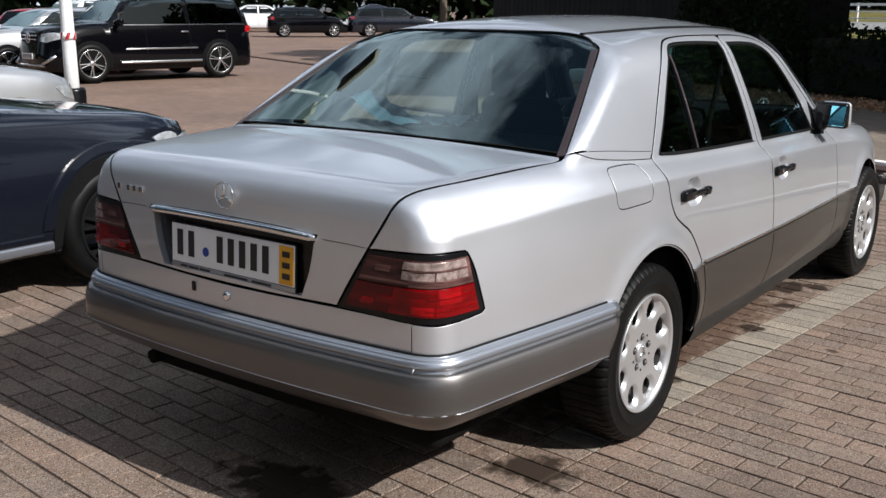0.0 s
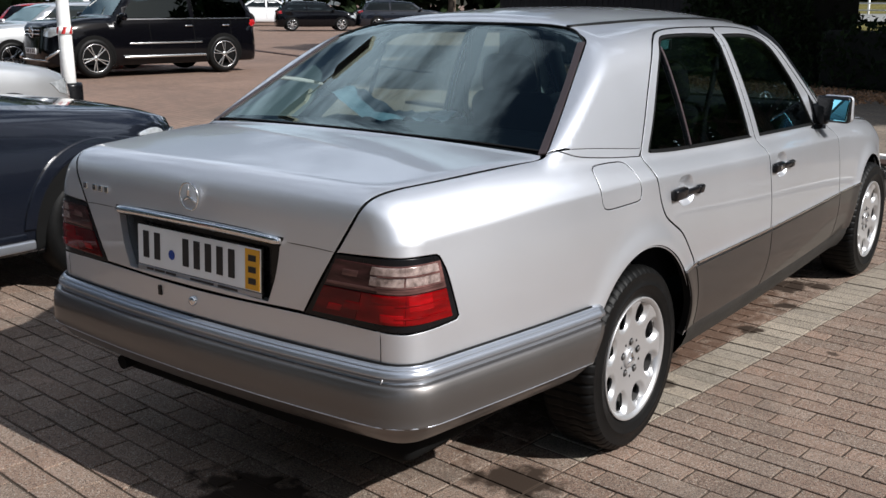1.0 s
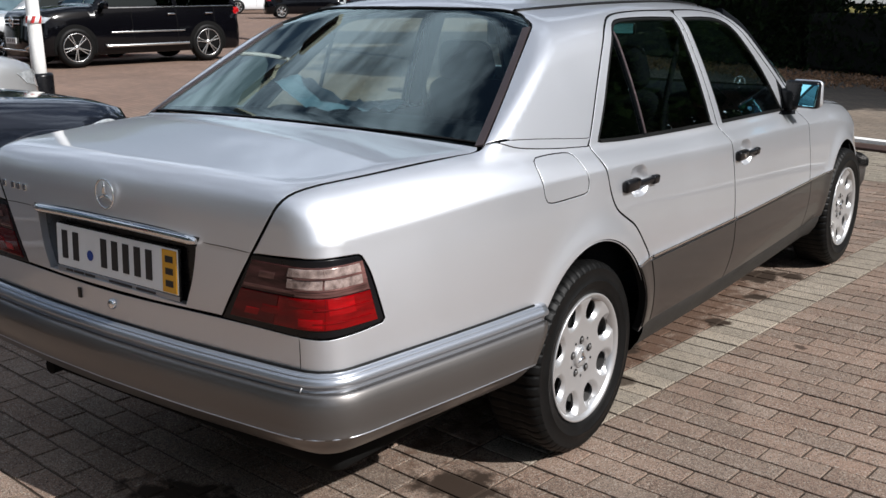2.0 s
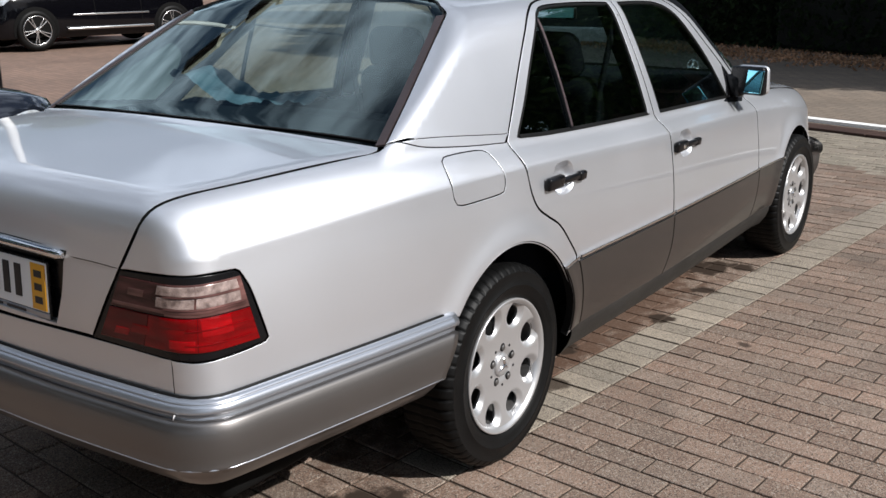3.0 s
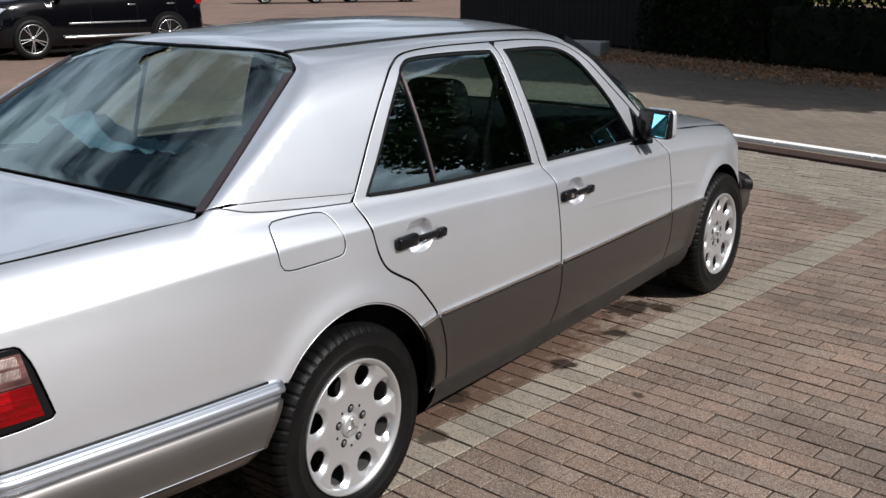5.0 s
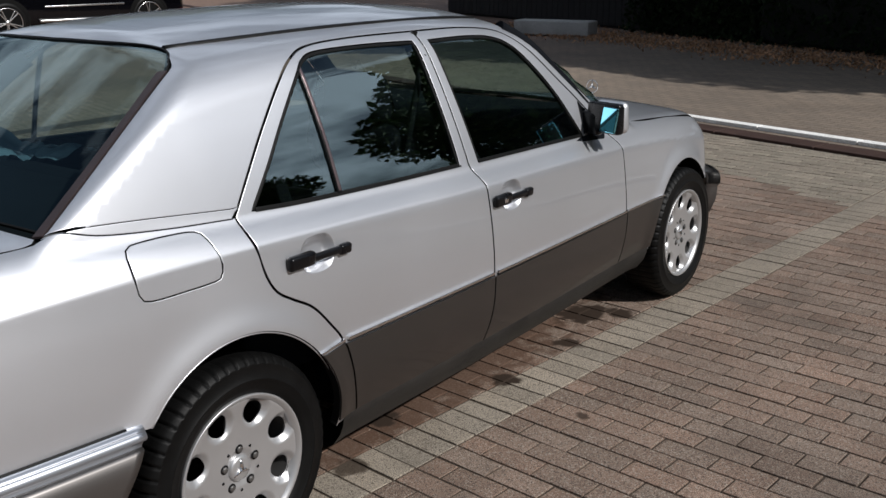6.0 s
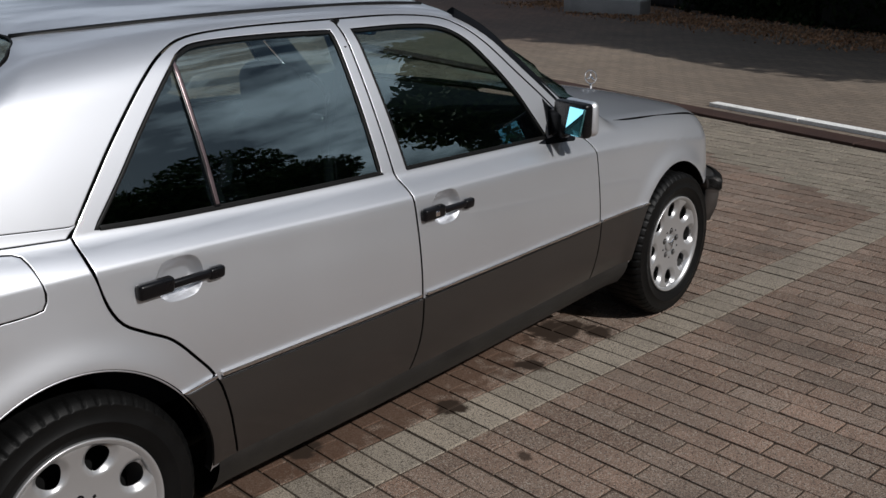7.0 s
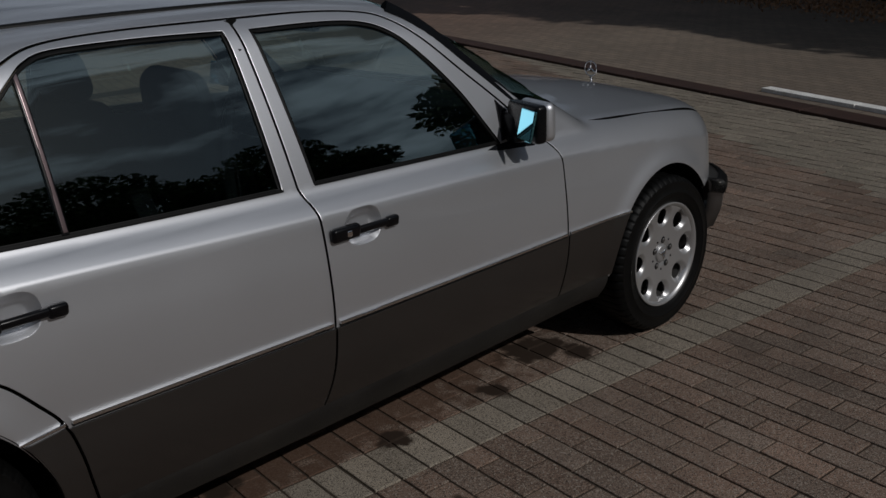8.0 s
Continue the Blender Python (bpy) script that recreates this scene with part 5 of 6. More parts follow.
def other_car(name, label, paint, m, L, W, H, wb, fo, zb, nose, cowl, tail, yb, yt, ry_top, ry_base, r=0.33, glass_mat=None, kind="saloon", detail=True):
    """A parked car: nose, cowl and tail are heights of the line along its top; yb, yt the foot and head of the windscreen; ry_top, ry_base those of the back window."""
    ob = thing(name, label, "car", m, "parked cars")
    line = smooth_curve([-L / 2 - 0.1, -L / 2 + 0.3, ry_base, yb, (yb + L / 2) / 2, L / 2 - 0.15, L / 2 + 0.1], [tail - 0.05, tail, zb + 0.02, cowl, (cowl + nose) / 2 + 0.03, nose, nose - 0.12])

    def low(x, y, z):
        ax = np.abs(x)
        side = ax - (W / 2 - 0.10 * ((z - 0.58) / 0.5) ** 2 - 0.13 * (np.abs(y) / (L / 2)) ** 7)
        top = z - (line(y) + 0.035 * (1 - (ax / (W / 2)) ** 2))
        front = y - (L / 2 - 0.30 * (ax / (W / 2)) ** 4 - 0.16 * np.maximum(z - 0.5, 0))
        rear = -y - (L / 2 - 0.20 * (ax / (W / 2)) ** 4 - 0.10 * np.maximum(z - 0.6, 0))
        f = smax(smax(side, front, 0.16), rear, 0.12)
        return smax(smax(f, top, 0.10), 0.20 - z, 0.06)

    def cab(x, y, z):
        ax = np.abs(x)
        side = ax - (W / 2 - 0.075 - 0.33 * np.maximum(z - zb, -0.2))
        roof = z - (H - 0.06 * (ax / 0.6) ** 2.2 - 0.035 * ((y - (yt + ry_top) / 2) / 0.9) ** 2)
        k = (yb - yt) / (H - cowl)
        screen = (y - (yb - (z - cowl) * k)) / math.sqrt(1 + k * k)
        k2 = (ry_top - ry_base) / (H - zb)
        back = ((ry_base + (z - zb) * k2) - y) / math.sqrt(1 + k2 * k2)
        f = smax(smax(side, roof, 0.08), smax(screen, back, 0.01), 0.06)
        return np.maximum(f, zb - 0.1 - z)

    hull_of = lambda x, y, z: smin(low(x, y, z), cab(x, y, z), 0.02)
    put("body", capsule("body", hull_of, L / 2), paint, ob)
    flat = lambda pts: np.array([((W / 2 - 0.3) if i % 2 else W / 2, y, z) for i, (y, z) in enumerate(pts)])
    flank = (1, 0, 0)
    ax_f, ax_r = L / 2 - fo, L / 2 - fo - wb
    right = []
    for y in (ax_f, ax_r):
        ring = flat([(y + (r + 0.055) * math.cos(q), r + 0.015 + (r + 0.045) * math.sin(q)) for q in np.linspace(-0.35, math.pi + 0.35, 30)])
        right.append(put("wheel_arch", sheet("wheel_arch", [ring], flank, 0.08, lift=0.004, rim=0.01, surface=hull_of), GAP, ob))
    mid = (yt + ry_top) / 2 + 0.05
    top_z = H - 0.10
    slope = lambda z: yb - (z - cowl) * (yb - yt) / (H - cowl) - 0.16
    back_slope = lambda z: ry_base + (z - zb) * (ry_top - ry_base) / (H - zb) + 0.14
    panes = [[(slope(zb + 0.03), zb + 0.03), (slope(top_z - 0.03), top_z - 0.03), (slope(top_z) - 0.1, top_z), (mid + 0.04, top_z), (mid + 0.04, zb + 0.015)],
             [(mid - 0.04, zb + 0.015), (mid - 0.04, top_z), (back_slope(top_z) + 0.05, top_z), (back_slope(zb + 0.12), zb + 0.12), (back_slope(zb + 0.05) + 0.05, zb + 0.03)]]
    for pane in panes:
        ring = np.vstack([spline(flat([pane[i], pane[(i + 1) % len(pane)]]), 0.06)[:-1] for i in range(len(pane))])
        right.append(put("side_window", sheet("side_window", [ring], flank, 0.10, lift=0.004, rim=0.006, surface=hull_of), glass_mat or DARK_GLASS, ob))
    trim = [(slope(zb) + 0.03, zb + 0.012), (back_slope(zb) - 0.03, zb + 0.012), (back_slope(zb) - 0.03, zb - 0.006), (slope(zb) + 0.03, zb - 0.006)]
    ring = np.vstack([spline(flat([trim[i], trim[(i + 1) % 4]]), 0.08)[:-1] for i in range(4)])
    right.append(put("belt_trim", sheet("belt_trim", [ring], flank, 0.10, lift=0.008, rim=0.008, gap=0, soft=0.002, surface=hull_of), CHROME if detail else RUBBER, ob))
    for ys in ((mid, 0.012), (mid + 0.95, 0.008), (mid - 0.85, 0.008)):
        a = [(ys[0] - 0.004, 0.36), (ys[0] - 0.004, zb - 0.02), (ys[0] + 0.004, zb - 0.02), (ys[0] + 0.004, 0.36)]
        ring = np.vstack([spline(flat([a[i], a[(i + 1) % 4]]), 0.08)[:-1] for i in range(4)])
        right.append(put("door_gap", sheet("door_gap", [ring], flank, 0.2, lift=0.002, rim=0.003, gap=0, soft=0.001, surface=hull_of), GAP, ob))
    hx, hz = W / 2 - 0.24, nose - 0.10
    lamp = np.array([(hx - 0.17, L / 2, hz - 0.09), (hx - 0.14, L / 2, hz + 0.05), (hx + 0.10, L / 2 - 0.16, hz + 0.08), (hx + 0.23, L / 2 - 0.36, hz + 0.06), (hx + 0.2, L / 2 - 0.26, hz - 0.04), (hx + 0.02, L / 2 - 0.05, hz - 0.11)])
    right.append(put("headlamp", sheet("headlamp", [np.vstack([spline([lamp[i], lamp[(i + 1) % 6]], 0.04)[:-1] for i in range(6)])], (0.7, 1, 0.25), 0.05, lift=0.005, rim=0.012, surface=hull_of), HEADLAMP, ob))
    tx, tz = W / 2 - 0.13, max(tail - 0.14, zb - 0.14)
    tl = np.array([(tx - 0.15, -L / 2, tz - 0.09), (tx - 0.12, -L / 2, tz + 0.08), (tx + 0.12, -L / 2 + 0.2, tz + 0.10), (tx + 0.12, -L / 2 + 0.22, tz - 0.05)])
    right.append(put("tail_lamp", sheet("tail_lamp", [np.vstack([spline([tl[i], tl[(i + 1) % 4]], 0.04)[:-1] for i in range(4)])], (0.7, -1, 0.15), 0.05, lift=0.005, rim=0.012, surface=hull_of), TAIL_RED, ob))
    for q in right:
        mirrored(q, ob)
    k = (yb - yt) / (H - cowl)
    scr = np.array([(sx * w2, yb - (z - cowl) * k, z) for sx, w2, z in ((-1, W / 2 - 0.2, cowl + 0.05), (1, W / 2 - 0.2, cowl + 0.05), (1, W / 2 - 0.33, H - 0.07), (-1, W / 2 - 0.33, H - 0.07))])
    put("windscreen", sheet("windscreen", [np.vstack([spline([scr[i], scr[(i + 1) % 4]], 0.06)[:-1] for i in range(4)])], (0, 1, k), 0.12, lift=0.004, rim=0.006, surface=hull_of), CLEAR_GLASS, ob)
    k2 = (ry_top - ry_base) / (H - zb)
    bck = np.array([(sx * w2, ry_base + (z - zb) * k2, z) for sx, w2, z in ((-1, W / 2 - 0.24, zb + 0.08), (1, W / 2 - 0.24, zb + 0.08), (1, W / 2 - 0.34, H - 0.09), (-1, W / 2 - 0.34, H - 0.09))])
    put("back_window", sheet("back_window", [np.vstack([spline([bck[i], bck[(i + 1) % 4]], 0.06)[:-1] for i in range(4)])], (0, -1, max(0.2, k2)), 0.12, lift=0.004, rim=0.006, surface=hull_of), glass_mat or DARK_GLASS, ob)
    gr = np.array([(-0.36, L / 2, nose - 0.22), (-0.40, L / 2, nose - 0.06), (0.40, L / 2, nose - 0.06), (0.36, L / 2, nose - 0.22)])
    put("grille", sheet("grille", [np.vstack([spline([gr[i], gr[(i + 1) % 4]], 0.05)[:-1] for i in range(4)])], (0, 1, 0), 0.08, lift=0.005, rim=0.012, surface=hull_of), GAP, ob)
    if detail:
        front_y = lambda x, z: onto_skin(np.array([(x, L / 2 + 0.5, z)]), (0, -1, 0), 1.5, surface=hull_of)[0][1]
        for dz in (-0.10, -0.17):
            part("grille_bar", tube([(x, front_y(x, nose + dz) + 0.014, nose + dz) for x in np.linspace(-0.36, 0.36, 9)], 0.014, 6), CHROME, ob)
        part("number_plate", rbox((0.50, 0.012, 0.11), (0, front_y(0, 0.50) + 0.012, 0.50), 0.004), PLATE, ob)
        for x in (-0.17, -0.09, 0.0, 0.09, 0.17):
            part("plate_bar", rbox((0.04, 0.004, 0.07), (x, front_y(0, 0.50) + 0.02, 0.50), 0), INK, ob)
        low_bar = [(x, front_y(x, 0.33) + 0.012, 0.33) for x in np.linspace(-0.62, 0.62, 13)]
        part("lower_bar", tube(low_bar, 0.022, 8), SPOKE, ob)
    for s in (1, -1):
        base = Vector((s * (W / 2 - 0.03), slope(zb) - 0.02, zb + 0.06))
        part("door_mirror", rbox((0.20, 0.11, 0.14), (base.x + s * 0.08, base.y, base.z), 0.045, (0, 0, 0), 4), paint, ob)
        for y in (ax_f, ax_r):
            other_wheel(ob, s * (W / 2 + 0.008), y, r, 5 if detail else 7, 17 * y)
        for q in (mid + 0.12, mid - 0.72):
            part("door_handle", rbox((0.03, 0.17, 0.03), (s * (W / 2 - 0.012), q, zb - 0.13), 0.012), CHROME if detail else paint, ob)
    part("cabin_shade", rbox((W - 0.5, abs(yt - ry_base), 0.5), (0, (yt + ry_base) / 2, 0.62), 0.05), CLOTH, ob)
    for x in (-0.36, 0.36):
        part("seat_back", rbox((0.48, 0.14, 0.66), (x, mid - 0.1, zb + 0.05), 0.06, (12, 0, 0), 3, 0.25), CLOTH, ob)
    return ob, hull_of


BLACK_PAINT = mat("black_car_paint", (0.002, 0.002, 0.003), 0.12, 0, 0.3, 0.1, 2, spec=0.2)
NIGHT_PAINT = mat("dark_blue_grey_paint", (0.007, 0.009, 0.015), 0.2, 0.12, 1.0, 0.05, 2)
PALE_PAINT = mat("bright_silver_paint", (0.55, 0.56, 0.57), 0.34, 0.7, 0.9, 0.03, 2)
WHITE_PAINT = mat("white_car_paint", (0.75, 0.76, 0.77), 0.25, 0, 1.0, 0.03, 2)
RED_PAINT = mat("red_car_paint", (0.36, 0.012, 0.016), 0.22, 0, 1.0, 0.05, 2)


def facing(x, y, deg, k=1.0):
    return pose(x, y, 0, 0, 0, deg) @ Matrix.Diagonal((k, k, k, 1))


near_car, near_hull = other_car("dark_saloon_car", "dark blue-grey saloon parked beside the silver one", NIGHT_PAINT, facing(-3.25, -1.36, 0), 4.6, 1.80, 1.45, 2.76, 0.80, 0.93, 0.80, 0.98, 1.02, 0.68, 0.0, -1.05, -1.70, 0.325)
for s in (1, -1):
    part("sill_trim", rbox((0.03, 2.3, 0.05), (s * 0.905, -0.05, 0.285), 0.012), STRIP, near_car)
    part("rub_strip", rbox((0.012, 1.6, 0.02), (s * 0.897, -0.55, 0.46), 0.004), CHROME, near_car)
for w in near_car.children:
    for q in w.children:
        if q.name.startswith(("spoke", "hub", "rim")):
            q.data.materials[0] = GAP
ring = np.array([(0.9 if i % 2 else 0.6, 1.5 + q * math.cos(a), 0.34 + q * math.sin(a)) for i, (a, q) in enumerate([(a, 0.44) for a in np.linspace(0.05, math.pi - 0.05, 30)] + [(a, 0.378) for a in np.linspace(math.pi - 0.05, 0.05, 30)])])
lip = put("arch_flare", sheet("arch_flare", [ring], (1, 0, 0), 0.03, lift=0.012, rim=0.02, gap=0, soft=0.012, surface=near_hull), NIGHT_PAINT, near_car)
mirrored(lip, near_car)
eye_ring = np.array([(0.85, 1.88 + 0.10 * math.cos(a), 0.755 + (0.038 + 0.012 * math.cos(a)) * math.sin(a)) for a in np.linspace(0, 2 * math.pi, 24, endpoint=False)])
mirrored(put("side_lens", sheet("side_lens", [eye_ring], (0.85, 0.1, 0.5), 0.02, lift=0.008, rim=0.012, gap=0, soft=0.008, surface=near_hull), HEADLAMP, near_car), near_car)
other_car("silver_saloon_car", "bright silver saloon parked nose to the yard", PALE_PAINT, facing(-6.9, 0.2, 0), 4.7, 1.82, 1.46, 2.75, 0.82, 0.93, 0.82, 0.99, 1.02, 1.0, 0.3, -1.1, -1.75, 0.325)
suv, suv_hull = other_car("off_road_car", "black high-bodied off-road car with silver side strips", BLACK_PAINT, facing(-16.25, 10.62, 169.9, 1.06), 4.53, 1.84, 1.67, 2.755, 0.85, 1.07, 0.98, 1.10, 1.10, 1.0, 0.50, -1.95, -2.12, 0.365)
for s in (1, -1):
    part("side_strip", rbox((0.02, 1.55, 0.03), (s * 0.925, -0.05, 0.62), 0.006), SPOKE, suv)
    part("running_board", rbox((0.10, 1.75, 0.05), (s * 0.93, -0.02, 0.37), 0.02), SPOKE, suv)
    part("roof_rail", tube([(s * 0.60, 0.35, 1.58), (s * 0.60, 0.2, 1.655), (s * 0.60, -0.8, 1.70), (s * 0.60, -1.75, 1.655), (s * 0.60, -1.9, 1.59)], 0.018, 8), SPOKE, suv)
    part("bumper_corner", tube([(s * 0.62, 2.25, 0.36), (s * 0.80, 2.05, 0.52)], 0.03, 8), SPOKE, suv)
badge_y = onto_skin(np.array([(0, 3.0, 0.84)]), (0, -1, 0), 2.0, surface=suv_hull)[0][1] + 0.03
badge = part("emblem_ring", tube([(0.095 * math.cos(a), badge_y, 0.84 + 0.095 * math.sin(a)) for a in np.linspace(0, 2 * math.pi, 28, endpoint=False)], 0.010, 6, True), CHROME, suv)
for a in (90, 210, 330):
    part("emblem_arm", tube([(0, badge_y, 0.84), (0.09 * math.cos(radians(a)), badge_y, 0.84 + 0.09 * math.sin(radians(a)))], lambda t: 0.016 * (1 - t) + 0.004, 6), CHROME, badge)
part("paper", rbox((0.03, 0.006, 0.20), (0.15, 0.93, 1.38), 0, (55, 0, 0)), PAPER, suv)
other_car("estate_car", "silver estate car parked beside the black one", PALE_PAINT, facing(-18.75, 10.2, 172), 4.6, 1.8, 1.50, 2.75, 0.85, 0.98, 0.86, 1.02, 1.05, 1.0, 0.3, -1.7, -2.1, 0.33)
other_car("hatchback_car", "bright red hatchback standing behind other cars", RED_PAINT, facing(-23.0, 13.2, 20), 4.2, 1.76, 1.48, 2.6, 0.85, 0.97, 0.80, 1.0, 1.05, 0.95, 0.3, -1.5, -1.95, 0.32, detail=False)
other_car("people_carrier", "tall white car standing at the back of the yard", WHITE_PAINT, facing(-26.3, 16.2, 180), 4.8, 1.9, 1.80, 2.9, 0.9, 1.10, 0.98, 1.15, 1.2, 1.1, 0.6, -2.0, -2.2, 0.35, detail=False)
other_car("coupe_car", "white two-door coupe parked in a row", WHITE_PAINT, facing(-48.5, 44.5, -38, 1.25), 4.5, 1.78, 1.42, 2.7, 0.85, 0.95, 0.80, 0.98, 1.02, 0.9, 0.2, -0.9, -1.7, 0.33, detail=False)
other_car("small_hatchback", "black hatchback parked in a row", BLACK_PAINT, facing(-37.6, 37.6, -38, 1.08), 4.1, 1.72, 1.48, 2.5, 0.82, 0.97, 0.80, 1.0, 1.05, 0.95, 0.35, -1.5, -1.9, 0.32, detail=False)
other_car("dark_estate_car", "dark grey estate car parked in a row", NIGHT_PAINT, facing(-35.0, 41.8, -38, 1.12), 4.7, 1.8, 1.48, 2.8, 0.88, 0.96, 0.80, 0.99, 1.04, 1.0, 0.35, -1.8, -2.1, 0.33, detail=False)

# ---- pole with a black foot ----
POLE_WHITE = mat("white_painted_steel", (0.78, 0.78, 0.77), 0.4, 0, 0.2, 0.05, 3, 0.05, 200, dirt=(0.45, 0.42, 0.38), dirt_scale=2.0)
TAPE_RED = mat("red_tape", (0.5, 0.03, 0.03), 0.5, 0, 0, 0.1, 10)
mast_at = Matrix.Translation((-7.15, 3.03, 0))
mast_post = thing("lamp_post", "white steel lamp post with two flat heads and black foot", "lamp post", mast_at)
part("shaft", tube([(0, 0, z) for z in (0.3, 1.0, 2.0, 3.5, 5.0, 6.36)], lambda t: 0.079 - 0.055 * t, 24), POLE_WHITE, mast_post)
part("foot", tube([(0, 0, 0), (0, 0, 0.06), (0, 0, 0.63), (0, 0, 0.66), (0, 0, 0.661)], lambda t: 0.132 if t < 0.7 else (0.122 if t < 0.9 else 0.078), 28), BLACK, mast_post)
HEAD_CREAM = mat("cream_lamp_housing", (0.62, 0.58, 0.46), 0.45, 0.1, 0.2, 0.06, 6)
part("cross_arm", tube([(-0.26, 0, 6.33), (0, 0, 6.36), (0.26, 0, 6.33)], 0.022, 10), HEAD_CREAM, mast_post).matrix_basis = pose(0, 0, 0, 0, 0, 31)
for s in (1, -1):
    lamp_head = part("lamp_head", rbox((0.66, 0.36, 0.14), (s * 0.575, 0, 6.345), 0.015, (0, 0, 0), 3), HEAD_CREAM, mast_post)
    lamp_head.matrix_basis = pose(0, 0, 0, 0, 0, 31)
    part("lamp_glass", rbox((0.62, 0.32, 0.014), (s * 0.575, 0, 6.272), 0.004), BLACK, lamp_head, "dark unlit glass under the lamp head")
tape = part("tape", tube([(0, 0, 1.155), (0, 0, 1.225)], 0.0775, 24), PLATE, mast_post)
for k in range(6):
    a = k * math.pi / 3
    bm = bmesh.new()
    quad = [bm.verts.new((0.0785 * math.cos(a + d), 0.0785 * math.sin(a + d), z)) for d, z in ((0, 1.155), (0.24, 1.155), (0.48, 1.155), (0.86, 1.225), (0.62, 1.225), (0.38, 1.225))]
    bm.faces.new(quad)
    bmesh.ops.solidify(bm, geom=bm.faces[:], thickness=0.0008)
    part("tape_stripe", bm, TAPE_RED, tape)

# ---- trees, hedges, fence, shed ----
BARK = mat("grey_brown_bark", (0.10, 0.075, 0.055), 0.9, 0, 0, 0.3, 5, 0.6, 40)
LEAF = mat("dark_green_leaves", (0.040, 0.068, 0.020), 0.75, 0, 0, 0.3, 0.8, piece=0.45, island=True, spec=0.15)
# hedge and board colours lowered to hold part of the deep shade there
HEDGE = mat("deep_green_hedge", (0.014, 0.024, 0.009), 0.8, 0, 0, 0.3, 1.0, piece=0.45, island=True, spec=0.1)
LITTER = mat("dry_leaf_litter", (0.36, 0.20, 0.11), 0.85, 0, 0, 0.3, 3, piece=0.5, island=True)
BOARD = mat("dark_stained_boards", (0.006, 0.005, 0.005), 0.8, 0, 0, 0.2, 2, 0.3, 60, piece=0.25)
CONCRETE = mat("weathered_concrete", (0.42, 0.41, 0.39), 0.85, 0, 0, 0.12, 3, 0.3, 120, dirt=(0.22, 0.21, 0.19))
rng = np.random.default_rng(5)


def leaf_cards(name, centres, size):
    """Many small bent leaves at given places."""
    n = len(centres)
    a = rng.normal(size=(n, 3))
    a /= np.linalg.norm(a, axis=1, keepdims=True)
    b = np.cross(a, rng.normal(size=(n, 3)))
    b /= np.linalg.norm(b, axis=1, keepdims=True)
    c = np.cross(a, b)
    s = size * rng.uniform(0.6, 1.4, (n, 1))
    v = np.stack([centres - a * s, centres - b * s * 0.5 + c * s * 0.15, centres + a * s, centres + b * s * 0.5 + c * s * 0.15], 1).reshape(-1, 3)
    return mesh_of(name, v, [(4 * i, 4 * i + 1, 4 * i + 2, 4 * i + 3) for i in range(n)])


def tree(label, m, height, spread, leaves, seed, group):
    r = np.random.default_rng(seed)
    ob = thing("tree", label, "tree", m, group)
    top = np.array((r.normal() * 0.3, r.normal() * 0.3, height * 0.72))
    trunk = [np.array((0, 0, 0)), np.array((0.06, 0.03, height * 0.2)), top * (0.5, 0.5, 0.6), top]
    trunk_ob = part("trunk", tube(spline(trunk, 0.4), lambda t: 0.022 * height * (1 - 0.8 * t) + 0.02, 10), BARK, ob)
    blobs = [(top + (0, 0, height * 0.08), spread * 0.6)]
    for k in range(9):
        a = 2 * math.pi * k / 9 + r.uniform(-0.3, 0.3)
        z0 = height * r.uniform(0.22, 0.55)
        tip = np.array((math.cos(a) * spread * r.uniform(0.5, 0.85), math.sin(a) * spread * r.uniform(0.5, 0.85), z0 + height * r.uniform(0.1, 0.32)))
        part("limb", tube(spline([np.array((0.03, 0.02, z0)), tip * (0.5, 0.5, 0) + (0, 0, z0 + (tip[2] - z0) * 0.35), tip], 0.4), lambda t: 0.008 * height * (1 - 0.8 * t) + 0.01, 6), BARK, trunk_ob)
        blobs.append((tip, spread * r.uniform(0.32, 0.5)))
    pts = []
    for c, rad in blobs:
        n = int(leaves * rad**2 / sum(q**2 for _, q in blobs))
        d = r.normal(size=(n, 3))
        d /= np.linalg.norm(d, axis=1, keepdims=True)
        pts.append(c + d * (rad * r.uniform(0.35, 1.08, (n, 1)) ** 0.6) * (1, 1, 0.8))
    put("crown", leaf_cards("crown", np.vstack(pts), 0.15 if leaves > 4000 else 0.2), LEAF, ob)
    return ob


t1 = tree("broad dark green tree casting shade over the yard", pose(2.6, 15.0, 0), 9.0, 3.4, 14000, 1, "trees round the yard")
t2 = tree("tall leafy tree standing beyond the hedge", pose(36, 8, 0), 10.5, 3.6, 13000, 2, "trees round the yard")
t3 = tree("slender leafy tree at the edge of the yard", pose(30, -4, 0), 8.0, 2.3, 5000, 3, "trees round the yard")
# copies at the right stand out of view, added to thicken the yard's shade
for x, y, q, k in ((6.5, 14.5, 40, 1.05), (-2.0, 19.5, 80, 1.1), (-10.5, 23.5, 160, 1.1), (6.6, 18.0, 200, 1.25), (4.8, 15.2, 260, 1.1), (6.0, 15.4, 310, 1.05), (0.4, 15.5, 110, 1.15), (1.6, 17.4, 20, 1.2), (-0.5, 18.4, 220, 1.2), (-30.0, 58.0, 60, 1.5), (1.0, 24.5, 120, 1.2)):
    copy_thing(t1, pose(x, y, 0, 0, 0, q) @ Matrix.Diagonal((k, k, k, 1)))
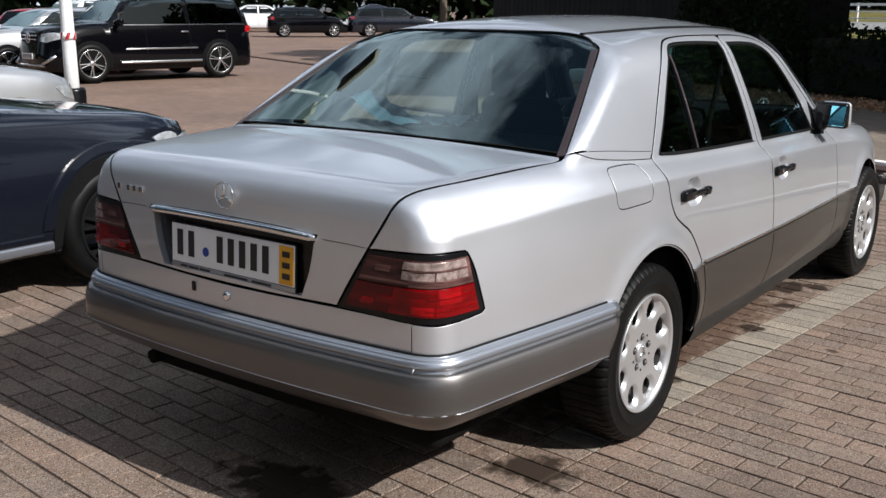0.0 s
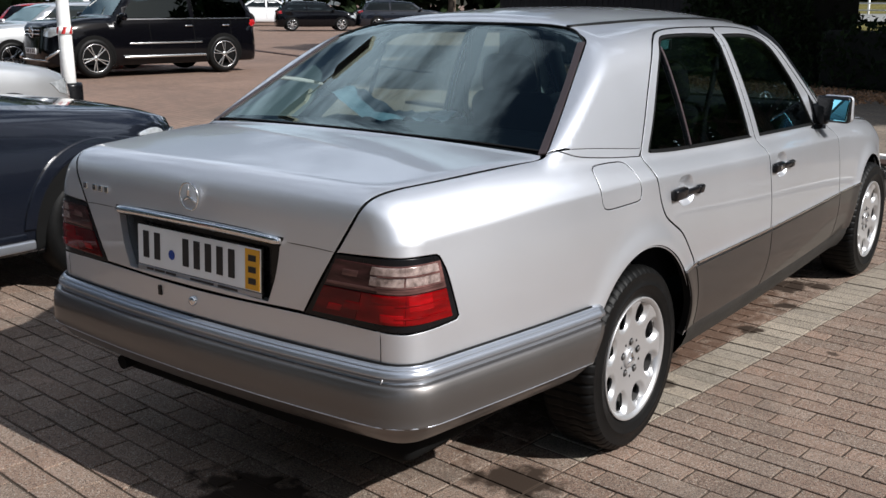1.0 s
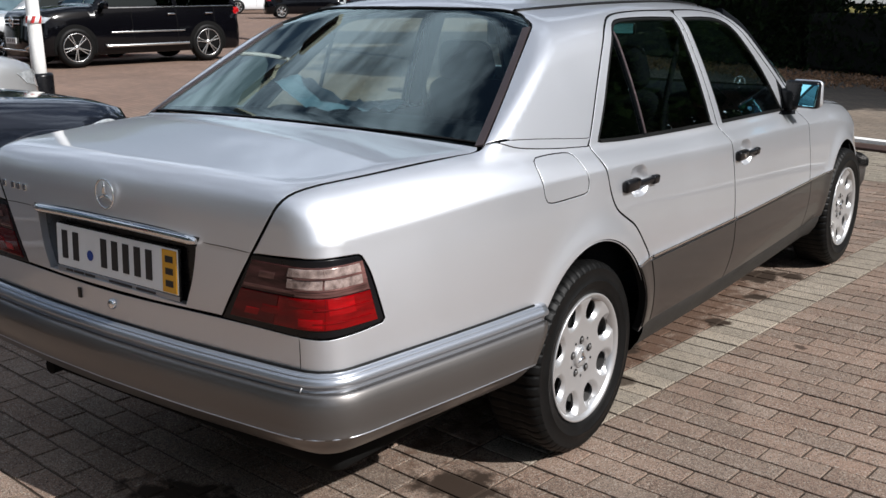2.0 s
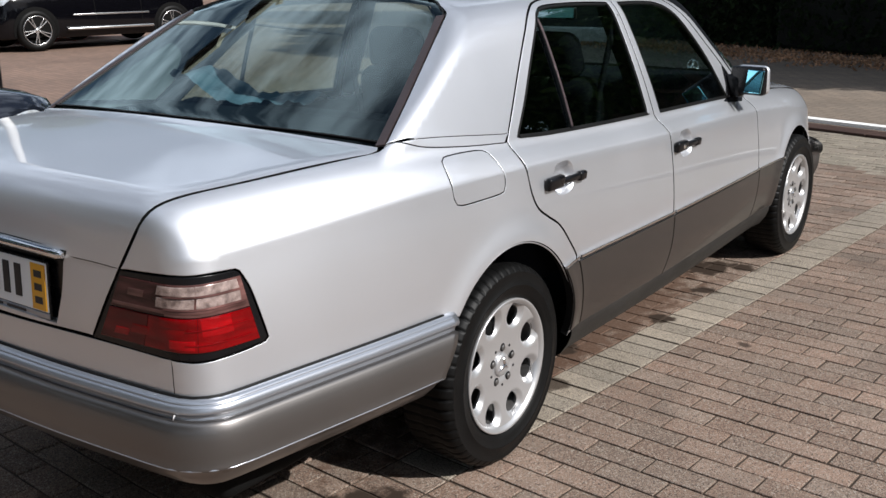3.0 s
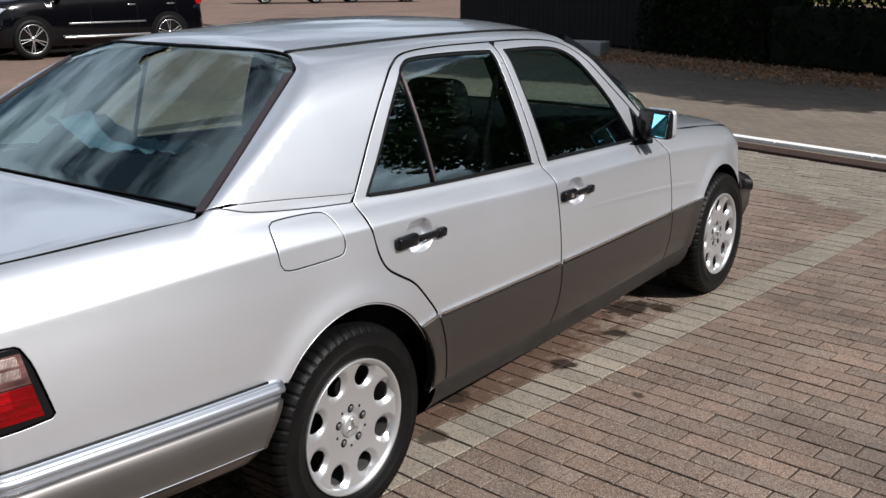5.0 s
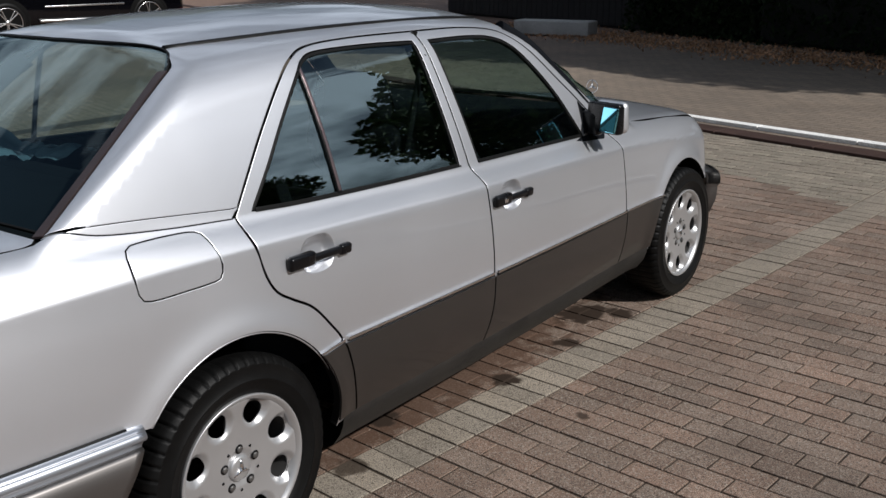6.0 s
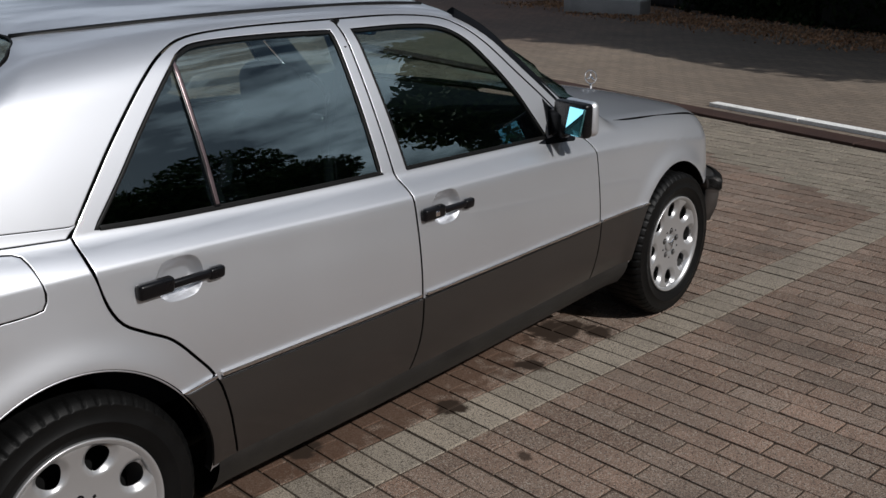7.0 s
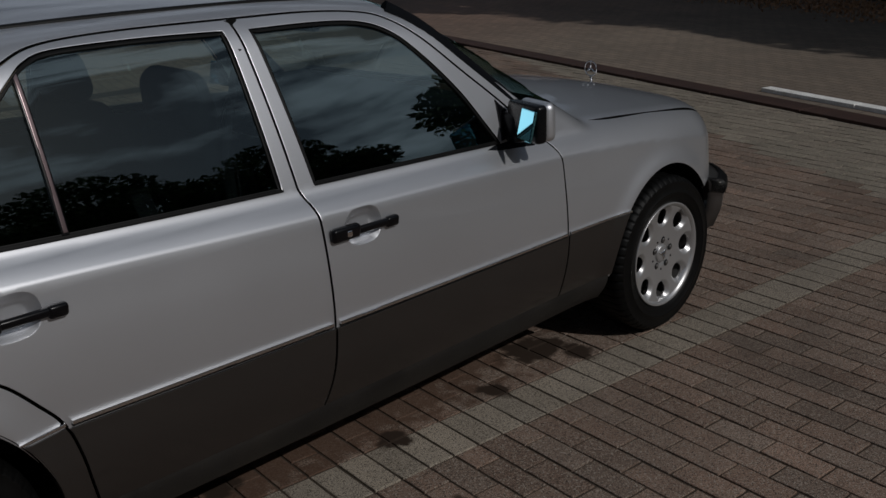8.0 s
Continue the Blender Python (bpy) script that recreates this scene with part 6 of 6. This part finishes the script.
# the row at y below -13 is unseen, added to darken the car's tail
for x, y, q, k in ((38, 16, 50, 0.9), (37, 0, 100, 0.82), (40, 25, 10, 0.95), (-45, 60, 90, 1.3), (-60, 48, 30, 1.3), (-58, 36, 140, 1.3), (-38, 68, 70, 1.3), (-24, 68, 15, 1.3), (38, -14, 200, 0.95), (20, 4.5, 12, 0.95), (21, 10, 140, 1.0), (19.5, 15.5, 75, 0.95), (21.5, -2.5, 210, 0.95), (23, -8.5, 300, 1.0), (-30, -17, 20, 1.1), (-22, -19, 80, 1.2), (-14, -18, 130, 1.1), (-6, -20, 190, 1.25), (-10, -13.5, 33, 1.2), (-3.5, -14.5, 77, 1.3), (3.5, -14, 147, 1.2), (2, -18, 240, 1.1), (-36, -8, 100, 1.2), (-38, 2, 160, 1.2)):
    copy_thing(t2, pose(x, y, 0, 0, 0, q) @ Matrix.Diagonal((k, k, k, 1)))
for x, y, q, k in ((31, 13.5, 50, 1.15), (33, 20.5, 100, 0.95), (34, -9.5, 10, 1.1)):
    copy_thing(t3, pose(x, y, 0, 0, 0, q) @ Matrix.Diagonal((k, k, k, 1)))

EDGE = Vector((0.925, -0.38, 0))
OUT = Vector((0.38, 0.925, 0))


def at_edge(u, n, z=0.0):
    p = EDGE * u + OUT * n
    return Vector((p.x, p.y, z))


def hedge(label, u0, u1, n, depth, height, leaves):
    c = []
    for _ in range(leaves):
        face = rng.integers(0, 4)
        u, d, z = rng.uniform(u0, u1), rng.uniform(0, depth), rng.uniform(0.03, height)
        bulge = 0.12 * noise.noise(Vector((u * 1.3, z * 1.7, 0))) + 0.05 * rng.normal()
        if face < 2:
            d = bulge
        elif face == 2:
            z = height + bulge
        p = at_edge(u, n + d, max(0.02, z))
        c.append(tuple(p))
    ob = thing("hedge", label, "hedge", Matrix())
    # near-black filler box stands for the shade inside the foliage
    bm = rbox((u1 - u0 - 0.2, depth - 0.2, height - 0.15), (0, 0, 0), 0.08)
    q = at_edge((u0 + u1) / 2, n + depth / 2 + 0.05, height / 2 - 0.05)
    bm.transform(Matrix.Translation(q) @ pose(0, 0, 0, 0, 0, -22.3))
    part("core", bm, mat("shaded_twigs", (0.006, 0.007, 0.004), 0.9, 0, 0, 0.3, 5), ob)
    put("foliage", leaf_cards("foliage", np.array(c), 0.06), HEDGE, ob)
    return ob


hedge("low dark clipped hedge along the yard edge", -9.3, 22.0, 13.1, 1.1, 1.13, 15000)
hedge("tall dark clipped hedge beside the shed", -12.7, -9.4, 13.3, 1.4, 2.6, 9000)
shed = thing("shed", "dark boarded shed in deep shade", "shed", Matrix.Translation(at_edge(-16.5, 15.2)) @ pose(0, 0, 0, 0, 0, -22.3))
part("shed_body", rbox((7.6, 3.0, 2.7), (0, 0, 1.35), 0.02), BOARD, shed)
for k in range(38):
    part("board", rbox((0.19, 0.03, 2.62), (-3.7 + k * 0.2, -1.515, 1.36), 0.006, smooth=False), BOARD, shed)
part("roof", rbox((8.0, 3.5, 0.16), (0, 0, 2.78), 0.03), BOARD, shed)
tagged(part("concrete_block", rbox((1.62, 0.45, 0.28), (-7.55, 15.75, 0.14), 0.025, (0, 0, 4)), CONCRETE, None), "pale weathered concrete block on the ground", "block")
# grassy bank with pale kerbs and a road beyond the hedge
GRASS = mat("sunlit_grass", (0.13, 0.115, 0.04), 0.9, 0, 0, 0.25, 0.4, 0.5, 25, spec=0.1)
ROAD = mat("pale_road", (0.22, 0.22, 0.21), 0.85, 0, 0, 0.12, 0.5, 0.3, 30)


def strip(name, label, category, steps, u0, u1, material):
    """A long strip of rising ground parallel to the yard's edge, from (n, z) steps."""
    bm = bmesh.new()
    rows = [[bm.verts.new(at_edge(u, n, z + 0.05 * noise.noise(Vector((u * 0.15, n, 0))))) for u in np.linspace(u0, u1, 30)] for n, z in steps]
    for ra, rb2 in zip(rows, rows[1:]):
        for i in range(29):
            bm.faces.new((ra[i], ra[i + 1], rb2[i + 1], rb2[i])).smooth = True
    return tagged(part(name, bm, material, None), label, category, kind="structure")


strip("grass_bank", "sunlit grass bank rising beyond the yard", "grass", [(40, -0.1), (46, 0.5), (53.2, 0.86), (62, 1.6), (70, 1.9), (78, 1.7)], -60, 30, GRASS)
strip("road", "pale road running along the grass bank", "road", [(45.5, 0.55), (47, 0.66), (49.5, 0.80), (52.4, 0.92)], -60, 30, ROAD)
def rail_fence(n, z, u0, u1):
    """White painted posts with three rails."""
    ob = thing("rail_fence", "white painted post-and-rail fence on the grass bank", "fence", Matrix())
    for u in np.arange(u0, u1 + 0.1, 2.4):
        part("post", rbox((0.11, 0.11, 1.25), tuple(at_edge(u, n, z + 0.55)), 0.012, (0, 0, -22.3)), POLE_WHITE, ob)
    for dz, high in ((1.08, 0.15), (0.66, 0.09), (0.24, 0.09)):
        part("rail", rbox((u1 - u0 + 0.1, 0.05, high), tuple(at_edge((u0 + u1) / 2, n - 0.08, z + dz)), 0.008, (0, 0, -22.3)), POLE_WHITE, ob)
    return ob


rail_fence(53.0, 0.86, -48, 18)
marker = at_edge(-31.5, 55, 0.8)
tagged(part("marker_post", tube([marker, marker + Vector((0, 0, 1.0))], 0.09, 12), POLE_WHITE, None), "short white marker post on the grass bank", "post")
# far woods closing the yard
c = []
for _ in range(52000):
    a = rng.uniform(radians(0), radians(360))
    top = 8.5 + 3.5 * noise.noise(Vector((a * 9, 0, 0))) + 1.5 * noise.noise(Vector((a * 31, 3, 0)))
    q = rng.uniform(76, 86)
    c.append((q * math.cos(a), q * math.sin(a), rng.uniform(0, 1) ** 0.8 * top))
tagged(put("far_woods", leaf_cards("far_woods", np.array(c), 0.75), HEDGE, None), "dark green woods closing the distance", "woods", kind="stuff")
# litter of dry leaves along the edge
pts = []
for _ in range(17000):
    u = rng.uniform(-16, 14)
    n = 11.9 + 0.55 * noise.noise(Vector((u * 0.6, 0, 0))) + abs(rng.normal()) * 0.7 * (1 if rng.random() < 0.7 else -0.6)
    pts.append(tuple(at_edge(u, n, 0.012 + 0.02 * rng.random())))
lit = leaf_cards("leaf_litter", np.array(pts), 0.030)
tagged(put("leaf_litter", lit, LITTER, None), "dry brown leaves along the yard edge", "leaves", kind="stuff")

# ---- ground ----
YARD = mat("paved_yard", (0.180, 0.154, 0.131), 0.85, 0, 0, 0.22, 0.35, 0.25, 60, dirt=(0.11, 0.09, 0.076), dirt_scale=0.5)
n, l = YARD.node_tree.nodes, YARD.node_tree.links
bond = n.new("ShaderNodeTexBrick")
bond.inputs["Scale"].default_value, bond.inputs["Mortar Size"].default_value, bond.inputs["Brick Width"].default_value, bond.inputs["Row Height"].default_value = 1.0, 0.006, 0.21, 0.105
bond.inputs["Color1"].default_value, bond.inputs["Color2"].default_value, bond.inputs["Mortar"].default_value = (1.1, 1.08, 1.05, 1), (0.86, 0.86, 0.86, 1), (0.45, 0.42, 0.4, 1)
coords = n.new("ShaderNodeTexCoord")
spin = n.new("ShaderNodeMapping")
spin.inputs["Rotation"].default_value = (0, 0, radians(15))
times = n.new("ShaderNodeMix")
times.data_type, times.blend_type = "RGBA", "MULTIPLY"
times.inputs["Factor"].default_value = 1.0
l.new(coords.outputs["Object"], spin.inputs["Vector"])
l.new(spin.outputs["Vector"], bond.inputs["Vector"])
was = n["Principled BSDF"].inputs["Base Color"].links[0].from_socket
l.new(was, times.inputs["A"])
l.new(bond.outputs["Color"], times.inputs["B"])
field, rag, edge, tan = n.new("ShaderNodeSeparateXYZ"), n.new("ShaderNodeTexNoise"), n.new("ShaderNodeMath"), n.new("ShaderNodeMapRange")
rag.inputs["Scale"].default_value, rag.inputs["Detail"].default_value = 0.25, 4
edge.operation, edge.inputs[1].default_value = "MULTIPLY_ADD", 6.0
tan.inputs["From Min"].default_value, tan.inputs["From Max"].default_value = -6.0, -1.0
hue = n.new("ShaderNodeMix")
hue.data_type, hue.blend_type = "RGBA", "MULTIPLY"
hue.inputs["Factor"].default_value = 1.0
pick = n.new("ShaderNodeMix")
pick.data_type = "RGBA"
pick.inputs["A"].default_value, pick.inputs["B"].default_value = (1.12, 0.86, 0.76, 1), (1.06, 1.0, 0.92, 1)
l.new(coords.outputs["Object"], field.inputs[0])
l.new(coords.outputs["Object"], rag.inputs["Vector"])
l.new(rag.outputs["Fac"], edge.inputs[0])
l.new(field.outputs["X"], edge.inputs[2])
l.new(edge.outputs[0], tan.inputs["Value"])
l.new(tan.outputs["Result"], pick.inputs["Factor"])
l.new(times.outputs["Result"], hue.inputs["A"])
l.new(pick.outputs["Result"], hue.inputs["B"])
l.new(hue.outputs["Result"], n["Principled BSDF"].inputs["Base Color"])
bm = bmesh.new()
bmesh.ops.create_grid(bm, x_segments=2, y_segments=2, size=600)
bm.transform(Matrix.Translation((0, 0, -0.016)))
ground = tagged(part("ground", bm, YARD, None), "brown block-paved yard reaching to the distance", "ground", kind="structure")

# kerb strip and white bar across the yard
RUST = mat("rust_brown_channel", (0.045, 0.022, 0.016), 0.75, 0.1, 0, 0.25, 4, 0.3, 80)
a, b = Vector((-22, 12.95, 0)), Vector((10, 4.35, 0))
d = (b - a).normalized()
across_way = Vector((-d.y, d.x, 0))
turn_deg = math.degrees(math.atan2(d.y, d.x))
gutter = thing("drain_channel", "rust-brown steel drain channel set in the paving", "channel", Matrix.Translation((a + b) / 2 - across_way * 0.04) @ pose(0, 0, 0, 0, 0, turn_deg), kind="structure")
for k in range(15, 33):
    part("channel_cover", rbox((0.988, 0.25, 0.04), (-16 + k * 1.0, 0, 0.004), 0.005, smooth=False), RUST, gutter)
far_gutter = thing("drain_channel", "long dark steel drain channel across the far yard", "channel", pose(-18.3, 17.5, 0, 0, 0, -23.8), kind="structure")
for k in range(15):
    part("channel_cover", rbox((0.988, 0.22, 0.03), (-7 + k * 1.0, 0, -0.008), 0.005, smooth=False), RUST, far_gutter)
p0 = Vector((-1.5, 7.72, 0))
bar = thing("kerb_bar", "low white-painted concrete kerb behind the drain channel", "kerb", Matrix.Translation(p0 + across_way * 0.155) @ pose(0, 0, 0, 0, 0, turn_deg), kind="structure")
KERB = mat("white_kerb_paint", (0.84, 0.83, 0.80), 0.75, 0, 0, 0.06, 3, 0.15, 90, dirt=(0.55, 0.52, 0.47), dirt_scale=5)
for k in range(8):
    part("kerb_stone", rbox((0.99, 0.12, 0.05), (0.5 + k * 1.0, 0, -0.008), 0.004, smooth=False), KERB, bar)

# ---- block paving near the car ----
STONE = dict(yard=True, vary=0.16, scale=2.0, grain=0.7, grain_scale=330, spec=0.2, dirt_scale=1.1, chips=(0.36, 0.32, 0.27))
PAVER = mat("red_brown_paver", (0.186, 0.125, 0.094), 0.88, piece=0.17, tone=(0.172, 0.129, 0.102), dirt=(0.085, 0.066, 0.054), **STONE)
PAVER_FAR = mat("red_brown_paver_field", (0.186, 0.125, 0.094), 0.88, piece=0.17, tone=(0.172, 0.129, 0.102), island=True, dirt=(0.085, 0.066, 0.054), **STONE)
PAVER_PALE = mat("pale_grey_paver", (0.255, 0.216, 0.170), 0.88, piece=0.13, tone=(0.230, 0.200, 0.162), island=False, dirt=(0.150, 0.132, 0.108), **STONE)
PAVER_TAN = mat("tan_paver_field", (0.212, 0.186, 0.146), 0.88, piece=0.14, tone=(0.196, 0.166, 0.132), island=True, **STONE)
SAND = mat("dark_joint_sand", (0.050, 0.034, 0.023), 0.95, 0, 0, 0.35, 9)
SPILLS = [(0.67, -0.45, 0.195, 0.15, 1.0), (0.1, -1.02, 0.33, 0.18, 1.0), (0.71, 1.94, 0.09, 0.075, 1.0), (0.58, 2.3, 0.15, 0.2, 1.0), (0.7, 1.47, 0.075, 0.075, 1.0), (0.71, 2.4, 0.105, 0.105, 1.0), (1.1, 1.36, 0.04, 0.035, 0.85), (0.52, 0.92, 0.075, 0.09, 1.0), (0.45, 1.48, 0.075, 0.075, 0.85), (0.66, 0.6, 0.075, 0.075, 0.85)]
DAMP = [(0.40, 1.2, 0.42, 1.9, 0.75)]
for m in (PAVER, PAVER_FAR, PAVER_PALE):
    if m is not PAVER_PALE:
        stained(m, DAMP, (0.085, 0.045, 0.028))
    stained(m, SPILLS, (0.036, 0.024, 0.017))
ROW, LONG = 0.1025, 0.206
turn5 = pose(0.7745 - 0.0, 0.0, 0, 0, 0, -5.15)


def paver(hx, hy, top=0.0, c=0.0017):
    """One block with chamfered edges, its top at z = top."""
    v = [(-hx, -hy, top - 0.03), (hx, -hy, top - 0.03), (hx, hy, top - 0.03), (-hx, hy, top - 0.03), (-hx, -hy, top - c), (hx, -hy, top - c), (hx, hy, top - c), (-hx, hy, top - c),
         (-hx + c, -hy + c, top), (hx - c, -hy + c, top), (hx - c, hy - c, top), (-hx + c, hy - c, top)]
    f = [(8, 9, 10, 11)] + [(i, (i + 1) % 4, 4 + (i + 1) % 4, 4 + i) for i in range(4)] + [(4 + i, 4 + (i + 1) % 4, 8 + (i + 1) % 4, 8 + i) for i in range(4)]
    return v, f


paving = tagged(new("pavement"), "block paving in stretcher bond with a pale soldier course", "pavement", kind="structure")
JOINT = 0.0043
block_me = mesh_of("block", *paver(LONG / 2 - JOINT, ROW / 2 - JOINT))
block_me.materials.append(PAVER)
pale_me = mesh_of("pale_block", *paver(LONG / 2 - JOINT, ROW / 2 - JOINT))
pale_me.materials.append(PAVER_PALE)
fields = {"near": ([], []), "tan": ([], []), "pale": ([], [])}
singles = 0
rb = random.Random(3)
for j in range(-46, 96):
    y, odd = (j + 0.5) * ROW, j % 2
    row = [(-LONG / 2, LONG / 2, True)]
    for s, x0, count in ((1, 0.0, 24), (-1, -LONG, 34)):
        edges = [0.0] + ([0.5] if odd else []) + [k + (1.5 if odd else 1.0) for k in range(count)]
        edges[-1] = count
        row += [(x0 + s * (a + b) / 2 * LONG, (b - a) / 2 * LONG, False) for a, b in zip(edges, edges[1:])]
    for x, hx, pale in row:
        p = turn5 @ Vector((x, y, 0))
        if p.y > 7.0 - 0.27 * (p.x - 0.6) - 0.10:
            continue
        pale = pale and p.y > -0.2
        m = pose(p.x, p.y, rb.uniform(-0.0028, 0.001), rb.uniform(-0.4, 0.4), rb.uniform(-0.4, 0.4), -5.15 + rb.uniform(-0.6, 0.6))
        tan = p.y > 5.56 - 0.53 * p.x
        if not tan and 0.45 < p.x < 1.75 and -0.1 < p.y < 2.55 and singles < 300 and hx > 0.09:
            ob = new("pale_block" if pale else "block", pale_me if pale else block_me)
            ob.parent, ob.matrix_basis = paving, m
            singles += 1
        else:
            verts, faces = fields["pale" if pale else "tan" if tan else "near"]
            v, f = paver(hx - JOINT, ROW / 2 - JOINT)
            base = len(verts)
            verts += [tuple(m @ Vector(q)) for q in v]
            faces += [tuple(base + k for k in q) for q in f]
for key, mt, lb in (("near", PAVER_FAR, "red-brown paving blocks"), ("tan", PAVER_TAN, "tan paving blocks"), ("pale", PAVER_PALE, "pale grey soldier course")):
    tagged(put("block_field", mesh_of("block_field", *fields[key]), mt, paving, lb), kind="stuff")
bm = bmesh.new()
bmesh.ops.create_grid(bm, x_segments=1, y_segments=1, size=1)
bm.verts.ensure_lookup_table()
for v, q in zip(bm.verts, ((-6.4, -4.6), (5.3, -4.2), (-6.4, 8.75), (5.3, 5.65))):
    v.co = Vector((q[0], q[1], -0.0062))
part("joint_bed", bm, SAND, paving)
